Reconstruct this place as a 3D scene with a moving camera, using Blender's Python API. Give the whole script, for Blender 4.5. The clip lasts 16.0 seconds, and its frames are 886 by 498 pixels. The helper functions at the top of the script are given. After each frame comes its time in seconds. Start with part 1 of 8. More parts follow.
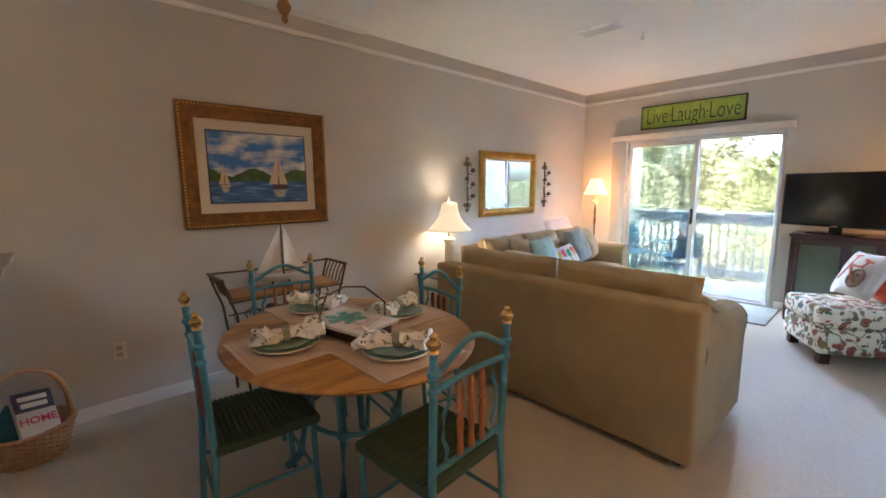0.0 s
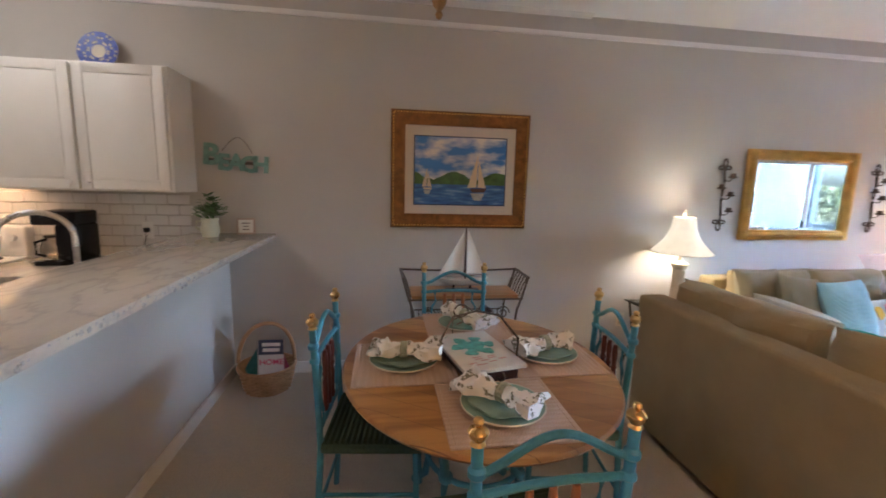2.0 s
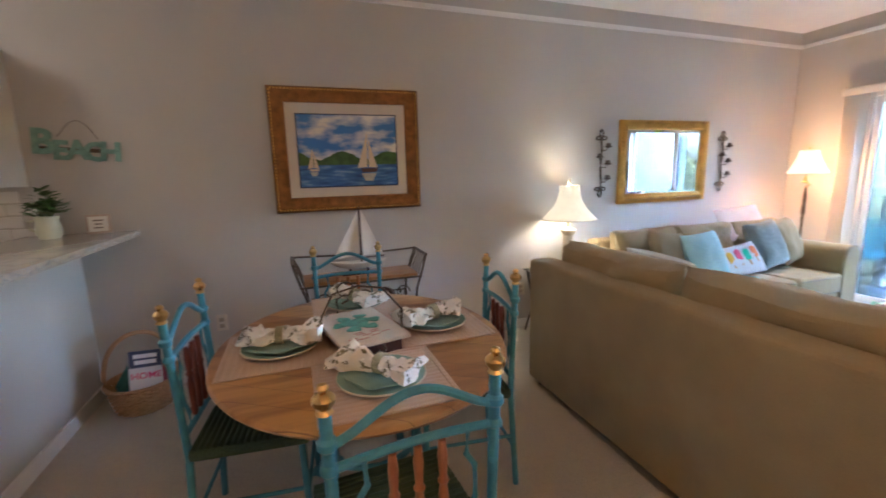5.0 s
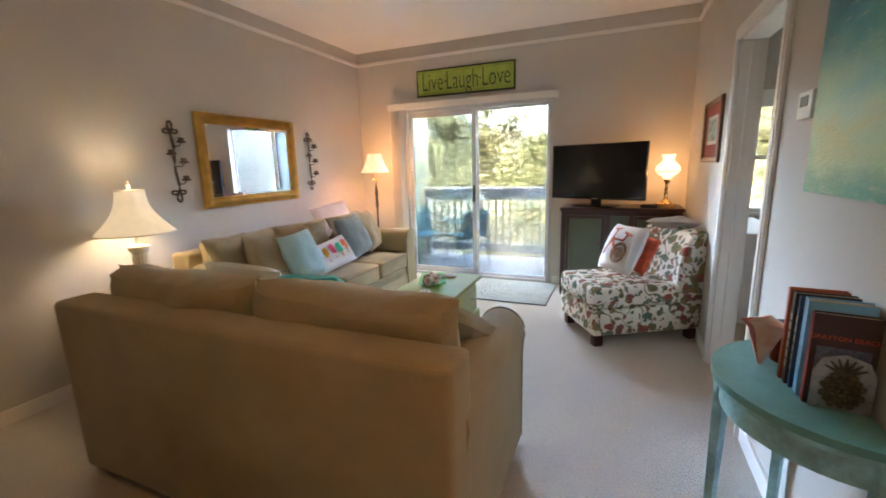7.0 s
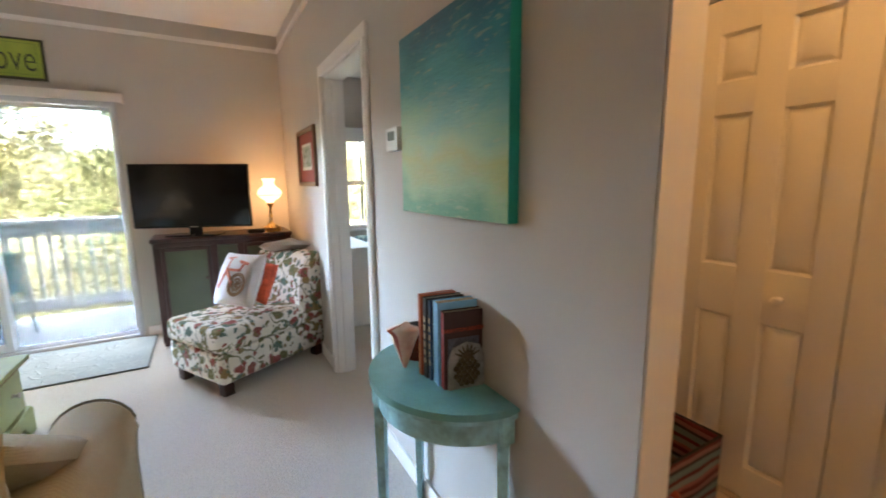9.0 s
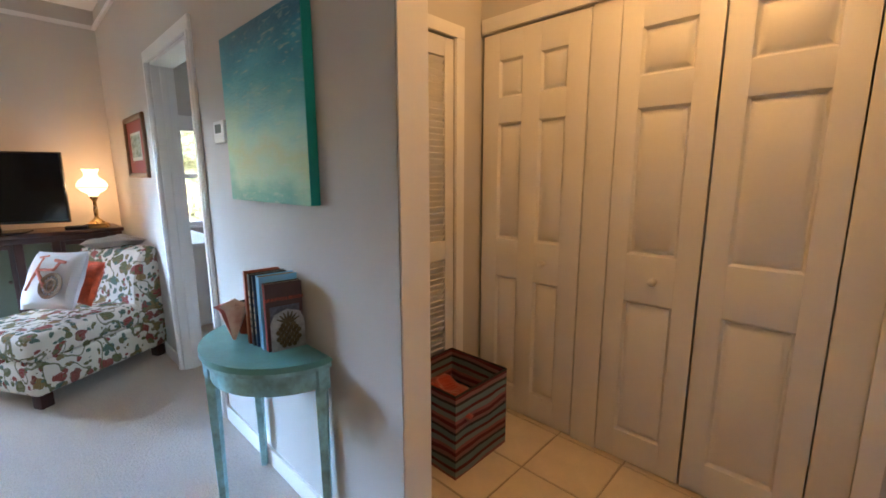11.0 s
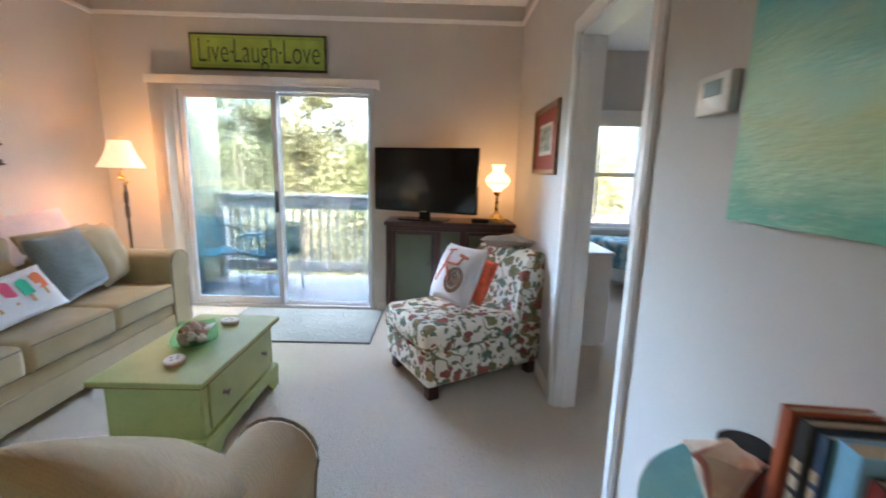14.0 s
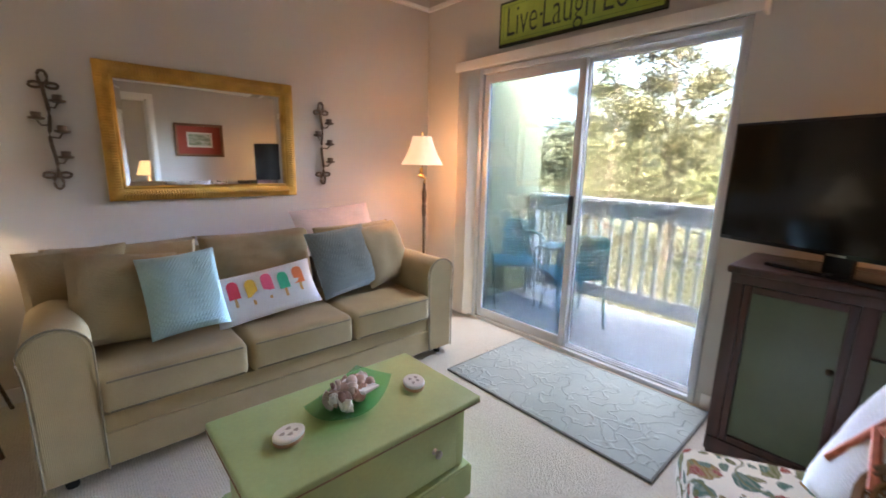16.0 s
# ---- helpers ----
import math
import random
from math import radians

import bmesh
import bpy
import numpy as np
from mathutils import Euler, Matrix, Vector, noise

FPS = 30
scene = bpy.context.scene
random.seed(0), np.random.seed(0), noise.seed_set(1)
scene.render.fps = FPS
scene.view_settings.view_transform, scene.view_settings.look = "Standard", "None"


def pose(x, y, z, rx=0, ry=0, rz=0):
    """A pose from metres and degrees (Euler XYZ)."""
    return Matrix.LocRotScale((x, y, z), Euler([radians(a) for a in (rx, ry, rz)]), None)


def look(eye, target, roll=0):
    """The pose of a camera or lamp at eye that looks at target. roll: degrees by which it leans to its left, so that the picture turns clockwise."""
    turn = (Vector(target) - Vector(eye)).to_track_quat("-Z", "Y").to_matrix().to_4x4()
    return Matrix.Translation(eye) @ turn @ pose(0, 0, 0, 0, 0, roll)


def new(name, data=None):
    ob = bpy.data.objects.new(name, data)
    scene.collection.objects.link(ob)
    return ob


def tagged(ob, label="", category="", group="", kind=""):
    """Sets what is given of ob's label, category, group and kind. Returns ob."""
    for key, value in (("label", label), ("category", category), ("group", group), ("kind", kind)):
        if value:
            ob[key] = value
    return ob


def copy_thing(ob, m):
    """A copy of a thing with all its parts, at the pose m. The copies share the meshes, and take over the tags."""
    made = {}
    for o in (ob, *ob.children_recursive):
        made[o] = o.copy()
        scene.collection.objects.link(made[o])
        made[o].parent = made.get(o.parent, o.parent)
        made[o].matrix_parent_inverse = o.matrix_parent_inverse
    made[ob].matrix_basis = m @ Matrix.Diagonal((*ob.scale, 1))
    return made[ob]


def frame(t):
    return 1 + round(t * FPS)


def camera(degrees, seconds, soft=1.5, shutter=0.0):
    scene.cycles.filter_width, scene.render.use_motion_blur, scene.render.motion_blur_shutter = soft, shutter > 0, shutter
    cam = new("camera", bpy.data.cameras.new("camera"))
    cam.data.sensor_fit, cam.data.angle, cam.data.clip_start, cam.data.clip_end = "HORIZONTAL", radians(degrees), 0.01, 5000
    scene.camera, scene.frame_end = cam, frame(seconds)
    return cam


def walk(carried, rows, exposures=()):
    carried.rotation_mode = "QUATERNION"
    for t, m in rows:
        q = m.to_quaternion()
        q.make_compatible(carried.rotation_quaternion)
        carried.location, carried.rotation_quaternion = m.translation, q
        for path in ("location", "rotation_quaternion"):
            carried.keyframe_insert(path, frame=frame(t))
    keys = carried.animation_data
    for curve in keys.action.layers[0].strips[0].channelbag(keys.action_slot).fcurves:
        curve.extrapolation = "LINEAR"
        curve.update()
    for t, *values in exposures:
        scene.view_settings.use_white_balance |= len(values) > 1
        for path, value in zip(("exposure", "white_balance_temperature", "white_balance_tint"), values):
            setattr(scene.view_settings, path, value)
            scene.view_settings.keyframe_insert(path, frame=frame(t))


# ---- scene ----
cam = camera(93.6, 16.0, soft=1.7, shutter=0.3)
PATH = [
    (0, (0.033, 0.163, 1.415), (1.376, 1.615, 1.122), -0.5),
    (0.5, (0.192, 0.226, 1.429), (1.475, 1.731, 1.133), -1.1),
    (1, (0.339, 0.285, 1.445), (1.444, 1.926, 1.146), -0.9),
    (1.5, (0.488, 0.29, 1.455), (1.188, 2.14, 1.161), 0.8),
    (2, (0.61, 0.26, 1.471), (0.894, 2.215, 1.163), 1.5),
    (2.5, (0.647, 0.266, 1.46), (0.61, 2.24, 1.14), 1.2),
    (3, (0.627, 0.278, 1.455), (0.421, 2.24, 1.13), 0.7),
    (3.2, (0.633, 0.281, 1.452), (0.412, 2.242, 1.126), 0.6),
    (5.3, (0.836, 0.269, 1.366), (1.701, 2.036, 1.004), -2.1),
    (5.5, (0.87, 0.263, 1.364), (1.875, 1.953, 0.995), -2.4),
    (6, (0.986, 0.275, 1.36), (2.326, 1.711, 0.977), -2.3),
    (6.5, (1.136, 0.289, 1.373), (2.776, 1.366, 0.983), -2.2),
    (7, (1.248, 0.334, 1.363), (3.054, 1.097, 0.968), -1.6),
    (7.5, (1.402, 0.387, 1.348), (3.289, 0.925, 0.962), -1.4),
    (8, (1.544, 0.427, 1.348), (3.503, 0.604, 0.984), -2.2),
    (8.5, (1.562, 0.417, 1.362), (3.481, -0.036, 1.029), -2.3),
    (9, (1.492, 0.448, 1.358), (3.208, -0.527, 1.038), -0.6),
    (9.5, (1.394, 0.477, 1.346), (2.929, -0.762, 1.023), 0.2),
    (10, (1.294, 0.441, 1.341), (2.693, -0.947, 1.0), -0.0),
    (10.2, (1.238, 0.436, 1.333), (2.593, -0.993, 0.989), -0.1),
    (12.3, (1.085, 0.437, 1.352), (2.536, -0.893, 0.996), -0.6),
    (12.5, (1.174, 0.434, 1.345), (2.683, -0.831, 0.993), -0.3),
    (13, (1.426, 0.449, 1.34), (3.109, -0.571, 0.985), 0.4),
    (13.5, (1.758, 0.422, 1.334), (3.633, -0.177, 0.976), 1.0),
    (14, (2.1, 0.399, 1.332), (4.067, 0.382, 0.968), 1.5),
    (14.5, (2.472, 0.383, 1.33), (4.384, 0.828, 0.947), 0.5),
    (15, (2.849, 0.378, 1.332), (4.613, 1.23, 0.927), 0.1),
    (15.5, (3.154, 0.368, 1.334), (4.729, 1.53, 0.92), -0.1),
    (16, (3.448, 0.391, 1.323), (4.759, 1.845, 0.915), 1.2),
]
walk(cam, [(t, look(eye, target, roll)) for t, eye, target, roll in PATH], exposures=[
    (0.0, 8.8, 6250, 10), (1.5, 8.85, 5900, 10), (3.0, 9.1, 4850, 10), (5.5, 8.85, 6000, 9), (6.5, 8.4, 7100, 11), (8.0, 8.5, 6600, 12),
    (9.0, 8.65, 6800, 10), (10.0, 8.65, 6100, 9), (12.5, 8.7, 5800, 8), (13.2, 8.65, 5650, 6), (13.6, 8.6, 5750, 6), (14.0, 8.4, 6400, 10), (14.5, 8.3, 6600, 12), (15.5, 8.15, 6700, 15), (16.0, 8.05, 6800, 16)])
# ---- world, sun, lamps ----
SUN_EL, SUN_AZ = 48.0, 240.0
world = bpy.data.worlds.new("sky_world")
scene.world = world
world.use_nodes = True
wn = world.node_tree
sky = wn.nodes.new("ShaderNodeTexSky")
sky.sky_type, sky.sun_disc = "NISHITA", False
sky.sun_elevation, sky.sun_rotation = radians(SUN_EL), radians(SUN_AZ)
sky.air_density, sky.dust_density = 1.0, 6.0
wn.links.new(sky.outputs[0], wn.nodes["Background"].inputs[0])
wn.nodes["Background"].inputs[1].default_value = 0.15


def sun_lamp():
    d = bpy.data.lights.new("sun", "SUN")
    d.energy, d.angle, d.color = 1.4, radians(10.0), (1.0, 0.95, 0.86)
    o = new("sun", d)
    az, el = radians(SUN_AZ), radians(SUN_EL)
    way = Vector((math.sin(az) * math.cos(el), math.cos(az) * math.cos(el), math.sin(el)))
    o.matrix_world = look(Vector((0, 0, 20)), Vector((0, 0, 20)) - way)


def bulb(name, at, watts, colour, size=0.03):
    d = bpy.data.lights.new(name, "POINT")
    d.energy, d.color, d.shadow_soft_size = watts, colour, size
    o = new(name, d)
    o.location = at



def sky_portal(name, m, w, h):
    """Guides the sky's own light through a window's opening."""
    d = bpy.data.lights.new(name, "AREA")
    d.shape, d.size, d.size_y = "RECTANGLE", w, h
    d.cycles.is_portal = True
    new(name, d).matrix_world = m


sun_lamp()
sky_portal("door_skylight", look(Vector((6.14, 1.91, 1.02)), Vector((4.0, 1.91, 1.02))), 1.78, 2.0)
# stands in for the bright open sky above the balcony, over the door's head
def balcony_skylight():
    d = bpy.data.lights.new("balcony_skylight", "AREA")
    d.shape, d.size, d.size_y, d.energy, d.color = "RECTANGLE", 1.75, 0.7, 0.42, (0.86, 0.94, 1.0)
    new("balcony_skylight", d).matrix_world = look(Vector((6.62, 1.91, 2.72)), Vector((5.3, 1.91, 0.9)))


balcony_skylight()
AMBER, SOFT = (1.0, 0.58, 0.26), (1.0, 0.80, 0.55)
bulb("table_lamp_bulb", (2.95, 3.22, 1.16), 0.026, SOFT)
bulb("floor_lamp_bulb", (5.56, 3.0, 1.40), 0.046, (1.0, 0.47, 0.18))
bulb("hurricane_lamp_bulb", (5.66, -0.08, 1.25), 0.022, (1.0, 0.50, 0.20))
bulb("hall_ceiling_bulb", (1.50, -0.82, 2.5), 0.064, (1.0, 0.50, 0.16), 0.12)
bulb("hood_bulb", (-2.05, 3.15, 1.60), 0.022, (1.0, 0.55, 0.25), 0.04)
bulb("kitchen_ceiling_bulb", (-1.7, 2.2, 2.6), 0.040, (1.0, 0.84, 0.68), 0.15)
bulb("bedroom_lamp_bulb", (4.55, -2.6, 1.15), 0.035, AMBER)
# ---- materials ----
def rgb(c):
    return (c[0], c[1], c[2], 1.0)


class Nodes:
    """A node material with the noise layers that most surfaces share."""

    def __init__(self, name, rough=0.6, metal=0.0):
        self.m = bpy.data.materials.new(name)
        self.m.use_nodes = True
        self.t = self.m.node_tree
        self.b = self.t.nodes["Principled BSDF"]
        self.b.inputs["Roughness"].default_value = rough
        self.b.inputs["Metallic"].default_value = metal
        self.co = self.t.nodes.new("ShaderNodeTexCoord").outputs["Object"]

    def add(self, kind, **values):
        n = self.t.nodes.new(kind)
        for key, v in values.items():
            n.inputs[key.replace("_", " ").title()].default_value = v
        return n

    def link(self, a, b):
        self.t.links.new(a, b)

    def noise(self, scale, detail=4.0, co=None):
        n = self.add("ShaderNodeTexNoise", scale=scale, detail=detail)
        self.link(co or self.co, n.inputs["Vector"])
        return n.outputs["Fac"]

    def stretch(self, s, turn=(0, 0, 0)):
        n = self.add("ShaderNodeMapping")
        n.inputs["Scale"].default_value = s
        n.inputs["Rotation"].default_value = [radians(a) for a in turn]
        self.link(self.co, n.inputs["Vector"])
        return n.outputs[0]

    def ramp(self, fac, stops, hard=False):
        n = self.t.nodes.new("ShaderNodeValToRGB")
        n.color_ramp.interpolation = "CONSTANT" if hard else "LINEAR"
        while len(n.color_ramp.elements) < len(stops):
            n.color_ramp.elements.new(0.5)
        for e, (p, c) in zip(n.color_ramp.elements, stops):
            e.position, e.color = p, rgb(c)
        self.link(fac, n.inputs[0])
        return n.outputs[0]

    def mix(self, fac, a, b, mode="MIX"):
        n = self.t.nodes.new("ShaderNodeMix")
        n.data_type, n.blend_type = "RGBA", mode
        for sock, v in ((n.inputs[0], fac), (n.inputs[6], a), (n.inputs[7], b)):
            if isinstance(v, (int, float)):
                sock.default_value = v
            elif isinstance(v, (tuple, list)):
                sock.default_value = rgb(v)
            else:
                self.link(v, sock)
        return n.outputs[2]

    def math(self, op, a, b=0.0):
        n = self.t.nodes.new("ShaderNodeMath")
        n.operation = op
        for sock, v in zip(n.inputs, (a, b)):
            if isinstance(v, (int, float)):
                sock.default_value = v
            else:
                self.link(v, sock)
        return n.outputs[0]

    def colour(self, out):
        self.link(out, self.b.inputs["Base Color"])

    def bump(self, height, strength=0.3, distance=0.01):
        n = self.t.nodes.new("ShaderNodeBump")
        n.inputs["Strength"].default_value, n.inputs["Distance"].default_value = strength, distance
        self.link(height, n.inputs["Height"])
        self.link(n.outputs[0], self.b.inputs["Normal"])

    def rough(self, fac, lo, hi):
        n = self.add("ShaderNodeMapRange")
        n.inputs["To Min"].default_value, n.inputs["To Max"].default_value = lo, hi
        self.link(fac, n.inputs["Value"])
        self.link(n.outputs[0], self.b.inputs["Roughness"])


def shade(c, k):
    return tuple(min(1.0, v * k) for v in c)


def plain(name, c, rough=0.5, metal=0.0, var=0.12, scale=6.0, grain=120.0, bump=0.15, depth=0.002):
    """Paint, plastic, ceramic, metal: blotches, fine grain, uneven gloss."""
    n = Nodes(name, rough, metal)
    big, fine = n.noise(scale), n.noise(grain, 3.0)
    base = n.ramp(big, [(0.3, shade(c, 1 - var)), (0.7, shade(c, 1 + var))])
    n.colour(n.mix(0.25, base, n.ramp(fine, [(0.3, shade(c, 1 - var)), (0.7, shade(c, 1 + var))])))
    n.bump(fine, bump, depth)
    n.rough(big, max(0.02, rough - 0.08), min(1.0, rough + 0.08))
    return n.m


def wood(name, c, c2, rough=0.4, along="X", scale=1.0, knots=0.3):
    """Grain lines drawn out along one axis, over broad tone changes."""
    n = Nodes(name, rough)
    s = {"X": (1.2, 14, 14), "Y": (14, 1.2, 14), "Z": (14, 14, 1.2)}[along]
    co = n.stretch(tuple(v * scale for v in s))
    a, b = n.noise(1.6, 6.0, co), n.noise(9.0, 4.0, co)
    base = n.ramp(a, [(0.25, c2), (0.5, c), (0.78, shade(c, 1.25))])
    n.colour(n.mix(n.math("MULTIPLY", b, 0.45), base, c2))
    n.bump(b, 0.2, 0.002)
    n.rough(a, rough - 0.1, rough + 0.15)
    return n.m


def cloth(name, c, weave=420.0, var=0.14, rough=0.9, bump=0.5, sheen=0.25):
    """Woven upholstery: crossed threads, soft mottling."""
    n = Nodes(name, rough)
    w1, w2 = n.add("ShaderNodeTexWave", scale=weave * 0.16), n.add("ShaderNodeTexWave", scale=weave * 0.16)
    w1.bands_direction, w2.bands_direction = "X", "Z"
    w1.inputs["Distortion"].default_value = w2.inputs["Distortion"].default_value = 1.5
    n.link(n.stretch((1, 1, 1), (0, 0, 35)), w1.inputs["Vector"])
    n.link(n.stretch((1, 1, 1), (20, 0, 0)), w2.inputs["Vector"])
    thread = n.math("MULTIPLY", w1.outputs["Fac"], w2.outputs["Fac"])
    mott, wear = n.noise(5.0), n.noise(240.0, 2.0)
    base = n.ramp(mott, [(0.3, shade(c, 1 - var)), (0.7, shade(c, 1 + var))])
    base = n.mix(0.3, base, n.ramp(wear, [(0.35, shade(c, 0.75)), (0.65, shade(c, 1.2))]))
    n.colour(n.mix(n.math("MULTIPLY", thread, 0.25), base, shade(c, 1.25)))
    n.bump(n.math("ADD", thread, n.math("MULTIPLY", wear, 0.6)), bump, 0.002)
    n.b.inputs["Sheen Weight"].default_value = sheen
    return n.m


def carpet(name, c):
    n = Nodes(name, 0.97)
    tuft, patch = n.add("ShaderNodeTexVoronoi", scale=95.0), n.noise(1.3)
    n.link(n.co, tuft.inputs["Vector"])
    rib = n.add("ShaderNodeTexWave", scale=32.0, distortion=4.0, detail=2.0)
    rib.bands_direction = "X"
    rib.inputs["Detail Scale"].default_value = 6.0
    n.link(n.co, rib.inputs["Vector"])
    loop = n.math("ADD", n.math("MULTIPLY", tuft.outputs["Distance"], 0.6), n.math("MULTIPLY", rib.outputs["Fac"], 0.45))
    base = n.ramp(patch, [(0.3, shade(c, 0.9)), (0.7, shade(c, 1.08))])
    base = n.mix(0.35, base, n.ramp(n.noise(160.0, 2.0), [(0.35, shade(c, 0.6)), (0.65, shade(c, 1.28))]))
    n.colour(n.mix(n.math("MULTIPLY", loop, 0.55), base, shade(c, 0.62)))
    n.bump(loop, 1.0, 0.011)
    n.b.inputs["Sheen Weight"].default_value = 0.3
    return n.m


def glow(name, c, strength, body=(0.8, 0.75, 0.65)):
    n = Nodes(name, 0.7)
    n.colour(n.ramp(n.noise(20.0), [(0.3, shade(body, 0.93)), (0.7, body)]))
    n.b.inputs["Emission Color"].default_value = rgb(c)
    n.b.inputs["Emission Strength"].default_value = strength
    return n.m


def glass(name, c=(1, 1, 1), rough=0.0):
    n = Nodes(name, rough)
    n.b.inputs["Base Color"].default_value = rgb(c)
    n.b.inputs["Transmission Weight"].default_value = 1.0
    n.b.inputs["IOR"].default_value = 1.45
    return n.m


def pane_glass(name, tint=(0.97, 1.0, 0.99)):
    """A thin flat pane: straight through, with a faint mirror on it."""
    n = Nodes(name)
    t = n.t
    clear, shine = t.nodes.new("ShaderNodeBsdfTransparent"), t.nodes.new("ShaderNodeBsdfGlossy")
    clear.inputs[0].default_value, shine.inputs["Roughness"].default_value = rgb(tint), 0.02
    edge, mix = t.nodes.new("ShaderNodeLayerWeight"), t.nodes.new("ShaderNodeMixShader")
    gloss = n.math("ADD", n.math("MULTIPLY", n.math("POWER", edge.outputs["Facing"], 4.0), 0.4), 0.03)
    n.link(gloss, mix.inputs[0])
    n.link(clear.outputs[0], mix.inputs[1])
    n.link(shine.outputs[0], mix.inputs[2])
    n.link(mix.outputs[0], t.nodes["Material Output"].inputs[0])
    return n.m


WALL = plain("wall_paint", (0.54, 0.515, 0.48), 0.75, var=0.04, scale=1.5, grain=260, bump=0.12)
CEIL = plain("ceiling_paint", (0.90, 0.89, 0.87), 0.9, var=0.03, scale=2, grain=150, bump=0.3, depth=0.004)
WHITE = plain("white_trim_paint", (0.80, 0.79, 0.77), 0.4, var=0.03, scale=4, grain=90, bump=0.08)
CARPET = carpet("beige_carpet", (0.80, 0.72, 0.62))
TILEF = plain("cream_floor_tile", (0.66, 0.55, 0.40), 0.35, var=0.08, scale=9, grain=60)
GROUT = plain("grout", (0.42, 0.34, 0.25), 0.9)
SOFA = cloth("khaki_upholstery", (0.37, 0.285, 0.155), sheen=0.12)
GOLD = plain("gilt_frame", (0.56, 0.33, 0.08), 0.38, 0.75, var=0.25, scale=14, grain=200, bump=0.3)
BRASS = plain("brass", (0.60, 0.41, 0.17), 0.28, 1.0, var=0.2, scale=25)
BRONZE = plain("dark_bronze", (0.10, 0.075, 0.055), 0.45, 0.7, var=0.3, scale=25)
STEEL = plain("brushed_steel", (0.62, 0.62, 0.61), 0.28, 1.0, var=0.08)
BLACK = plain("black_plastic", (0.012, 0.012, 0.014), 0.25, var=0.1)
RUBBER = plain("black_matt", (0.02, 0.02, 0.02), 0.7)
TEAL = plain("teal_painted_metal", (0.06, 0.24, 0.33), 0.45, var=0.25, scale=18, grain=90, bump=0.3)
RUSH = wood("green_rush_seat", (0.055, 0.095, 0.055), (0.02, 0.035, 0.025), 0.8, "X", 5.0)
SPINDLE = wood("orange_turned_wood", (0.42, 0.16, 0.05), (0.22, 0.07, 0.03), 0.45, "Z", 2.0)
REDSPIN = wood("red_turned_wood", (0.17, 0.035, 0.02), (0.09, 0.02, 0.015), 0.45, "Z", 2.0)


def staves(name):
    """Varnished boards glued side by side, each of its own tone, with long dark grain."""
    n = Nodes(name, 0.3)
    sep = n.t.nodes.new("ShaderNodeSeparateXYZ")
    n.link(n.stretch((1, 1, 1), (0, 0, 28)), sep.inputs[0])
    row = n.math("FLOOR", n.math("MULTIPLY", sep.outputs[1], 11.0))
    wn = n.t.nodes.new("ShaderNodeTexWhiteNoise")
    wn.noise_dimensions = "1D"
    n.link(row, wn.inputs["W"])
    tone = n.ramp(wn.outputs["Value"], [(0.0, (0.30, 0.13, 0.035)), (0.45, (0.50, 0.245, 0.068)), (1.0, (0.62, 0.34, 0.10))])
    co = n.add("ShaderNodeMapping")
    co.inputs["Rotation"].default_value, co.inputs["Scale"].default_value = (0, 0, radians(28)), (1.3, 13, 13)
    n.link(n.co, co.inputs["Vector"])
    g, fine = n.noise(1.5, 7.0, co.outputs[0]), n.noise(10.0, 4.0, co.outputs[0])
    streak = n.ramp(g, [(0.42, (0, 0, 0)), (0.66, (1, 1, 1))])
    col = n.mix(n.math("MULTIPLY", streak, 0.55), tone, (0.15, 0.052, 0.014))
    seam = n.math("LESS_THAN", n.math("FRACT", n.math("MULTIPLY", sep.outputs[1], 11.0)), 0.025)
    col = n.mix(n.math("MULTIPLY", seam, 0.6), col, (0.06, 0.025, 0.01))
    n.colour(n.mix(n.math("MULTIPLY", fine, 0.22), col, (0.18, 0.07, 0.02)))
    n.bump(fine, 0.15, 0.001)
    n.rough(g, 0.22, 0.42)
    return n.m


OAK = staves("table_top_wood")
DARKWOOD = wood("mahogany", (0.055, 0.016, 0.011), (0.02, 0.007, 0.005), 0.35, "Z", 1.0)
for dull in (BLACK, RUBBER):
    dull.node_tree.nodes["Principled BSDF"].inputs["Specular IOR Level"].default_value = 0.25
MIRROR = Nodes("mirror_silver", 0.0, 1.0)
MIRROR.b.inputs["Base Color"].default_value = (0.92, 0.93, 0.92, 1)
MIRROR = MIRROR.m
# bedroom panes darkened to hold back daylight that overfills the room
BEDPANE = pane_glass("light_cutting_window_pane", (0.29, 0.295, 0.29))
# ---- mesh helpers ----
def put(name, bm, material, smooth=True):
    me = bpy.data.meshes.new(name)
    bmesh.ops.recalc_face_normals(bm, faces=bm.faces)
    bm.to_mesh(me)
    bm.free()
    for m in material if isinstance(material, (list, tuple)) else [material]:
        me.materials.append(m)
    if smooth:
        me.shade_smooth()
        me.set_sharp_from_angle(angle=radians(38))
    return me


def part(name, bm, material, parent, label="", smooth=True):
    ob = new(name, put(name, bm, material, smooth))
    ob.parent = parent
    if label:
        ob["label"] = label
    return ob


def like(ob, m, parent=None):
    """Another object on the same mesh."""
    o = new(ob.name.split(".")[0], ob.data)
    o.parent = parent or ob.parent
    o.matrix_basis = m
    return o


def thing(name, m, label, category, group="", kind=""):
    ob = new(name)
    ob.empty_display_size = 0.1
    ob.matrix_basis = m
    return tagged(ob, label, category, group, kind)


def setting(name, bm, material, label, category="structure", smooth=False):
    ob = new(name, put(name, bm, material, smooth))
    return tagged(ob, label, category, "", "structure")


def B():
    return bmesh.new()


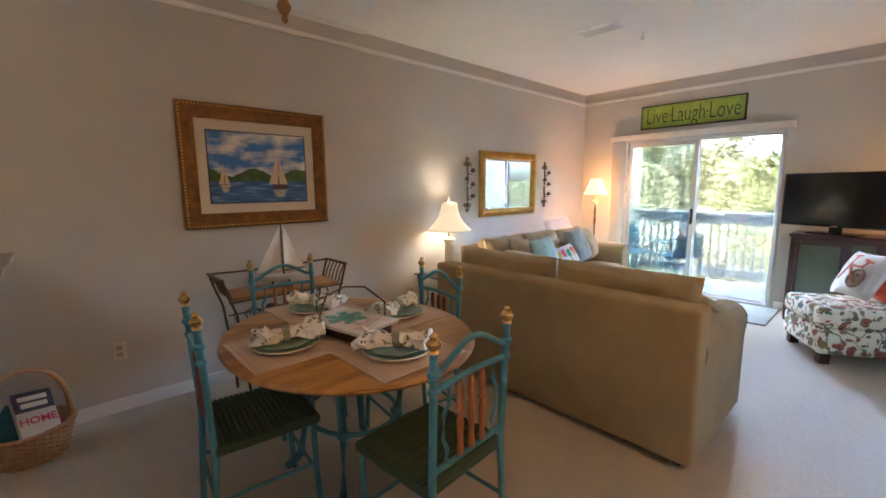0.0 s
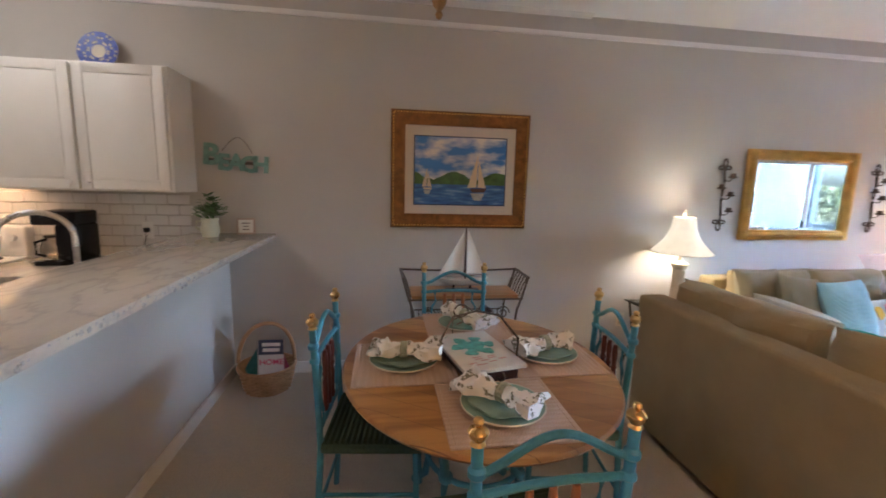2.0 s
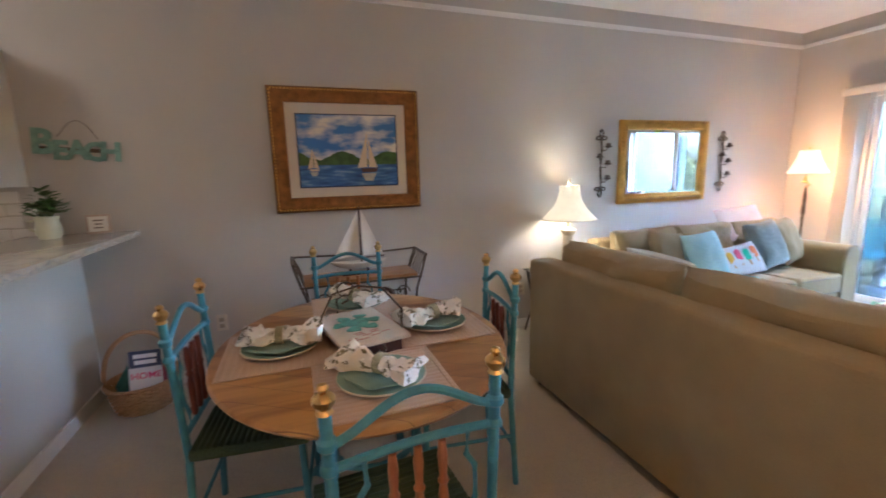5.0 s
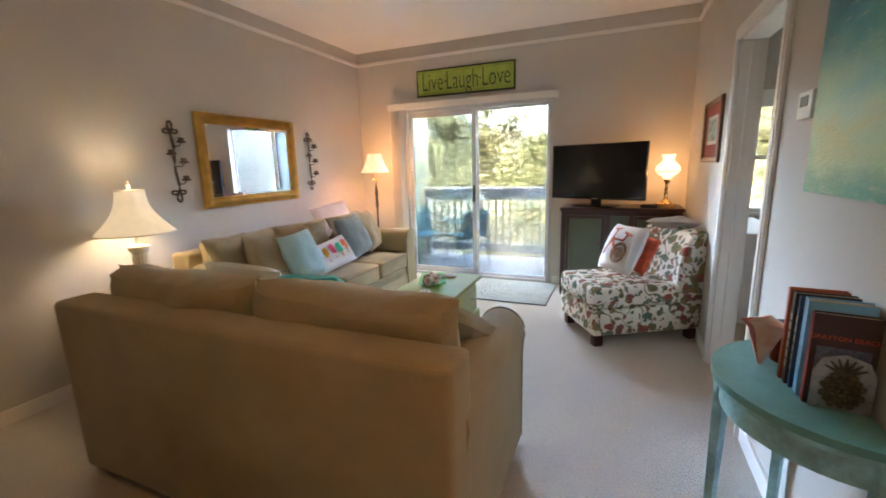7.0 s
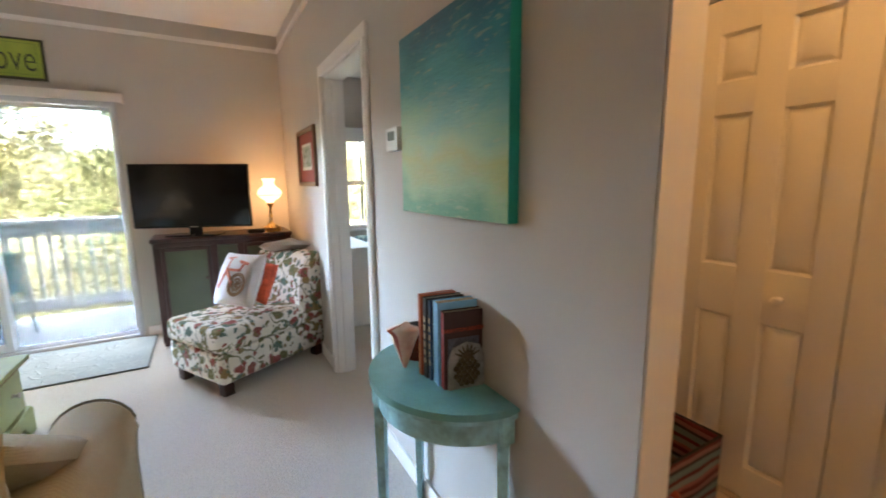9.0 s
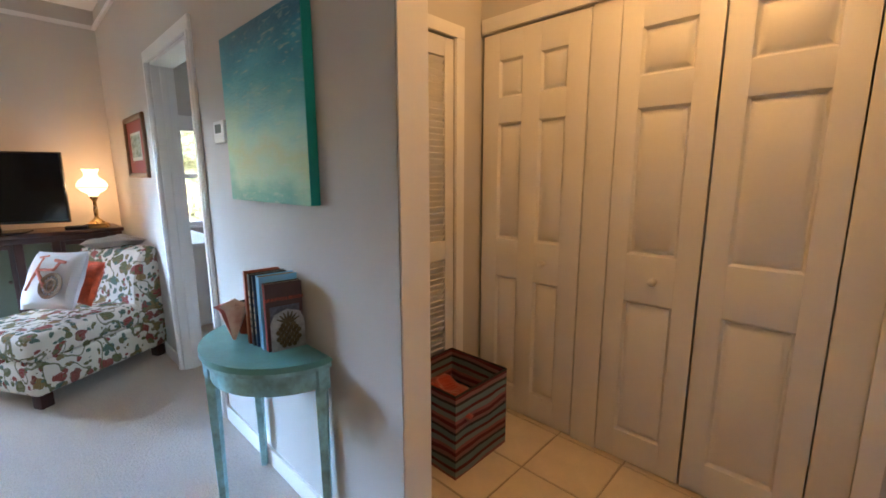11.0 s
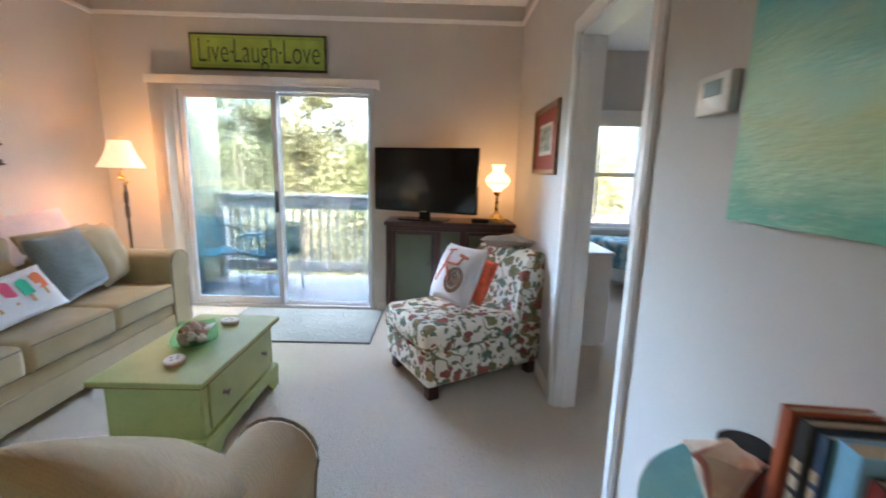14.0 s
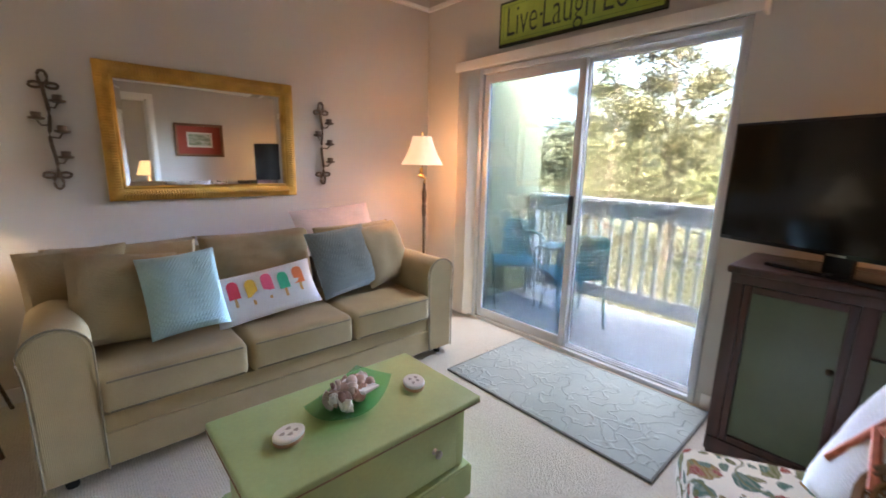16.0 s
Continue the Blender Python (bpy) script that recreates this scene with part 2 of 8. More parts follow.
def box(bm, x0, x1, y0, y1, z0, z1, bevel=0.0, seg=2, m=None):
    r = bmesh.ops.create_cube(bm, size=1.0)
    vs = r["verts"]
    for v in vs:
        v.co = Vector(((x0 + x1) / 2 + v.co.x * (x1 - x0), (y0 + y1) / 2 + v.co.y * (y1 - y0), (z0 + z1) / 2 + v.co.z * (z1 - z0)))
    if m is not None:
        bmesh.ops.transform(bm, matrix=m, verts=vs)
    if bevel > 0:
        bevel = min(bevel, 0.49 * min(abs(x1 - x0), abs(y1 - y0), abs(z1 - z0)))
        bmesh.ops.bevel(bm, geom=list({e for v in vs for e in v.link_edges}), offset=bevel, segments=seg, affect="EDGES", profile=0.6)
    return bm


def rod(bm, p0, p1, r0, r1=None, seg=10):
    p0, p1 = Vector(p0), Vector(p1)
    r1 = r0 if r1 is None else r1
    d = p1 - p0
    m = Matrix.Translation((p0 + p1) / 2) @ d.to_track_quat("Z", "Y").to_matrix().to_4x4()
    bmesh.ops.create_cone(bm, cap_ends=True, segments=seg, radius1=r0, radius2=r1, depth=d.length, matrix=m)
    return bm


def ball(bm, at, r, sx=1, sy=1, sz=1, seg=12):
    m = Matrix.Translation(at) @ Matrix.Diagonal((sx, sy, sz, 1))
    bmesh.ops.create_uvsphere(bm, u_segments=seg, v_segments=max(6, seg * 2 // 3), radius=r, matrix=m)
    return bm


def lathe(bm, profile, at=(0, 0, 0), seg=24, squash=1.0):
    """A turned shape: profile is (radius, height) from the bottom up."""
    rings = []
    for r, z in profile:
        rings.append([bm.verts.new((at[0] + r * math.cos(2 * math.pi * i / seg), at[1] + squash * r * math.sin(2 * math.pi * i / seg), at[2] + z)) for i in range(seg)])
    for a, b in zip(rings, rings[1:]):
        for i in range(seg):
            bm.faces.new((a[i], a[(i + 1) % seg], b[(i + 1) % seg], b[i]))
    if profile[0][0] > 1e-4:
        bm.faces.new(rings[0][::-1])
    if profile[-1][0] > 1e-4:
        bm.faces.new(rings[-1])
    return bm


def tube(bm, pts, r, seg=8, closed=False):
    """A bent rod along points."""
    pts = [Vector(p) for p in pts]
    rings, n = [], len(pts)
    up = Vector((0.013, 0.027, 1)).normalized()
    for i, p in enumerate(pts):
        a = pts[(i - 1) % n] if closed or i else p
        b = pts[(i + 1) % n] if closed or i < n - 1 else p
        d = (b - a).normalized()
        s = d.cross(up)
        if s.length < 0.05:
            s = d.cross(Vector((1, 0.1, 0)))
        s.normalize()
        u = s.cross(d)
        rings.append([bm.verts.new(p + r * (math.cos(2 * math.pi * k / seg) * s + math.sin(2 * math.pi * k / seg) * u)) for k in range(seg)])
    for i in range(n if closed else n - 1):
        a, b = rings[i], rings[(i + 1) % n]
        for k in range(seg):
            bm.faces.new((a[k], a[(k + 1) % seg], b[(k + 1) % seg], b[k]))
    if not closed:
        bm.faces.new(rings[0][::-1])
        bm.faces.new(rings[-1])
    return bm


def curve(f, n=16):
    return [f(i / (n - 1)) for i in range(n)]


def cushion(bm, w, d, h, puff=0.35, n=14, m=None, seed=0, sag=0.012):
    """A stuffed cushion: w by d, h thick in the middle, thin at the seams, with dents; its centre at the origin."""
    rnd = Vector((seed * 3.7, seed * 1.3, 0))
    sides = []
    for s in (1, -1):
        grid = []
        for i in range(n + 1):
            row = []
            for j in range(n + 1):
                u, v = 2 * i / n - 1, 2 * j / n - 1
                k = ((1 - abs(u) ** 3.0) * (1 - abs(v) ** 3.0)) ** puff
                pinch = 1 - 0.05 * (1 - abs(u) ** 2) * abs(v) ** 4
                pinch2 = 1 - 0.05 * (1 - abs(v) ** 2) * abs(u) ** 4
                z = s * h / 2 * k + sag * k * (noise.noise(Vector((u * 1.8, v * 1.8, s)) + rnd) + 0.28 * noise.noise(Vector((u * 5.0 + v * 3.0, v * 6.5, s)) + rnd))
                row.append(bm.verts.new((w / 2 * u * pinch2, d / 2 * v * pinch, z)))
            grid.append(row)
        sides.append(grid)
        for i in range(n):
            for j in range(n):
                q = (grid[i][j], grid[i + 1][j], grid[i + 1][j + 1], grid[i][j + 1])
                bm.faces.new(q if s > 0 else q[::-1])
    vs = [v for g in sides for row in g for v in row]
    bmesh.ops.remove_doubles(bm, verts=vs, dist=0.0004)
    if m is not None:
        bmesh.ops.transform(bm, matrix=m, verts=[v for v in vs if v.is_valid])
    return bm


def outline(bm, pts, z0, z1, m=None):
    """A flat shape with thickness: pts is (x, y), drawn up from z0 to z1."""
    lo = [bm.verts.new((x, y, z0)) for x, y in pts]
    hi = [bm.verts.new((x, y, z1)) for x, y in pts]
    bm.faces.new(lo[::-1])
    bm.faces.new(hi)
    n = len(pts)
    for i in range(n):
        bm.faces.new((lo[i], lo[(i + 1) % n], hi[(i + 1) % n], hi[i]))
    if m is not None:
        bmesh.ops.transform(bm, matrix=m, verts=lo + hi)
    return bm


def letters(name, text, size, material, parent, m, depth=0.004, label="", bold=0.0, shear=0.0):
    """Writing as a mesh, upright in its own x-z plane, centred."""
    c = bpy.data.curves.new(name, "FONT")
    c.body, c.size, c.extrude, c.align_x, c.align_y, c.resolution_u = text, size, depth, "CENTER", "CENTER", 3
    c.offset, c.shear = bold, shear
    tmp = bpy.data.objects.new(name, c)
    scene.collection.objects.link(tmp)
    me = bpy.data.meshes.new_from_object(tmp.evaluated_get(bpy.context.evaluated_depsgraph_get()))
    bpy.data.objects.remove(tmp)
    me.materials.clear()
    me.materials.append(material)
    ob = new(name, me)
    ob.parent = parent
    ob.matrix_basis = m @ pose(0, 0, 0, 90)
    if label:
        ob["label"] = label
    return ob


def on_plane(bm, verts):
    bm.faces.new([bm.verts.new(v) for v in verts])
    return bm
# ---- structure ----
N, E, S, H = 3.43, 5.97, -0.285, 2.74
BX = 7.15


def structure():
    b = B()
    box(b, -3.4, 6.05, N, N + 0.14, 0, H)
    setting("wall_north", b, WALL, "greige painted wall with a white picture moulding", "wall")
    # east wall round the sliding door
    b = B()
    box(b, E, E + 0.16, 2.80, N, 0, H)
    box(b, E, E + 0.16, -0.40, 1.02, 0, H)
    box(b, E, E + 0.16, 1.02, 2.80, 2.04, H)
    setting("wall_east", b, WALL, "greige painted wall round the balcony door", "wall")
    # south wall with the bedroom doorway
    b = B()
    box(b, 1.975, 3.54, S - 0.115, S, 0, H)
    box(b, 4.34, E, S - 0.115, S, 0, H)
    box(b, 3.54, 4.34, S - 0.115, S, 2.04, H)
    setting("wall_south", b, WALL, "greige painted wall with an open doorway", "wall")
    b = B()
    box(b, 1.970, 1.9745, S - 0.112, S - 0.003, 0.0, H, 0.002)
    setting("trim_wall_end", b, WHITE, "white painted end of the wall", "trim")
    # closing walls behind the camera, hall, kitchen and bedroom
    b = B()
    box(b, -0.46, -0.337, -1.43, 1.04, 0, H)
    setting("wall_west", b, WALL, "greige painted wall beside the kitchen", "wall")
    b = B()
    box(b, -3.4, -0.337, 1.04, 1.16, 0, H)
    box(b, -0.337, -0.160, 1.04, 1.072, 0, H)
    setting("wall_kitchen_south", b, WALL, "greige painted stub wall at the end of the bar", "wall")
    b = B()
    box(b, -3.5, -3.4, 1.04, N + 0.14, 0, H)
    setting("wall_kitchen_west", b, WALL, "greige painted kitchen wall", "wall")
    b = B()
    box(b, -0.337, 0.98, -1.55, -1.43, 0, H)
    box(b, 0.98, 2.62, -1.55, -1.43, 2.07, H)
    setting("wall_hall_south", b, WALL, "warm-lit painted wall over the closet doors", "wall")
    b = B()
    box(b, 2.62, 2.74, -1.55, -1.22, 0, H)
    box(b, 2.62, 2.74, -1.22, -0.50, 2.02, H)
    box(b, 2.62, 2.74, -0.50, -0.40, 0, H)
    setting("wall_hall_east", b, WALL, "painted wall round the louvred closet door", "wall")
    b = B()
    box(b, 0.98, 2.62, -2.1, -2.0, 0, H)
    box(b, 2.74, 3.4, -2.1, -2.0, 0, H)
    box(b, 0.9, 0.98, -2.1, -1.55, 0, H)
    # unseen infill, added to stop daylight leaking into the closet
    box(b, 2.62, 2.74, -2.0, -1.55, 0, H)
    setting("wall_closet_back", b, WALL, "plain closet wall", "wall")
    b = B()
    box(b, 2.95, 3.05, -3.6, -0.40, 0, H)
    box(b, 2.95, BX, -3.7, -3.6, 0, H)
    setting("wall_bedroom", b, WALL, "mauve grey painted bedroom wall", "wall")
    b = B()
    box(b, BX, BX + 0.15, -3.7, -2.9, 0, H)
    box(b, BX, BX + 0.15, -1.0, -0.5, 0, H)
    box(b, BX, BX + 0.15, -2.9, -1.0, 0, 0.72)
    box(b, BX, BX + 0.15, -2.9, -1.0, 1.98, H)
    box(b, E, BX, -0.52, -0.40, 0, H)
    setting("wall_bedroom_east", b, WALL, "bedroom wall round the window", "wall")
    # ceilings
    b = B()
    box(b, -3.5, 6.13, -3.7, N + 0.14, H, H + 0.12)
    box(b, 6.13, BX + 0.15, -3.7, -0.4, H, H + 0.12)
    setting("ceiling", b, CEIL, "white painted ceiling", "ceiling")
    # floors
    b = B()
    box(b, -0.5, 6.05, -0.40, N, -0.12, 0)
    box(b, 2.74, BX, -3.6, -0.40, -0.12, 0)
    setting("floor", b, CARPET, "beige looped carpet", "floor")
    b = B()
    box(b, -0.46, 2.74, -2.1, -0.40, -0.12, -0.004)
    box(b, -3.4, -0.5, 1.04, N, -0.12, -0.004)
    f = setting("floor_tile_bed", b, GROUT, "tan grout between the hall tiles", "floor")
    proto = None
    for i in range(9):
        for j in range(4):
            x, y = 2.56 - i * 0.335, -0.57 - j * 0.335
            if x < -0.3:
                continue
            if proto is None:
                b = B()
                box(b, -0.1635, 0.1635, -0.1635, 0.1635, -0.003, 0.004, 0.0025, 1)
                proto = part("tile", b, TILEF, f)
                proto.location = (x, y, 0)
            else:
                like(proto, pose(x, y, 0), f)
    # picture moulding, baseboards
    b = B()
    z = 2.585
    for (x0, x1, y0, y1) in ((-3.4, E, N - 0.022, N), (E - 0.022, E, S, N - 0.022), (1.975, E - 0.022, S, S + 0.022)):
        box(b, x0, x1, y0, y1, z - 0.003, z + 0.031, 0.004)
    setting("trim_picture_moulding", b, WHITE, "thin white picture moulding", "trim", True)
    b = B()
    for (x0, x1, y0, y1) in ((-0.497, 5.955, N - 0.014, N), (E - 0.014, E, 2.96, N - 0.014), (E - 0.014, E, S, 0.99), (4.405, E - 0.014, S, S + 0.014),
                             (1.98, 3.475, S, S + 0.014), (-0.337, -0.323, -1.43, 0.058), (-0.50, -0.486, 1.17, N - 0.014)):
        box(b, x0, x1, y0, y1, 0, 0.088, 0.005)
    setting("baseboard", b, WHITE, "white painted baseboard", "baseboard", True)
    b = B()
    crown = [(0.0, -0.016), (0.012, -0.016), (0.018, -0.011), (0.040, -0.009), (0.046, -0.006), (0.066, -0.005), (0.070, -0.001), (0.0, -0.001)]
    outline(b, crown, 0.0, 5.55, pose(-3.4, N, H) @ Matrix(((0, 0, 1, 0), (-1, 0, 0, 0), (0, 1, 0, 0), (0, 0, 0, 1))))
    setting("trim_crown", b, WHITE, "white painted crown moulding at the ceiling", "trim", True)
    # white door in the wall beside the kitchen
    d = thing("door_5", pose(-0.337, 0, 0), "white painted flush door beside the kitchen, closed", "door", kind="structure")
    b = B()
    box(b, 0.0, 0.008, 0.135, 0.935, 0.012, 2.035, 0.002)
    part("door_leaf", b, WHITE, d)
    b = B()
    for y0, y1, z0, z1 in ((0.06, 0.13, 0.0, 2.11), (0.94, 1.036, 0.0, 2.11), (0.13, 0.94, 2.04, 2.11)):
        box(b, 0.0, 0.018, y0, y1, z0, z1, 0.004)
    part("casing", b, WHITE, d)
    b = B()
    lathe(b, [(0.026, 0), (0.026, 0.006), (0.011, 0.012), (0.011, 0.03), (0.024, 0.04), (0.026, 0.052), (0.0, 0.062)], seg=18)
    part("door_knob", b, BRASS, d, "brass door knob").matrix_basis = pose(0.008, 0.865, 0.93, 0, 90, 0)
    # doorway casing
    b = B()
    for (x0, x1) in ((3.475, 3.545), (4.335, 4.405)):
        box(b, x0, x1, S, S + 0.018, 0, 2.035, 0.005)
        box(b, x0 + 0.012, x1 - 0.03, S + 0.018, S + 0.024, 0, 2.035, 0.003)
    box(b, 3.475, 4.405, S, S + 0.018, 2.035, 2.105, 0.005)
    for x0, x1 in ((3.541, 3.559), (4.321, 4.339)):
        box(b, x0, x1, S - 0.13, S - 0.001, 0, 2.02, 0.003)
    box(b, 3.559, 4.321, S - 0.13, S - 0.001, 2.02, 2.038, 0.003)
    box(b, 4.309, 4.322, S - 0.085, S - 0.05, 0, 2.018, 0.002)
    setting("trim_doorway", b, WHITE, "white painted door casing", "trim", True)
    b = B()
    for y0, y1 in ((-1.28, -1.22), (-0.50, -0.44)):
        box(b, 2.603, 2.62, y0, y1, 0, 2.02, 0.004)
    box(b, 2.603, 2.62, -1.28, -0.44, 2.02, 2.08, 0.004)
    box(b, 0.92, 2.60, -1.43, -1.412, 2.075, 2.145, 0.004)
    box(b, 0.92, 0.985, -1.43, -1.412, 0, 2.075, 0.004)
    setting("trim_closets", b, WHITE, "white painted closet casing", "trim", True)


structure()
# ---- sliding door, blinds, balcony ----
ALU = plain("weathered_white_aluminium", (0.52, 0.53, 0.55), 0.35, 0.1, var=0.05)
VANE = plain("cream_vinyl_vane", (0.72, 0.64, 0.55), 0.55, var=0.05)
DECK = plain("painted_concrete", (0.70, 0.70, 0.74), 0.6, var=0.08, scale=3, grain=40, bump=0.3, depth=0.004)
STUCCO = plain("pale_yellow_stucco", (0.52, 0.50, 0.31), 0.85, var=0.05, scale=3, grain=70, bump=0.5, depth=0.006)
RAILW = plain("white_rail_paint", (0.81, 0.82, 0.84), 0.5, var=0.05)
PATIO = plain("turquoise_powder_coat", (0.04, 0.25, 0.33), 0.4, 0.2, var=0.15)


# panes darkened well below clear glass, only to dim the bright view outside
DIMPANE = pane_glass("view_dimming_pane", (0.185, 0.19, 0.185))
# same dimming, with the left half's own blue cast
BLUEPANE = pane_glass("blue_view_dimming_pane", (0.15, 0.168, 0.178))


def sliding_door():
    d = thing("door_1", pose(E, 0, 0), "white aluminium sliding door with panes darkened to dim the view outside, closed", "sliding door", kind="structure")
    b = B()
    box(b, -0.004, 0.12, 2.755, 2.797, 0, 2.035, 0.004)
    box(b, -0.004, 0.12, 1.023, 1.058, 0, 2.035, 0.004)
    box(b, -0.004, 0.12, 1.058, 2.755, 1.995, 2.035, 0.004)
    box(b, -0.004, 0.12, 1.058, 2.755, 0.0, 0.028, 0.003)
    for x in (0.025, 0.055, 0.09):
        box(b, x, x + 0.006, 1.06, 2.75, 0.028, 0.042, 0.001)
    part("door_frame", b, ALU, d)
    # fixed_panel is added here so its dark pane dims that half too
    for name, x, y0, y1 in (("sliding_panel", 0.015, 1.885, 2.75), ("fixed_panel", 0.065, 1.06, 1.93)):
        b = B()
        s, lo, hi = (0.022, 0.05, 1.97) if name == "fixed_panel" else (0.05, 0.10, 1.93)
        box(b, x, x + 0.035, y0, y0 + s, 0.03, 1.994, 0.004)
        box(b, x, x + 0.035, y1 - 0.05, y1, 0.03, 1.994, 0.004)
        box(b, x, x + 0.035, y0 + s, y1 - 0.05, hi, 1.994, 0.004)
        box(b, x, x + 0.035, y0 + s, y1 - 0.05, 0.03, lo, 0.004)
        p = part(name, b, ALU, d)
        b = B()
        box(b, x + 0.015, x + 0.019, y0 + s, y1 - 0.05, lo, hi)
        g = part("pane", b, DIMPANE if name == "fixed_panel" else BLUEPANE, p)
        g.visible_shadow = False
        if name == "sliding_panel":
            b = B()
            box(b, x - 0.026, x - 0.002, y0 + 0.012, y0 + 0.04, 0.92, 1.12, 0.006)
            part("handle", b, BLACK, p, "black pull handle")


def valance_and_blinds():
    v = thing("vertical_blinds", pose(E, 0, 0), "cream vertical blinds drawn to one side under a valance", "blinds")
    b = B()
    box(b, -0.105, -0.090, 0.962, 2.965, 2.022, 2.092, 0.004)
    box(b, -0.090, -0.002, 0.962, 2.965, 2.080, 2.092, 0.003)
    box(b, -0.090, -0.002, 0.962, 0.975, 2.022, 2.080, 0.003)
    box(b, -0.090, -0.002, 2.952, 2.965, 2.022, 2.080, 0.003)
    part("valance", b, plain("cream_valance", (0.74, 0.70, 0.64), 0.5, var=0.04), v)
    b = B()
    box(b, -0.070, -0.030, 1.0, 2.94, 2.045, 2.075, 0.003)
    part("headrail", b, ALU, v)
    b = B()
    box(b, -0.0015, 0.0015, -0.044, 0.044, 0.03, 2.04, 0.0008, 1)
    one = part("vane", b, VANE, v)
    one.matrix_basis = pose(-0.045, 2.81, 0, 0, 0, 62)
    for i in range(1, 9):
        like(one, pose(-0.045, 2.81 + 0.0145 * i, 0, 0, 0, 62 + 3 * math.sin(i * 2.1)))
    b = B()
    rod(b, (-0.06, 2.945, 1.0), (-0.06, 2.945, 2.03), 0.0035)
    part("wand", b, ALU, v)


def balcony():
    b = B()
    box(b, E + 0.16, 7.28, 0.84, 3.13, -0.20, -0.012)
    setting("floor_balcony", b, DECK, "pale painted concrete balcony floor", "floor")
    b = B()
    box(b, E + 0.16, 7.28, 3.10, 3.28, -0.20, 2.75)
    setting("wall_balcony", b, STUCCO, "pale yellow stucco side wall of the balcony", "wall")
    b = B()
    box(b, 6.15, 7.28, 0.84, 0.955, -0.012, 2.75)
    side = setting("wall_balcony_south", b, RAILW, "white boarded side wall of the balcony", "wall")
    b = B()
    box(b, -0.052, 0.052, 0.0, 0.012, 0.0, 2.74, 0.004, 1)
    one = part("board", b, RAILW, side)
    one.location = (6.205, 0.955, 0)
    for k in range(1, 10):
        like(one, pose(6.205 + 0.113 * k, 0.955, 0))
    b = B()
    box(b, 6.13, 6.15, -0.40, 1.0, 0, 2.74)
    box(b, 6.13, 6.15, 2.80, 3.10, 0, 2.74)
    setting("wall_outside_cladding", b, STUCCO, "pale yellow stucco round the balcony door", "wall")
    r = thing("balcony_railing", pose(7.15, 0, 0), "white painted wooden balcony railing", "railing")
    b = B()
    box(b, -0.06, 0.07, 0.97, 3.095, 0.985, 1.025, 0.006)
    part("cap_rail", b, RAILW, r)
    b = B()
    box(b, -0.02, 0.02, 0.97, 3.095, 0.85, 0.985, 0.004)
    part("top_rail", b, RAILW, r)
    b = B()
    box(b, -0.02, 0.02, 0.97, 3.095, 0.075, 0.20, 0.004)
    part("bottom_rail", b, RAILW, r)
    b = B()
    box(b, -0.045, 0.045, 3.0, 3.092, -0.012, 0.985, 0.004)
    part("post", b, RAILW, r)
    b = B()
    box(b, -0.017, 0.017, -0.017, 0.017, 0.20, 0.85, 0.002, 1)
    one = part("baluster", b, RAILW, r)
    one.location = (0, 2.93, 0)
    y = 2.93 - 0.107
    while y > 1.0:
        like(one, pose(0, y, 0))
        y -= 0.107


def patio_chair():
    c = thing("patio_chair", pose(0, 0, 0), "turquoise metal and woven patio armchair on the balcony", "chair", "patio chairs")
    for s in (-1, 1):
        b = B()
        tube(b, [(s * 0.22, -0.24, 0), (s * 0.24, -0.23, 0.40), (s * 0.26, -0.20, 0.60), (s * 0.27, -0.05, 0.645), (s * 0.25, 0.16, 0.66), (s * 0.18, 0.235, 0.685)], 0.012)
        part("armrest", b, PATIO, c)
        b = B()
        tube(b, [(s * 0.20, 0.27, 0), (s * 0.20, 0.20, 0.40), (s * 0.19, 0.235, 0.72)], 0.012)
        part("leg", b, PATIO, c)
    b = B()
    tube(b, [(0.19, 0.235, 0.72), (0.16, 0.25, 0.765), (0, 0.265, 0.78), (-0.16, 0.25, 0.765), (-0.19, 0.235, 0.72)], 0.012)
    part("back_frame", b, PATIO, c)
    for i in range(11):
        z = 0.44 + 0.03 * i
        b = B()
        tube(b, curve(lambda t: (0.36 * (t - 0.5), 0.21 + 0.045 * math.sin(math.pi * t) + 0.02 * (z - 0.4), z), 7), 0.011, 6)
        part("back_strand", b, PATIO, c)
    for i in range(9):
        x = -0.16 + 0.04 * i
        b = B()
        rod(b, (x, 0.225 + 0.03 * math.cos(x * 7), 0.42), (x, 0.245 + 0.03 * math.cos(x * 7), 0.76), 0.006, seg=6)
        part("back_rod", b, PATIO, c)
    b = B()
    box(b, -0.22, 0.22, -0.22, 0.20, 0.40, 0.425, 0.01)
    part("seat", b, PATIO, c)
    for i in range(10):
        b = B()
        rod(b, (-0.21, -0.2 + 0.042 * i, 0.426), (0.21, -0.2 + 0.042 * i, 0.426), 0.009, seg=6)
        part("seat_strand", b, PATIO, c)
    return c


def patio_table():
    t = thing("patio_table", pose(6.97, 2.57, -0.012) @ Matrix.Diagonal((0.72, 0.72, 1, 1)), "small round turquoise metal patio table", "table")
    b = B()
    lathe(b, [(0.0, 0.545), (0.26, 0.545), (0.27, 0.555), (0.26, 0.565), (0.0, 0.567)], seg=28)
    part("tabletop", b, PATIO, t)
    for k in range(3):
        a = 2 * math.pi * k / 3 + 0.5
        b = B()
        tube(b, [(0.24 * math.cos(a), 0.24 * math.sin(a), 0), (0.12 * math.cos(a), 0.12 * math.sin(a), 0.28), (0.2 * math.cos(a), 0.2 * math.sin(a), 0.55)], 0.01)
        part("leg", b, PATIO, t)


sliding_door()
valance_and_blinds()
balcony()
c1 = patio_chair()
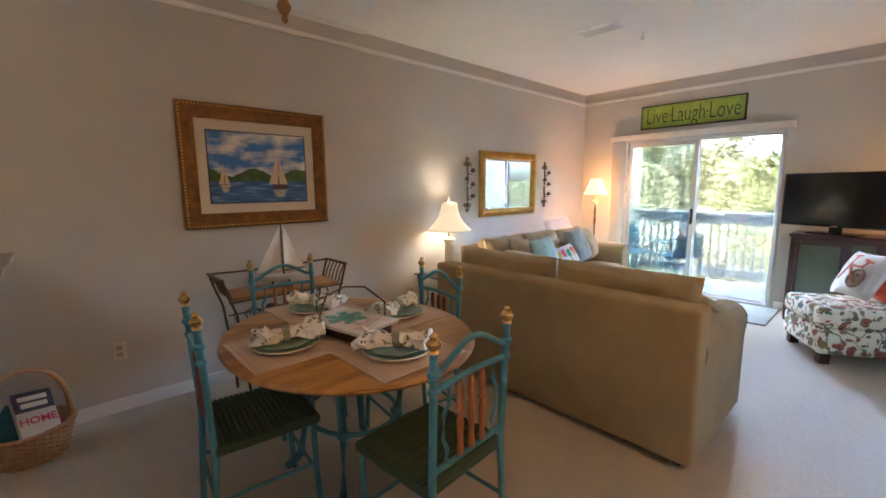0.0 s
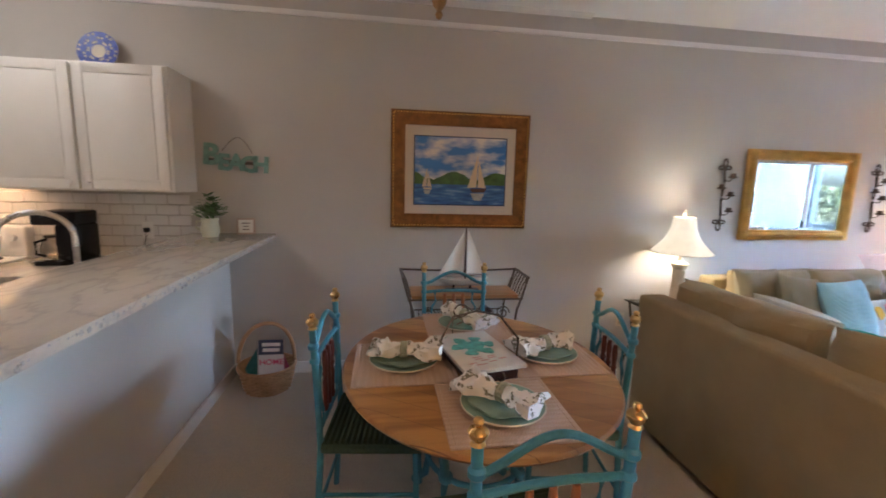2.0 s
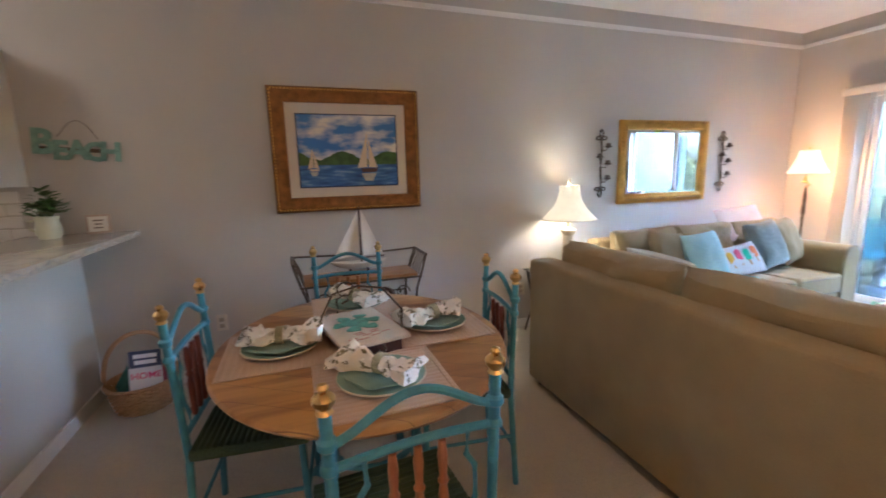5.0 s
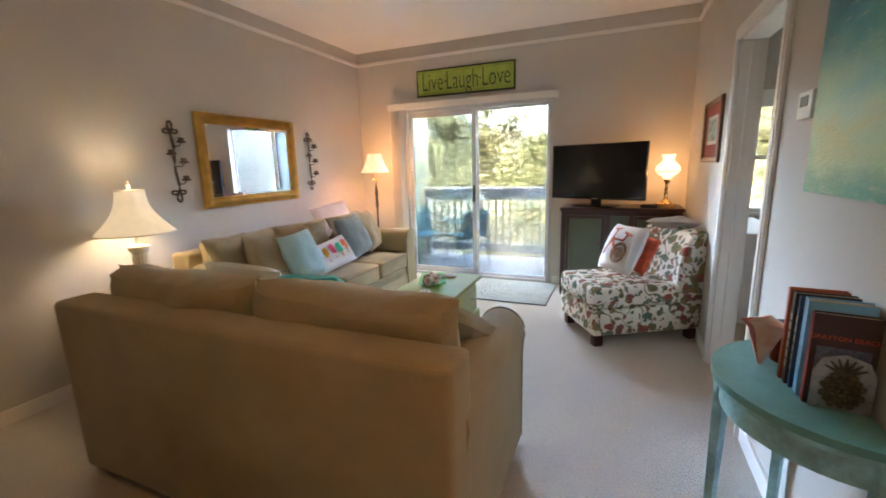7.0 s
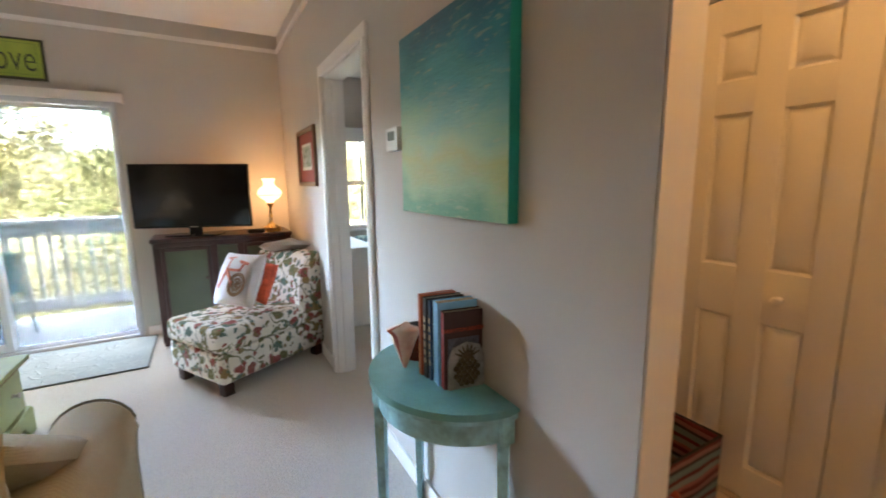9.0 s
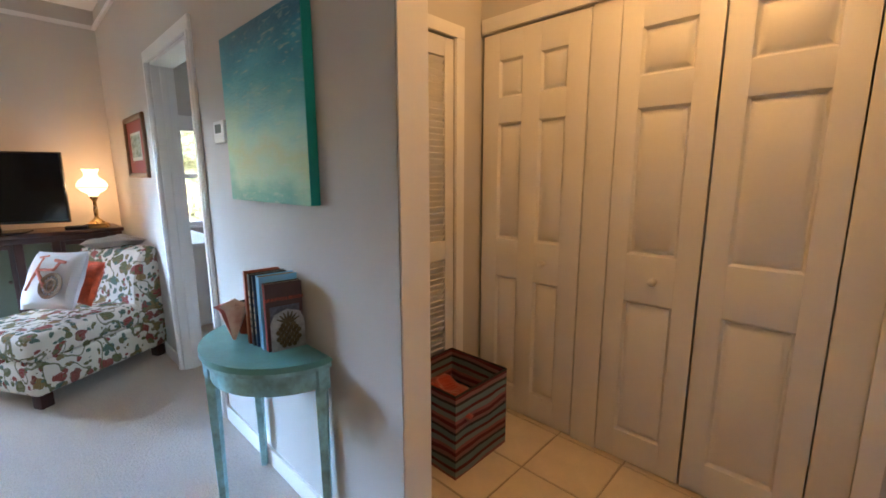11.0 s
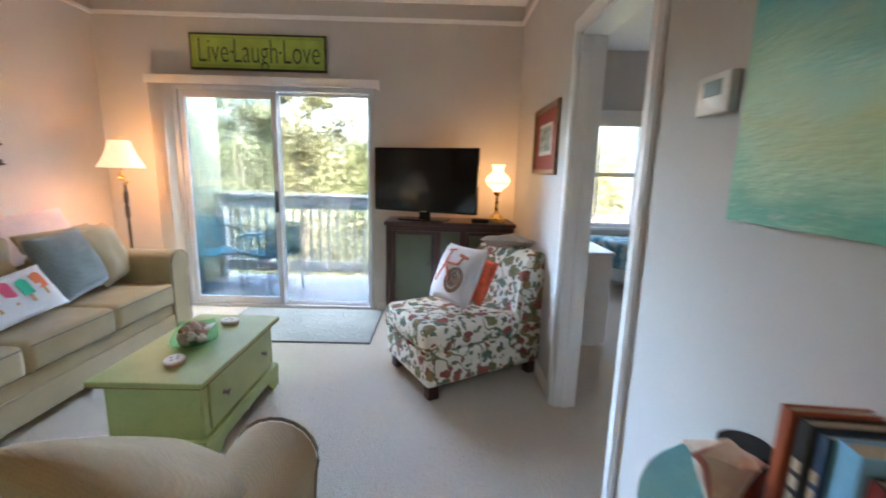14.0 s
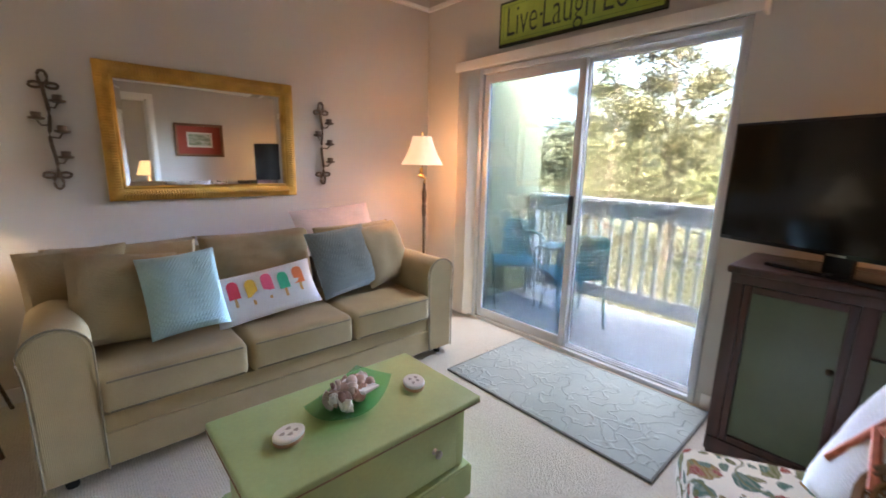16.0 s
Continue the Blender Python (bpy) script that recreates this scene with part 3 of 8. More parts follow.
c1.matrix_basis = pose(6.62, 2.25, -0.012, 0, 0, 146)
copy_thing(c1, pose(6.62, 2.87, -0.012, 0, 0, -38))
patio_table()

# ---- outdoors ----
LEAFA = plain("pine_leaf", (0.10, 0.115, 0.045), 0.6, var=0.5, scale=0.8)
LEAFB = plain("oak_leaf", (0.12, 0.12, 0.06), 0.6, var=0.5, scale=0.8)
BARK = plain("grey_bark", (0.20, 0.16, 0.12), 0.9, var=0.3, scale=6, grain=30, bump=0.8, depth=0.02)
GRASS = plain("dry_grass_ground", (0.12, 0.115, 0.05), 0.95, var=0.35, scale=0.25, grain=6, bump=0.6, depth=0.05)


def outdoors():
    b = B()
    on_plane(b, [(7.4, -400, -3.2), (900, -400, -3.2), (900, 400, -3.2), (7.4, 400, -3.2)])
    setting("ground", b, GRASS, "sunlit dry grass and scrub below", "ground")
    rnd = random.Random(5)

    def tree(x, y, h, spread, leaf, n):
        t = thing("tree", pose(x, y, -3.2, 0, 0, rnd.uniform(0, 360)), "sunlit tree with a grey trunk and a loose leafy crown", "tree", "trees beyond the balcony")
        b = B()
        top = Vector((rnd.uniform(-0.5, 0.5), rnd.uniform(-0.5, 0.5), h))
        spine = [top * (k / 6) + Vector((0.15 * math.sin(k * 1.7), 0.15 * math.cos(k * 2.3), 0)) for k in range(7)]
        for k in range(6):
            rod(b, spine[k], spine[k + 1], 0.17 * h / 9 * (1 - k / 7), 0.17 * h / 9 * (1 - (k + 1) / 7), 8)
        tips = []
        for k in range(26):
            f = rnd.uniform(0.28, 1.0)
            p = top * f
            a, l = rnd.uniform(0, 2 * math.pi), spread * (1.15 - 0.75 * f) * rnd.uniform(0.6, 1.1)
            q = p + Vector((math.cos(a) * l, math.sin(a) * l, l * rnd.uniform(0.05, 0.6)))
            rod(b, p, q, 0.05 * h / 9, 0.012, 5)
            tips += [p.lerp(q, g) for g in (0.45, 0.7, 0.9, 1.0)]
        part("trunk", b, BARK, t)
        vs, fs = [], []
        for k in range(n):
            c = rnd.choice(tips) + Vector((rnd.gauss(0, 0.33), rnd.gauss(0, 0.33), rnd.gauss(0, 0.24)))
            u = Vector((rnd.gauss(0, 1), rnd.gauss(0, 1), rnd.gauss(0, 1))).normalized()
            w = u.cross(Vector((rnd.gauss(0, 1), rnd.gauss(0, 1), rnd.gauss(0, 1)))).normalized()
            s = rnd.uniform(0.06, 0.15)
            i = len(vs)
            vs += [c - u * s, c + w * s * 0.45, c + u * s, c - w * s * 0.45]
            fs.append((i, i + 1, i + 2, i + 3))
        me = bpy.data.meshes.new("crown")
        me.from_pydata(vs, [], fs)
        me.materials.append(leaf)
        o = new("crown", me)
        o.parent = t
        o["kind"] = "stuff"

    tree(17.0, 1.4, 9.5, 3.0, LEAFA, 9000)
    tree(21.0, 6.5, 9.0, 3.4, LEAFB, 9000)
    tree(20.0, -3.5, 8.5, 3.2, LEAFB, 9000)
    tree(27.0, 12.0, 10.5, 3.6, LEAFA, 8000)
    tree(27.0, 3.5, 7.8, 3.6, LEAFB, 8000)
    tree(28.0, -9.0, 10.0, 3.6, LEAFA, 8000)
    tree(15.5, 8.5, 5.5, 2.4, LEAFB, 7000)
    tree(14.5, -8.0, 6.0, 2.6, LEAFB, 7000)
    tree(35.0, -2.0, 9.0, 4.0, LEAFB, 8000)
    tree(36.0, 19.0, 11.0, 4.2, LEAFB, 8000)
    # low scrub in front of the trees
    vs, fs = [], []
    for k in range(26000):
        x, y = rnd.uniform(10, 32), rnd.uniform(-16, 24)
        g = noise.noise(Vector((x * 0.35, y * 0.35, 3)))
        z = -3.2 + max(0.0, 0.5 + 2.4 * g) * rnd.random()
        c = Vector((x, y, z))
        u = Vector((rnd.gauss(0, 1), rnd.gauss(0, 1), rnd.gauss(0.6, 1))).normalized()
        w = u.cross(Vector((rnd.gauss(0, 1), rnd.gauss(0, 1), rnd.gauss(0, 1)))).normalized()
        s = rnd.uniform(0.08, 0.2)
        i = len(vs)
        vs += [c - u * s, c + w * s * 0.4, c + u * s, c - w * s * 0.4]
        fs.append((i, i + 1, i + 2, i + 3))
    me = bpy.data.meshes.new("scrub")
    me.from_pydata(vs, [], fs)
    me.materials.append(LEAFB)
    tagged(new("scrub", me), "low yellow-green scrub below the trees", "shrubs", "", "stuff")
    # far woods
    vs, fs = [], []
    for k in range(14000):
        a, d = rnd.uniform(-1.1, 1.2), rnd.uniform(45, 75)
        x, y = 7 + d * math.cos(a), d * math.sin(a)
        hh = 6.5 + 3.0 * noise.noise(Vector((a * 7, 0.4, 0))) + 1.5 * noise.noise(Vector((a * 25, 2, 0)))
        c = Vector((x, y, -3.2 + hh * rnd.random() ** 0.8))
        u = Vector((rnd.gauss(0, 1), rnd.gauss(0, 1), rnd.gauss(0, 1))).normalized()
        w = u.cross(Vector((rnd.gauss(0, 1), rnd.gauss(0, 1), rnd.gauss(0, 1)))).normalized()
        s = rnd.uniform(0.3, 0.8)
        i = len(vs)
        vs += [c - u * s, c + w * s * 0.6, c + u * s, c - w * s * 0.6]
        fs.append((i, i + 1, i + 2, i + 3))
    me = bpy.data.meshes.new("far_woods")
    me.from_pydata(vs, [], fs)
    me.materials.append(LEAFB)
    tagged(new("far_woods", me), "hazy line of woods in the distance", "trees", "", "stuff")


outdoors()
# ---- sofa, loveseat, slipper chair ----
def floral(name):
    """Cream cotton with a sprawling print of leaves, blooms and stems."""
    n = Nodes(name, 0.85)
    cream = n.ramp(n.noise(7.0), [(0.3, (0.72, 0.68, 0.58)), (0.7, (0.80, 0.76, 0.66))])
    warp = n.t.nodes.new("ShaderNodeVectorMath")
    warp.operation = "MULTIPLY_ADD"
    nz = n.add("ShaderNodeTexNoise", scale=9.0, detail=2.0)
    n.link(n.co, nz.inputs["Vector"])
    n.link(nz.outputs["Color"], warp.inputs[0])
    warp.inputs[1].default_value = (0.10, 0.10, 0.10)
    n.link(n.co, warp.inputs[2])
    co = warp.outputs[0]
    out = cream
    for scale, lim, stops in ((12.0, 0.41, [(0.0, (0.26, 0.02, 0.015)), (0.25, (0.11, 0.12, 0.025)), (0.48, (0.035, 0.11, 0.085)), (0.72, (0.24, 0.15, 0.03)), (0.88, (0.20, 0.03, 0.02))]),
                              (25.0, 0.37, [(0.0, (0.10, 0.11, 0.025)), (0.35, (0.05, 0.13, 0.10)), (0.62, (0.26, 0.03, 0.02)), (0.85, (0.20, 0.14, 0.04))])):
        v = n.add("ShaderNodeTexVoronoi", scale=scale)
        n.link(co, v.inputs["Vector"])
        sep = n.t.nodes.new("ShaderNodeSeparateColor")
        n.link(v.outputs["Color"], sep.inputs[0])
        ink = n.ramp(sep.outputs[0], stops, True)
        vein = n.add("ShaderNodeTexWave", scale=scale * 2.2)
        vein.wave_type = "RINGS"
        vein.inputs["Distortion"].default_value = 5.0
        n.link(co, vein.inputs["Vector"])
        ink = n.mix(n.math("MULTIPLY", vein.outputs["Fac"], 0.3), ink, (0.50, 0.45, 0.33))
        frill = n.math("ADD", v.outputs["Distance"], n.math("MULTIPLY", n.noise(48.0, 2.0), 0.22))
        inside = n.math("LESS_THAN", frill, lim + 0.155)
        some = n.math("GREATER_THAN", sep.outputs[1], 0.20)
        out = n.mix(n.math("MULTIPLY", inside, some), out, ink)
    stem = n.noise(5.5, 1.0)
    line = n.math("LESS_THAN", n.math("ABSOLUTE", n.math("SUBTRACT", stem, 0.5)), 0.012)
    out = n.mix(n.math("MULTIPLY", line, 0.85), out, (0.13, 0.14, 0.05))
    n.colour(out)
    n.bump(n.noise(300.0, 2.0), 0.3, 0.002)
    return n.m


FLORAL = floral("floral_cotton")
PIPE = cloth("khaki_piping", (0.19, 0.155, 0.095))
SIENNA = cloth("khaki_pillow_cloth", (0.31, 0.245, 0.14), sheen=0.1)
AQUA = cloth("pale_aqua_quilted_cotton", (0.36, 0.56, 0.60), 160, bump=0.9)
SEAGREY = cloth("grey_blue_chenille", (0.165, 0.205, 0.20), 120, bump=1.0)
SHEETW = cloth("white_cotton", (0.72, 0.71, 0.72), 500, var=0.04)
BLUSH = cloth("pink_white_throw", (0.72, 0.58, 0.54), 200, var=0.08)
TURQ = cloth("turquoise_cotton", (0.02, 0.36, 0.33), 300)
GREYTHROW = cloth("grey_taupe_throw", (0.30, 0.265, 0.22), 150, bump=0.9)
CREAMC = cloth("cream_cotton", (0.55, 0.52, 0.43), 300)


def arm_profile(w, h, s):
    r = w / 2 + 0.008
    pts = [(0.004, 0.05), (0.004, h - 0.22)] + [(w / 2 - r * math.cos(a), h - r + r * math.sin(a)) for a in [-0.35 + (math.pi + 0.35) * k / 12 for k in range(13)]] + [(w, 0.05)]
    return [(s * x, z) for x, z in pts]


def upholstered(name, m, W, D, seats, label, back_h, cush_h, arm_h, arm_w=0.20):
    """A rolled-arm sofa that faces its own -y."""
    s = thing(name, m, label, "sofa")
    f, k = -D / 2, D / 2
    inner = W / 2 - arm_w
    b = B()
    box(b, -inner - 0.01, inner + 0.01, f + 0.02, k - 0.14, 0.05, 0.285, 0.015)
    box(b, -inner - 0.01, inner + 0.01, f + 0.008, f + 0.03, 0.055, 0.205, 0.01)
    part("base", b, SOFA, s)
    b = B()
    box(b, -W / 2 + 0.002, W / 2 - 0.002, k - 0.17, k, 0.035, back_h, 0.03, 3)
    part("backrest", b, SOFA, s)
    for sd in (-1, 1):
        b = B()
        pts = arm_profile(arm_w, arm_h, -sd)
        outline(b, pts, -(k - 0.10), -f, pose(sd * W / 2, 0, 0, 90))
        bmesh.ops.bevel(b, geom=[e for e in b.edges if abs(e.verts[0].co.y - e.verts[1].co.y) < 1e-5], offset=0.012, segments=2, affect="EDGES")
        a = part("arm", b, SOFA, s)
        b = B()
        tube(b, [(sd * W / 2 + x, f - 0.001, z) for x, z in pts], 0.0045, 6)
        part("piping", b, PIPE, a)
    cw = 2 * inner / seats
    for i in range(seats):
        x = -inner + cw * (i + 0.5)
        b = B()
        box(b, -cw / 2 + 0.004, cw / 2 - 0.004, f - 0.012, k - 0.22, 0.285, 0.455, 0.045, 4)
        for v in b.verts:
            if v.co.z > 0.4:
                v.co.z += 0.022 * (1 - (2 * v.co.x / cw) ** 2) * (0.8 + 0.4 * noise.noise(Vector((v.co.x * 3 + i, v.co.y * 3, 0))))
        c = part("seat_cushion", b, SOFA, s)
        c.location = (x, 0, 0)
        b = B()
        for z in (0.305, 0.436):
            tube(b, [(-cw / 2 + 0.03, f - 0.012, z), (cw / 2 - 0.03, f - 0.012, z)], 0.0045, 6)
        part("piping", b, PIPE, c)
        b = B()
        hh = cush_h - 0.43
        bw = (W - 0.13) / seats
        cushion(b, bw - 0.006, hh, 0.25, 0.26, 24, pose(0, k - 0.285, 0.43 + hh / 2 + 0.004, 82, 0, 0), seed=i + 3 * seats, sag=0.06)
        c = part("back_cushion", b, SOFA, s)
        c.location = (-bw * seats / 2 + bw * (i + 0.5), 0, 0)
        b = B()
        tube(b, [(-bw / 2 + 0.03, k - 0.252, cush_h - 0.010), (0, k - 0.252, cush_h - 0.018), (bw / 2 - 0.03, k - 0.252, cush_h - 0.010)], 0.0045, 6)
        part("piping", b, PIPE, c)
    for sx in (-1, 1):
        for sy in (f + 0.06, k - 0.06):
            b = B()
            rod(b, (sx * (W / 2 - 0.08), sy, 0), (sx * (W / 2 - 0.08), sy, 0.055), 0.022, 0.028)
            part("foot", b, RUBBER, s)
    return s


upholstered("sofa", pose(4.30, 2.885, 0), 2.12, 0.95, 3, "khaki three-seat sofa with rolled arms along the wall", 0.78, 0.875, 0.69)
upholstered("loveseat", pose(2.62, 1.635, 0, 0, 0, 90), 1.85, 0.90, 2, "khaki two-seat sofa seen from its plain back", 0.835, 0.945, 0.70)


def throw_pillow(name, m, w, h, t, material, label, seed, group="cushions on the sofa"):
    b = B()
    cushion(b, w, h, t, 0.42, 16, None, seed, 0.015)
    o = new(name, put(name, b, material))
    o.matrix_basis = m
    return tagged(o, label, "cushion", group)


def leaning(x, y, z, yaw, lean, roll=0):
    """A cushion standing on its edge, leaning back."""
    return pose(x, y, z, 0, 0, yaw) @ pose(0, 0, 0, 90 - lean, 0, 0) @ pose(0, 0, 0, 0, 0, roll)


throw_pillow("throw_pillow", leaning(3.44, 2.95, 0.70, 8, 20), 0.42, 0.40, 0.17, SIENNA, "khaki cushion matching the sofa, slumped at its arm", 1)
throw_pillow("throw_pillow", leaning(3.60, 2.76, 0.675, 14, 22, -9), 0.45, 0.43, 0.16, SIENNA, "khaki cushion leaning behind the aqua one", 2)
throw_pillow("throw_pillow", leaning(3.805, 2.63, 0.69, -6, 24, 5), 0.33, 0.39, 0.15, AQUA, "pale aqua quilted square cushion", 3)
throw_pillow("throw_pillow", leaning(4.74, 2.78, 0.69, 6, 24, 4), 0.45, 0.43, 0.16, SEAGREY, "grey-blue textured square cushion", 4)
throw_pillow("throw_pillow", leaning(5.06, 2.82, 0.69, 12, 24, 3), 0.42, 0.43, 0.16, SIENNA, "khaki cushion in the corner of the sofa", 5)
b = B()
cushion(b, 0.62, 0.34, 0.07, 0.4, 14, None, 8, 0.02)
o = new("folded_throw", put("folded_throw", b, BLUSH))
o.matrix_basis = leaning(4.86, 3.10, 0.845, 0, 30, 3)
tagged(o, "pale pink and white folded throw over the sofa back", "throw")


def popsicle_cushion():
    c = thing("printed_cushion", leaning(4.205, 2.68, 0.60, -8, 32, 8), "white oblong cushion printed with ice lollies", "cushion", "cushions on the sofa")
    b = B()
    cushion(b, 0.55, 0.27, 0.13, 0.42, 16, None, 6, 0.01)
    part("cover", b, SHEETW, c)
    inks = [(0.72, 0.06, 0.09), (0.85, 0.50, 0.06), (0.80, 0.12, 0.22), (0.05, 0.55, 0.32), (0.85, 0.24, 0.10)]
    stick = plain("lolly_stick_ink", (0.62, 0.36, 0.14), 0.8)
    for i, col in enumerate(inks):
        x = -0.17 + 0.085 * i
        h = 0.03 - 0.012 * (i % 2)
        lift = 0.065 * ((1 - abs(x / 0.275) ** 3) * 1.0) ** 0.42 + 0.003
        b = B()
        pts = [(x - 0.028, -0.04 + h), (x + 0.028, -0.04 + h)] + [(x + 0.028 * math.cos(a), 0.03 + h + 0.026 * math.sin(a)) for a in [math.pi * k / 6 for k in range(7)]]
        outline(b, pts, lift - 0.006, lift)
        part("lolly_print", b, plain("lolly_ink", col, 0.85, var=0.2), c)
        b = B()
        outline(b, [(x - 0.007, -0.085 + h), (x + 0.007, -0.085 + h), (x + 0.007, -0.04 + h), (x - 0.007, -0.04 + h)], lift - 0.014, lift - 0.001)
        part("stick_print", b, stick, c)
    b = B()
    outline(b, [(-0.262, -0.10), (-0.225, -0.105), (-0.225, 0.035), (-0.262, 0.02)], 0.028, 0.041)
    part("side_print", b, plain("magenta_ink", (0.70, 0.05, 0.22), 0.85), c)


popsicle_cushion()
throw_pillow("throw_pillow", leaning(2.86, 0.975, 0.68, 66, 58, 6), 0.47, 0.42, 0.13, SIENNA, "khaki cushion leaning at the loveseat arm", 9, "cushions on the loveseat")
throw_pillow("throw_pillow", leaning(2.93, 1.74, 0.69, 96, 44, -8), 0.44, 0.42, 0.14, TURQ, "bright turquoise cushion on the loveseat", 10, "cushions on the loveseat")
throw_pillow("throw_pillow", leaning(2.86, 2.14, 0.72, 100, 36, 8), 0.42, 0.40, 0.15, CREAMC, "cream cushion on the loveseat", 11, "cushions on the loveseat")


def slipper_chair():
    u = math.degrees(math.atan2(0.496, 0.868))
    c = thing("slipper_chair", pose(4.80, 0.20, 0, 0, 0, u), "armless floral slipper chair with a deep cream seat", "chair")
    # its own front is +y, its back -y
    b = B()
    box(b, -0.30, 0.30, -0.40, 0.46, 0.09, 0.30, 0.03, 3)
    part("base", b, FLORAL, c)
    b = B()
    box(b, -0.305, 0.305, -0.22, 0.475, 0.295, 0.45, 0.05, 4)
    for v in b.verts:
        if v.co.z > 0.4:
            v.co.z += 0.02 * (1 - (v.co.x / 0.31) ** 2)
    part("seat_cushion", b, FLORAL, c)
    b = B()
    outline(b, [(-0.18, 0.29), (-0.20, 0.60), (-0.24, 0.76), (-0.31, 0.835), (-0.39, 0.845), (-0.45, 0.80), (-0.46, 0.70), (-0.43, 0.45), (-0.42, 0.10), (-0.20, 0.10)], -0.30, 0.30, Matrix(((0, 0, 1, 0), (1, 0, 0, 0), (0, 1, 0, 0), (0, 0, 0, 1))))
    bmesh.ops.bevel(b, geom=list(b.edges), offset=0.022, segments=3, affect="EDGES")
    part("backrest", b, FLORAL, c)
    for x in (-0.24, 0.24):
        for y in (-0.36, 0.40):
            b = B()
            box(b, x - 0.035, x + 0.035, y - 0.035, y + 0.035, 0, 0.095, 0.008)
            part("leg", b, DARKWOOD, c)
    th = thing("bicycle_cushion", leaning(4.70, 0.28, 0.69, 214, 26, 2), "white cushion with an embroidered red bicycle", "cushion")
    b = B()
    cushion(b, 0.385, 0.385, 0.14, 0.42, 16, None, 14, 0.012)
    part("cover", b, SHEETW, th)
    red, brown = plain("coral_applique", (0.60, 0.20, 0.13), 0.85, var=0.3, scale=40), plain("brown_stitching", (0.22, 0.13, 0.07), 0.85, var=0.3)
    b = B()
    for r in (0.078, 0.066, 0.04):
        tube(b, [(0.075 + r * math.cos(2 * math.pi * k / 20), -0.05 + r * math.sin(2 * math.pi * k / 20), 0.078) for k in range(20)], 0.0065, 5, True)
    for k in range(8):
        a = math.pi * k / 8
        rod(b, (0.075 + 0.07 * math.cos(a), -0.05 + 0.07 * math.sin(a), 0.076), (0.075 - 0.07 * math.cos(a), -0.05 - 0.07 * math.sin(a), 0.076), 0.003, seg=5)
    part("wheel_embroidery", b, brown, th)["kind"] = "stuff"
    b = B()
    for p, q, r in (((0.03, -0.06, 0.075), (-0.06, 0.05, 0.072), 0.012), ((-0.06, 0.05, 0.072), (-0.05, 0.13, 0.06), 0.01), ((-0.06, 0.05, 0.072), (0.06, 0.05, 0.072), 0.01),
                    ((0.06, 0.05, 0.072), (0.08, 0.11, 0.06), 0.008), ((0.04, 0.115, 0.06), (0.12, 0.10, 0.056), 0.012), ((-0.09, 0.135, 0.055), (-0.02, 0.145, 0.058), 0.006), ((-0.06, 0.05, 0.07), (-0.12, -0.08, 0.055), 0.012)):
        rod(b, p, q, r, seg=6)
    part("bicycle_embroidery", b, red, th)
    b = B()
    cushion(b, 0.34, 0.24, 0.085, 0.5, 12, None, 17, 0.03)
    o = new("folded_throw", put("folded_throw", b, GREYTHROW))
    o.matrix_basis = pose(4.80, 0.20, 0, 0, 0, u) @ pose(0.06, -0.37, 0.855, 8, 6, 12)
    tagged(o, "grey-taupe throw folded over the chair back", "throw")
    orange = plain("orange_red_print", (0.60, 0.10, 0.04), 0.85, var=0.5, scale=22)
    throw_pillow("throw_pillow", leaning(4.75, 0.150, 0.65, 214, 22, -6), 0.28, 0.30, 0.08, orange, "orange-red patterned cushion behind the bicycle cushion", 19, "cushions on the slipper chair")


slipper_chair()
# ---- dining corner ----
SISAL = cloth("woven_tan_placemat", (0.52, 0.36, 0.26), 240, bump=1.0)
CELADON = plain("celadon_glaze", (0.28, 0.42, 0.36), 0.22, var=0.12, scale=14)
RIM = plain("cream_rim", (0.68, 0.62, 0.50), 0.25, var=0.15)


def napkin_cloth(name):
    n = Nodes(name, 0.9)
    spots = n.ramp(n.noise(42.0, 2.0), [(0.0, (0.74, 0.72, 0.66)), (0.56, (0.78, 0.75, 0.69)), (0.61, (0.16, 0.15, 0.10)), (0.65, (0.20, 0.19, 0.12)), (0.69, (0.72, 0.69, 0.61))])
    n.colour(spots)
    n.bump(n.noise(200.0), 0.4, 0.002)
    return n.m


NAPKIN = napkin_cloth("printed_napkin_cloth")


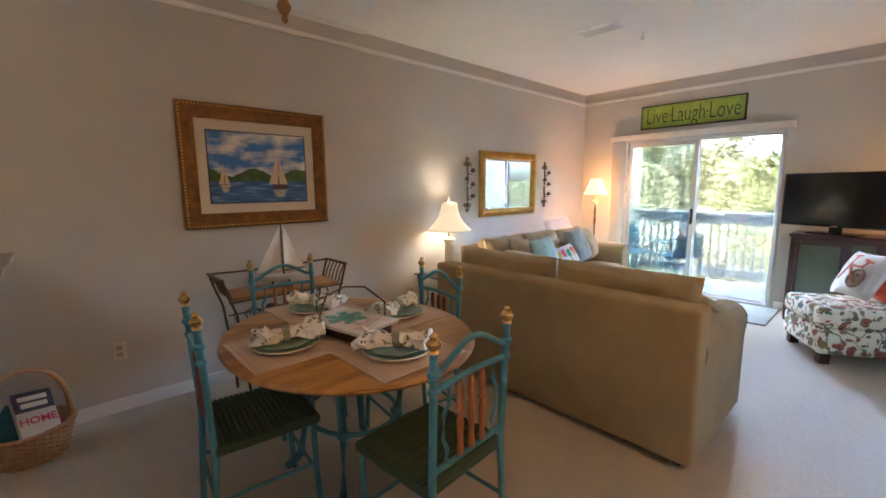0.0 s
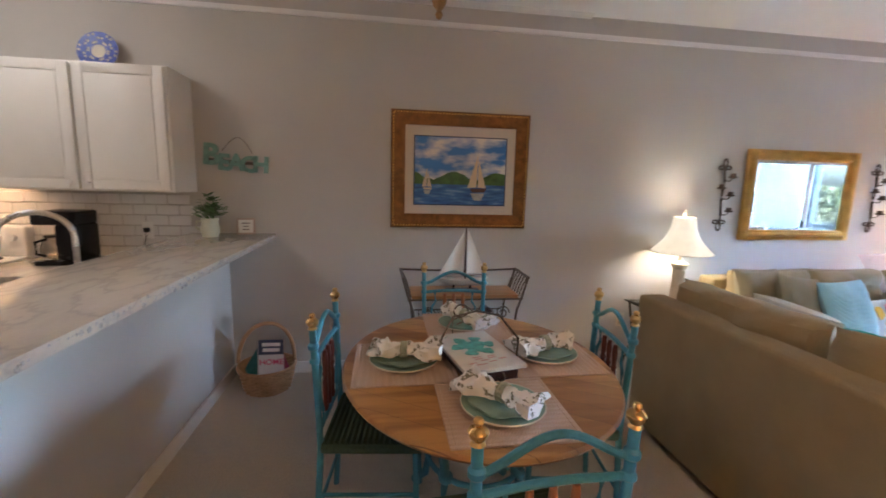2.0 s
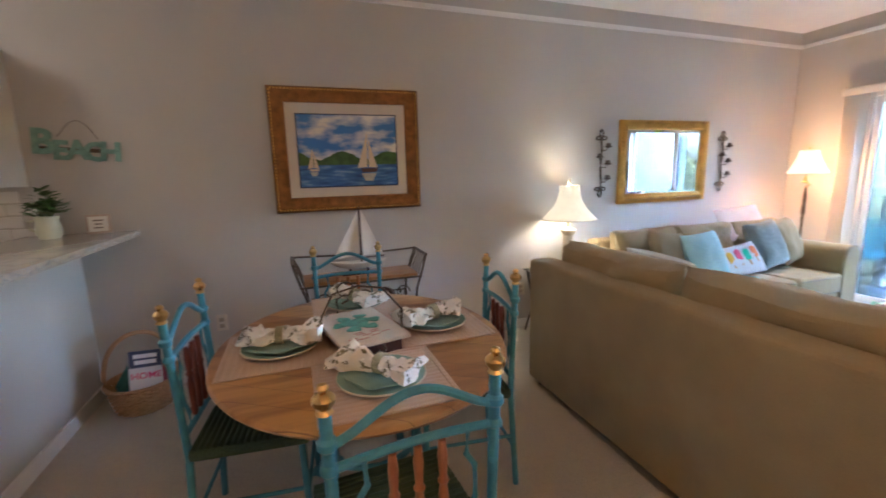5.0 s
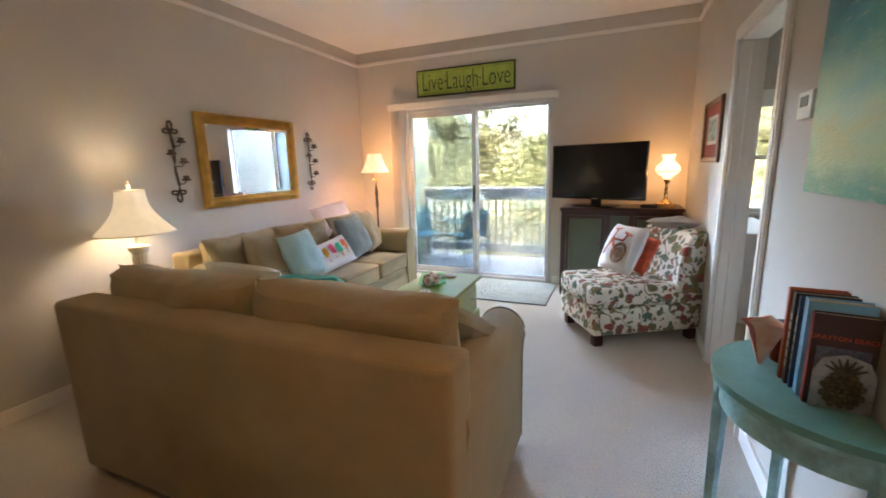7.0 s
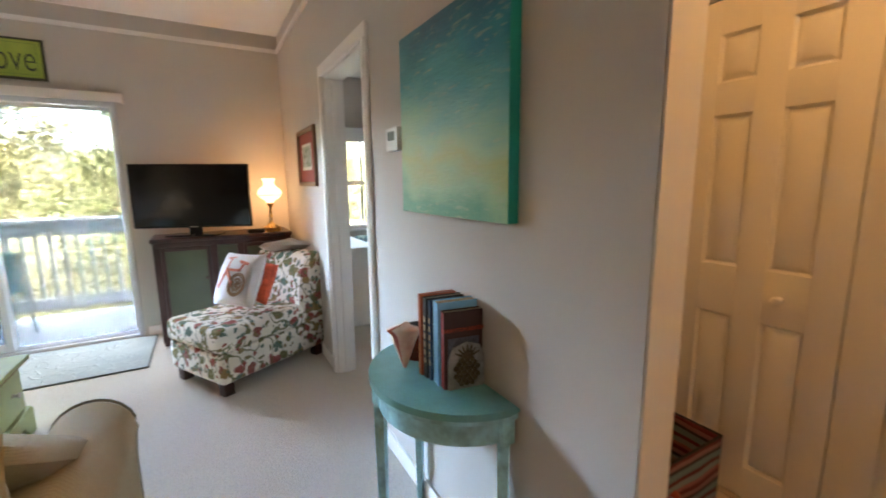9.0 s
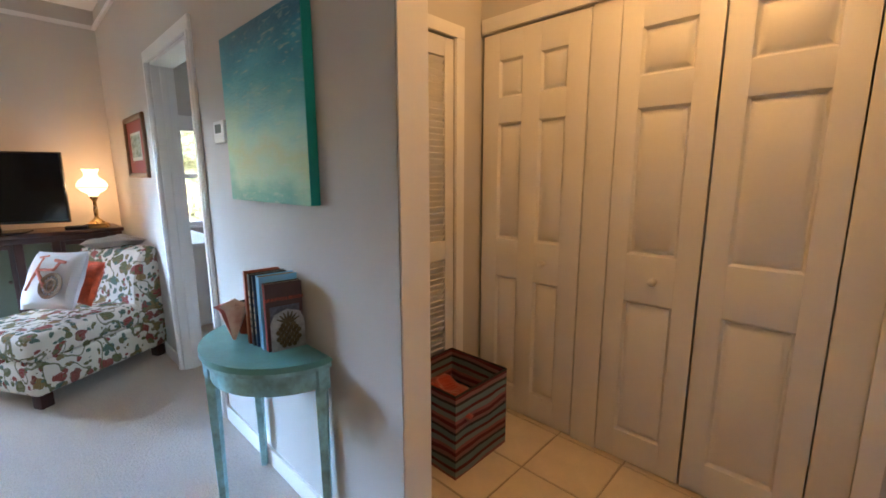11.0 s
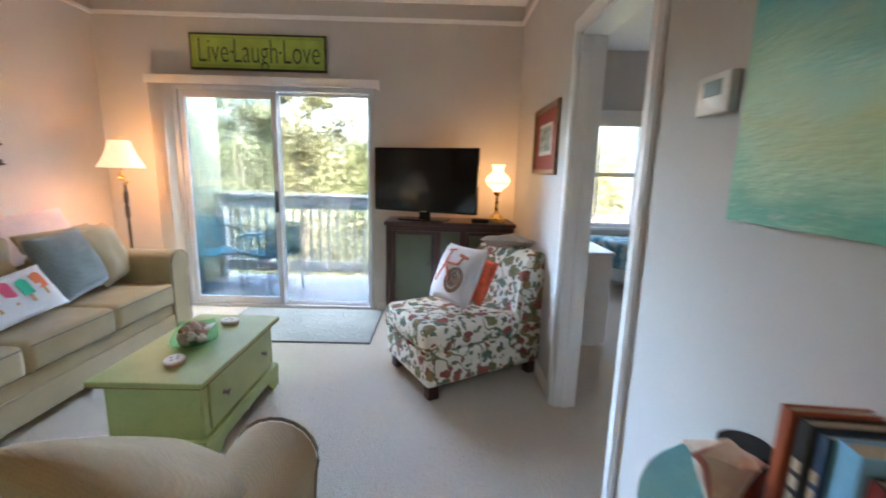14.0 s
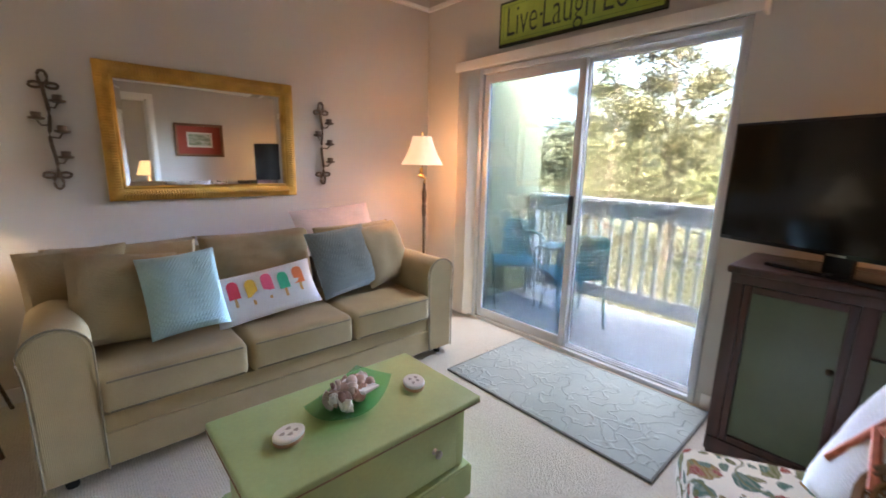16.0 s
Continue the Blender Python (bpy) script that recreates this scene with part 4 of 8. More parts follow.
def dining_chair(spindle):
    """Its front is +y; the back stands at -y."""
    c = thing("dining_chair", pose(0, 0, 0), "teal iron dining chair with brass finials and a green rush seat", "chair", "chairs round the table")
    for s in (-1, 1):
        b = B()
        tube(b, [(s * 0.185, -0.21, 0), (s * 0.185, -0.185, 0.44), (s * 0.187, -0.195, 0.70), (s * 0.19, -0.205, 0.935)], 0.0135, 10)
        lathe(b, [(0.0135, 0), (0.021, 0.008), (0.021, 0.022), (0.0135, 0.03)], (s * 0.189, -0.203, 0.845), 10)
        lathe(b, [(0.0135, 0), (0.019, 0.006), (0.019, 0.016), (0.0135, 0.024)], (s * 0.189, -0.20, 0.79), 10)
        p = part("back_post", b, TEAL, c)
        b = B()
        lathe(b, [(0.012, 0), (0.018, 0.004), (0.013, 0.012), (0.022, 0.024), (0.024, 0.034), (0.017, 0.044), (0.009, 0.048), (0.013, 0.056), (0.009, 0.063), (0.0, 0.066)], (s * 0.19, -0.205, 0.925), 14)
        part("finial", b, BRASS, p, "brass finial")
        b = B()
        tube(b, [(s * 0.19, 0.20, 0), (s * 0.185, 0.19, 0.2), (s * 0.185, 0.185, 0.43)], 0.013, 10)
        part("leg", b, TEAL, c)
    b = B()
    tube(b, curve(lambda t: (-0.185 + 0.37 * t, -0.203, 0.855 + 0.075 * (0.5 - 0.5 * math.cos(2 * math.pi * t)) ** 0.8), 22), 0.0105, 8)
    part("top_arch", b, TEAL, c)
    b = B()
    tube(b, curve(lambda t: (-0.185 + 0.37 * t, -0.20, 0.80 - 0.0 * t + 0.012 * math.sin(math.pi * t)), 8), 0.0105, 8)
    part("upper_rail", b, TEAL, c)
    b = B()
    tube(b, [(-0.185, -0.188, 0.52), (0.185, -0.188, 0.52)], 0.0105, 8)
    part("lower_rail", b, TEAL, c)
    for s in (-1, 1):
        b = B()
        tube(b, [(s * 0.12, -0.199, 0.80), (s * 0.115, -0.198, 0.74), (s * 0.138, -0.196, 0.705), (s * 0.14, -0.193, 0.62), (s * 0.118, -0.19, 0.57), (s * 0.125, -0.188, 0.52)], 0.0075, 8)
        part("side_rod", b, TEAL, c)
    for k in (-1, 0, 1):
        b = B()
        lathe(b, [(0.009, 0), (0.014, 0.02), (0.010, 0.04), (0.0125, 0.12), (0.009, 0.15), (0.014, 0.16), (0.009, 0.17), (0.0125, 0.22), (0.009, 0.262)], (k * 0.058, -0.194, 0.53), 10)
        part("spindle", b, spindle, c, "turned stained wood spindle")
    b = B()
    box(b, -0.205, 0.205, -0.185, 0.215, 0.425, 0.465, 0.018, 3)
    for v in b.verts:
        if v.co.z > 0.45:
            v.co.z -= 0.012 * (1 - min(1, abs(v.co.x) / 0.2)) + 0.0
    seat = part("seat", b, RUSH, c, "green woven rush seat")
    b = B()
    rod(b, (-0.2, 0, 0.463), (0.2, 0, 0.463), 0.0105, seg=6)
    one = part("rush_strand", b, RUSH, seat)
    one.matrix_basis = pose(0, -0.17, 0)
    for i in range(1, 18):
        like(one, pose(0, -0.17 + 0.0215 * i, 0))
    for y in (-0.19, 0.19):
        b = B()
        rod(b, (-0.185, y, 0.20), (0.185, y, 0.20), 0.008, seg=8)
        part("stretcher", b, TEAL, c)
    for s in (-1, 1):
        b = B()
        rod(b, (s * 0.185, -0.195, 0.24), (s * 0.185, 0.188, 0.24), 0.008, seg=8)
        part("stretcher", b, TEAL, c)
    return c


a = dining_chair(SPINDLE)
a.matrix_basis = pose(0.985, 1.265, 0, 0, 0, 4)
copy_thing(a, pose(1.045, 2.575, 0, 0, 0, 178))
r = dining_chair(REDSPIN)
r.matrix_basis = pose(0.575, 1.955, 0, 0, 0, -96)
copy_thing(r, pose(1.435, 1.955, 0, 0, 0, 83))

TX, TY, TZ = 1.0, 1.88, 0.745


def dining_table():
    t = thing("dining_table", pose(TX, TY, 0) @ Matrix.Diagonal((0.86, 1.01, 1, 1)), "oval wooden dining table with a worn varnished top", "table")
    b = B()
    lathe(b, [(0.0, 0.712), (0.61, 0.712), (0.632, 0.718), (0.64, 0.730), (0.632, 0.742), (0.615, 0.745), (0.0, 0.745)], seg=72)
    part("tabletop", b, OAK, t)
    b = B()
    lathe(b, [(0.43, 0.63), (0.45, 0.63), (0.45, 0.712), (0.43, 0.712)], seg=40)
    part("apron", b, OAK, t)
    for k in range(4):
        a = math.pi / 4 + math.pi / 2 * k
        b = B()
        tube(b, [(0.38 * math.cos(a), 0.38 * math.sin(a), 0), (0.30 * math.cos(a), 0.30 * math.sin(a), 0.08), (0.24 * math.cos(a), 0.24 * math.sin(a), 0.34), (0.30 * math.cos(a), 0.30 * math.sin(a), 0.60), (0.36 * math.cos(a), 0.36 * math.sin(a), 0.71)], 0.022, 10)
        lathe(b, [(0.02, 0), (0.034, 0.012), (0.034, 0.03), (0.02, 0.042)], (0.24 * math.cos(a), 0.24 * math.sin(a), 0.32), 12)
        part("leg", b, TEAL, t)
    b = B()
    tube(b, [(0.24 * math.cos(k * math.pi / 12), 0.24 * math.sin(k * math.pi / 12), 0.34) for k in range(24)], 0.012, 8, True)
    part("ring_stretcher", b, TEAL, t)


def place_setting(x, y, yaw, seed, bow):
    """Placemat, plates and a knotted napkin; its own -y faces the diner."""
    m = pose(x, y, TZ, 0, 0, yaw)
    o = thing("placemat", m, "tan woven placemat on the dining table", "placemat", "placemats")
    b = B()
    box(b, -0.187, 0.187, -0.182, 0.182, 0.0, 0.0050, 0.001, 1)
    part("weave", b, SISAL, o)
    b = B()
    for x0, x1, y0, y1 in ((-0.205, 0.205, -0.20, -0.1822), (-0.205, 0.205, 0.1822, 0.20), (-0.205, -0.1872, -0.182, 0.182), (0.1872, 0.205, -0.182, 0.182)):
        box(b, x0, x1, y0, y1, 0.0, 0.0060, 0.002, 1)
    part("border", b, SISAL, o)
    p = thing("dinner_plate", m @ pose(0, 0.0, 0.0055), "sage green dinner plate with a cream rim", "plate", "dinner plates")
    b = B()
    lathe(b, [(0.0, 0.001), (0.075, 0.0), (0.10, 0.006), (0.138, 0.016), (0.138, 0.0195), (0.10, 0.011), (0.075, 0.005), (0.0, 0.005)], seg=40)
    part("body", b, CELADON, p)
    b = B()
    tube(b, [(0.139 * math.cos(2 * math.pi * k / 40), 0.139 * math.sin(2 * math.pi * k / 40), 0.0185) for k in range(40)], 0.0028, 6, True)
    part("rim", b, RIM, p)
    p = thing("salad_plate", m @ pose(0.0, 0, 0.0135), "scalloped sage green salad plate", "plate", "salad plates")
    b = B()
    seg, rings = 48, []
    for r, z in ((0.0, 0.004), (0.055, 0.003), (0.085, 0.010), (0.108, 0.016), (0.108, 0.019), (0.083, 0.014), (0.055, 0.008), (0.0, 0.008)):
        rings.append([b.verts.new((r * (1 + 0.06 * (r / 0.108) ** 2 * math.cos(6 * 2 * math.pi * i / seg)) * math.cos(2 * math.pi * i / seg), r * (1 + 0.06 * (r / 0.108) ** 2 * math.cos(6 * 2 * math.pi * i / seg)) * math.sin(2 * math.pi * i / seg), z)) for i in range(seg)])
    for q, s in zip(rings, rings[1:]):
        for i in range(seg):
            b.faces.new((q[i], q[(i + 1) % seg], s[(i + 1) % seg], s[i]))
    part("body", b, CELADON, p)
    k = thing("napkin", m @ pose(0, 0, 0.032, 0, 0, bow) @ Matrix.Diagonal((1.15, 1.2, 1.1, 1)), "cream printed cloth napkin gathered in a ring", "napkin", "napkins")
    b = B()
    rows, cols = 26, 14
    grid = []
    for i in range(rows + 1):
        t = 2 * i / rows - 1
        width = 0.015 + (0.05 * abs(t) ** 0.9 if t < 0 else 0.030 * t ** 0.6)
        row = []
        for j in range(cols):
            a = 2 * math.pi * j / cols
            f = 1 + 0.75 * noise.noise(Vector((seed + math.cos(a) * 1.9, math.sin(a) * 1.9, t * 3.4)))
            row.append(b.verts.new(((0.135 if t < 0 else 0.11) * t + 0.035 * abs(t) * noise.noise(Vector((seed, t * 2, a * 0.8))), width * math.cos(a) * f, 0.022 + max(-0.018, (0.012 + 0.012 * abs(t)) * math.sin(a) * f * 1.5 + 0.012 * noise.noise(Vector((seed, t * 4, a * 2)))))))
        grid.append(row)
    for i in range(rows):
        for j in range(cols):
            b.faces.new((grid[i][j], grid[i][(j + 1) % cols], grid[i + 1][(j + 1) % cols], grid[i + 1][j]))
    for e in (grid[0], grid[-1]):
        b.faces.new(e)
    part("cloth", b, NAPKIN, k)
    b = B()
    for dx in (-0.008, 0.0, 0.008):
        tube(b, [(dx, 0.026 * math.cos(2 * math.pi * q / 16), 0.024 + 0.026 * math.sin(2 * math.pi * q / 16)) for q in range(16)], 0.0045, 6, True)
    part("ring", b, plain("green_cream_napkin_ring", (0.36, 0.36, 0.24), 0.5, var=0.3, scale=60), k)


def serving_tray():
    t = thing("serving_tray", pose(0.985, 1.835, TZ, 0, 0, 12), "wire and wood tray with a printed tile top", "tray")
    b = B()
    box(b, -0.10, 0.10, -0.17, 0.17, 0.004, 0.05, 0.006)
    part("wood_block", b, DARKWOOD, t)
    b = B()
    box(b, -0.125, 0.125, -0.19, 0.19, 0.052, 0.068, 0.004)
    part("tile_top", b, plain("ivory_tile", (0.62, 0.55, 0.47), 0.35, var=0.1, scale=20), t)
    art = plain("turtle_green_print", (0.10, 0.38, 0.31), 0.4, var=0.4, scale=40)
    rnd = random.Random(3)
    for k in range(7):
        b = B()
        cx, cy, r = (0.0, 0.03, 0.055) if k == 0 else (0.07 * math.cos(k * 1.05), 0.03 + 0.075 * math.sin(k * 1.05), 0.026)
        outline(b, [(cx + r * (1 + 0.18 * math.sin(3 * a + k)) * math.cos(a), cy + r * (1 + 0.18 * math.sin(3 * a + k)) * math.sin(a)) for a in [2 * math.pi * q / 14 for q in range(14)]], 0.068, 0.0688 + 0.0002 * k)
        part("turtle_print", b, art, t)
    coral = plain("coral_print", (0.50, 0.22, 0.18), 0.5, var=0.3)
    for k in range(10):
        b = B()
        x, y = rnd.uniform(-0.09, 0.07), -0.15 + 0.016 * (k % 5)
        outline(b, [(x, y), (x + 0.035, y + 0.004), (x + 0.034, y + 0.009), (x, y + 0.006)], 0.068, 0.069)
        part("coral_print", b, coral, t)
    b = B()
    tube(b, [(0.13, -0.10, 0.03), (0.14, -0.09, 0.13), (0.10, 0.0, 0.20), (0.02, 0.05, 0.21), (-0.08, 0.06, 0.19), (-0.13, 0.05, 0.11), (-0.13, 0.05, 0.03)], 0.0045, 8)
    tube(b, [(-0.02, 0.21, 0.03), (-0.02, 0.215, 0.12), (0.02, 0.21, 0.14), (0.03, 0.21, 0.11), (0.0, 0.21, 0.10)], 0.0045, 8)
    tube(b, [(0.02 + 0.035 * math.cos(2 * math.pi * k / 14), 0.215, 0.16 + 0.03 * math.sin(2 * math.pi * k / 14)) for k in range(14)], 0.004, 6, True)
    tube(b, [(0, -0.19, 0.03), (0, -0.23, 0.035), (0.0, -0.25, 0.06), (0.0, -0.23, 0.07)], 0.0045, 8)
    part("wire_handle", b, BRONZE, t, "dark twisted wire handle")


dining_table()
place_setting(0.695, 1.875, -90, 1.0, -100)
place_setting(1.0, 1.49, 0, 4.0, -48)
place_setting(1.305, 1.90, 90, 7.0, -75)
place_setting(1.03, 2.30, 180, 11.0, -60)
serving_tray()


def console_rack():
    c = thing("console_table", pose(1.17, 3.10, 0), "black iron console rack with a wooden shelf", "console table")
    b = B()
    box(b, -0.37, 0.37, -0.14, 0.14, 0.70, 0.725, 0.005)
    part("shelf", b, wood("honey_wood", (0.42, 0.21, 0.07), (0.26, 0.11, 0.03), 0.4, "X"), c, "honey-coloured wooden shelf")
    for sx in (-1, 1):
        for y in (-0.15, 0.15):
            b = B()
            tube(b, [(sx * 0.31, y, 0), (sx * 0.325, y, 0.30), (sx * 0.36, y, 0.62), (sx * 0.40, y, 0.74), (sx * 0.43, y, 0.85)], 0.0085, 8)
            part("leg", b, BRONZE, c)
        b = B()
        tube(b, [(sx * 0.43, -0.16, 0.85), (sx * 0.435, 0.16, 0.85)], 0.010, 8)
        for k in range(6):
            y = -0.13 + 0.052 * k
            tube(b, [(sx * 0.43, y, 0.85), (sx * 0.395, y, 0.78), (sx * 0.375, y, 0.715)], 0.005, 6)
        part("side_basket", b, BRONZE, c)
    for y in (-0.15, 0.15):
        b = B()
        tube(b, [(-0.43, y, 0.85), (-0.30, y, 0.845), (0.0, y, 0.835), (0.30, y, 0.845), (0.43, y, 0.85)] if y > 0 else [(-0.40, y, 0.70), (0.40, y, 0.70)], 0.007, 8)
        part("rail", b, BRONZE, c)
    for k in range(5):
        b = B()
        x = -0.26 + 0.13 * k
        tube(b, [(x + 0.05 * math.cos(a) * (1 - a / 14), -0.14, 0.60 + 0.05 * math.sin(a) * (1 - a / 14)) for a in [0.45 * q for q in range(22)]], 0.005, 6)
        part("scroll", b, BRONZE, c)
    b = B()
    for y in (-0.15, 0.15):
        rod(b, (-0.33, y, 0.54), (0.33, y, 0.54), 0.006, seg=8)
        rod(b, (-0.32, y, 0.16), (0.32, y, 0.16), 0.006, seg=8)
    for k in range(9):
        x = -0.30 + 0.075 * k
        rod(b, (x, -0.15, 0.16), (x, 0.15, 0.16), 0.004, seg=6)
        tube(b, [(x, -0.15, 0.54), (x, -0.06, 0.50), (x, 0.06, 0.50), (x, 0.15, 0.54)], 0.004, 6)
    part("wine_rack", b, BRONZE, c)
    glassd = glass("dark_bottle_glass", (0.12, 0.02, 0.02), 0.05)
    for x in (-0.05, 0.19):
        b = B()
        lathe(b, [(0.0, 0), (0.036, 0.0), (0.037, 0.18), (0.015, 0.235), (0.014, 0.30), (0.0, 0.30)], seg=16)
        o = new("wine_bottle", put("wine_bottle", b, glassd))
        o.matrix_basis = pose(1.17 + x, 3.23, 0.545, 82, 0, 0)
        tagged(o, "dark red wine bottle lying in the rack", "bottle", "wine bottles")


def model_sailboat():
    s = thing("model_sailboat", pose(1.165, 3.10, 0.725), "wooden model sailboat with cream cloth sails", "model boat")
    hull = plain("white_hull_paint", (0.62, 0.58, 0.50), 0.5, var=0.1)
    b = B()
    n = 14
    rings = []
    for i in range(n + 1):
        t = 2 * i / n - 1
        w, dd = 0.052 * (1 - abs(t) ** 2.4) + 0.002, 0.042 * (1 - abs(t) ** 3) + 0.006
        rings.append([b.verts.new((0.19 * t, w * math.cos(math.pi * (1 + q / 6)), 0.085 + 0.012 * t * t + dd * math.sin(math.pi * (1 + q / 6)))) for q in range(7)])
    for p, q in zip(rings, rings[1:]):
        for k in range(6):
            b.faces.new((p[k], p[k + 1], q[k + 1], q[k]))
        b.faces.new((p[6], p[0], q[0], q[6]))
    part("hull", b, hull, s)
    b = B()
    box(b, -0.12, 0.12, -0.03, 0.03, 0.0, 0.014, 0.003)
    rod(b, (-0.06, 0, 0.01), (-0.06, 0, 0.05), 0.008)
    rod(b, (0.06, 0, 0.01), (0.06, 0, 0.05), 0.008)
    part("stand", b, DARKWOOD, s)
    b = B()
    rod(b, (0.02, 0, 0.085), (0.02, 0, 0.46), 0.006, 0.004)
    rod(b, (0.02, 0, 0.11), (0.18, 0, 0.115), 0.004)
    part("mast", b, DARKWOOD, s)
    sail = cloth("cream_sailcloth", (0.80, 0.77, 0.71), 300, var=0.05)
    for name, pts in (("mainsail", [(0.032, 0.125), (0.175, 0.125), (0.032, 0.44)]), ("jib", [(0.008, 0.43), (0.008, 0.12), (-0.17, 0.115)])):
        b = B()
        nn, rows = 10, []
        A, Bp, C = [Vector((x, 0, z)) for x, z in pts]
        for i in range(nn + 1):
            row = []
            for j in range(nn + 1 - i):
                u, v = i / nn, j / nn
                p = A + (Bp - A) * u + (C - A) * v
                p.y += 0.028 * math.sin(math.pi * u) * math.sin(math.pi * min(1, v + 0.2)) - 0.004
                row.append(b.verts.new(p))
            rows.append(row)
        for i in range(nn):
            for j in range(nn - i):
                b.faces.new((rows[i][j], rows[i + 1][j], rows[i][j + 1]))
                if j < nn - i - 1:
                    b.faces.new((rows[i + 1][j], rows[i + 1][j + 1], rows[i][j + 1]))
        b.normal_update()
        bmesh.ops.solidify(b, geom=list(b.faces), thickness=0.0015)
        part(name, b, sail, s)


console_rack()
model_sailboat()


AGEDB = plain("aged_brass", (0.34, 0.20, 0.09), 0.35, 0.9, var=0.3)


def chandelier():
    c = thing("chandelier", pose(0.82, 1.98, 0), "brass dining chandelier with a turned drop finial", "chandelier")
    b = B()
    lathe(b, [(0.0, 2.10), (0.010, 2.105), (0.016, 2.118), (0.009, 2.132), (0.024, 2.15), (0.030, 2.168), (0.022, 2.185), (0.010, 2.20), (0.022, 2.23), (0.034, 2.26), (0.012, 2.30), (0.009, 2.36), (0.009, 2.70)], seg=20)
    part("stem", b, AGEDB, c)
    b = B()
    lathe(b, [(0.0, 2.70), (0.06, 2.705), (0.055, 2.738), (0.0, 2.74)], seg=20)
    part("canopy", b, AGEDB, c)
    for k in range(5):
        a = 2 * math.pi * k / 5 + 0.3
        ca, sa = math.cos(a), math.sin(a)
        b = B()
        tube(b, [(0.02 * ca, 0.02 * sa, 2.36), (0.10 * ca, 0.10 * sa, 2.33), (0.20 * ca, 0.20 * sa, 2.37), (0.24 * ca, 0.24 * sa, 2.43)], 0.006, 8)
        lathe(b, [(0.008, 0), (0.02, 0.01), (0.014, 0.03)], (0.24 * ca, 0.24 * sa, 2.43), 12)
        arm = part("arm", b, AGEDB, c)
        b = B()
        lathe(b, [(0.02, 0), (0.045, 0.03), (0.058, 0.09), (0.056, 0.09), (0.042, 0.032), (0.018, 0.004)], (0.24 * ca, 0.24 * sa, 2.455), 18)
        part("glass_shade", b, plain("frosted_glass_shade", (0.75, 0.72, 0.66), 0.5), arm)


chandelier()


def wicker_basket():
    w = thing("wicker_basket", pose(-0.20, 3.19, 0, 0, 0, 20) @ Matrix.Diagonal((1.22, 1.22, 1.0, 1)), "round wicker basket with a hoop handle, holding books", "basket")
    wick = wood("wicker", (0.50, 0.31, 0.17), (0.28, 0.16, 0.08), 0.7, "X", 6.0)
    b = B()
    for i in range(13):
        z = 0.012 + 0.013 * i
        r = 0.115 + 0.035 * (z / 0.17) ** 0.8
        tube(b, [((r + 0.005 * (-1) ** (k + i)) * math.cos(2 * math.pi * k / 36), (r + 0.005 * (-1) ** (k + i)) * math.sin(2 * math.pi * k / 36), z) for k in range(36)], 0.0075, 6, True)
    for k in range(18):
        a = 2 * math.pi * k / 18
        rod(b, (0.115 * math.cos(a), 0.115 * math.sin(a), 0), (0.152 * math.cos(a), 0.152 * math.sin(a), 0.175), 0.005, seg=6)
    lathe(b, [(0.0, 0.0), (0.115, 0.0), (0.115, 0.010), (0.0, 0.010)], seg=24)
    part("bowl", b, wick, w)
    b = B()
    tube(b, [(0.155 * math.cos(2 * math.pi * k / 36), 0.155 * math.sin(2 * math.pi * k / 36), 0.178) for k in range(36)], 0.011, 8, True)
    part("rim", b, wick, w)
    b = B()
    for d in (-0.008, 0.008):
        tube(b, curve(lambda t: (0.152 * math.cos(math.pi * t), d, 0.17 + 0.31 * math.sin(math.pi * t) ** 0.8), 22), 0.0105, 8)
    part("handle", b, wick, w)
    ink = plain("white_ink", (0.75, 0.75, 0.75), 0.6)
    pink = plain("magenta_letter_ink", (0.55, 0.04, 0.16), 0.6)
    k = thing("book", pose(-0.16, 3.13, 0.235, -38, 10, 26) @ Matrix.Diagonal((1.12, 1, 1.08, 1)), "hardback novel with a dark blue cover in the basket", "book", "books in the basket")
    b = B()
    box(b, -0.075, 0.075, -0.014, 0.014, -0.10, 0.13, 0.002)
    part("cover", b, plain("white_grey_cover", (0.60, 0.60, 0.64), 0.4, var=0.1), k)
    b = B()
    box(b, -0.075, 0.075, -0.0155, -0.0142, 0.03, 0.13)
    part("cover_band", b, plain("dark_blue_ink", (0.03, 0.045, 0.10), 0.4), k)
    for i, wd in enumerate((0.11, 0.10)):
        b = B()
        box(b, -wd / 2, wd / 2, -0.0168, -0.0157, 0.085 - 0.036 * i, 0.108 - 0.036 * i)
        part("title_bar", b, ink, k)
    letters("title", "HOME", 0.05, pink, k, pose(0, -0.0152, -0.02), 0.0008, "magenta printed title", 0.0008)
    for i, (col, dx, rz) in enumerate((((0.05, 0.22, 0.24), -0.07, -30), ((0.30, 0.05, 0.10), 0.05, 40))):
        b = B()
        box(b, -0.065, 0.065, -0.012, 0.012, -0.1, 0.1, 0.002)
        o = new("book", put("book", b, plain("book_cover", col, 0.4, var=0.3, scale=30)))
        o.matrix_basis = pose(-0.20 + dx, 3.235, 0.175, -28, 18 - 30 * i, rz)
        tagged(o, "paperback standing in the basket" if i else "teal paperback standing in the basket", "book", "books in the basket")


wicker_basket()
# ---- living room cases, lamps, wall pieces ----
SAGE = plain("worn_sage_paint", (0.36, 0.42, 0.17), 0.45, var=0.12, scale=5, grain=60, bump=0.2)
WEAR = plain("worn_wood_edge", (0.22, 0.13, 0.06), 0.6, var=0.3, scale=30)
NICKEL = plain("antique_nickel", (0.45, 0.42, 0.36), 0.3, 1.0, var=0.2)


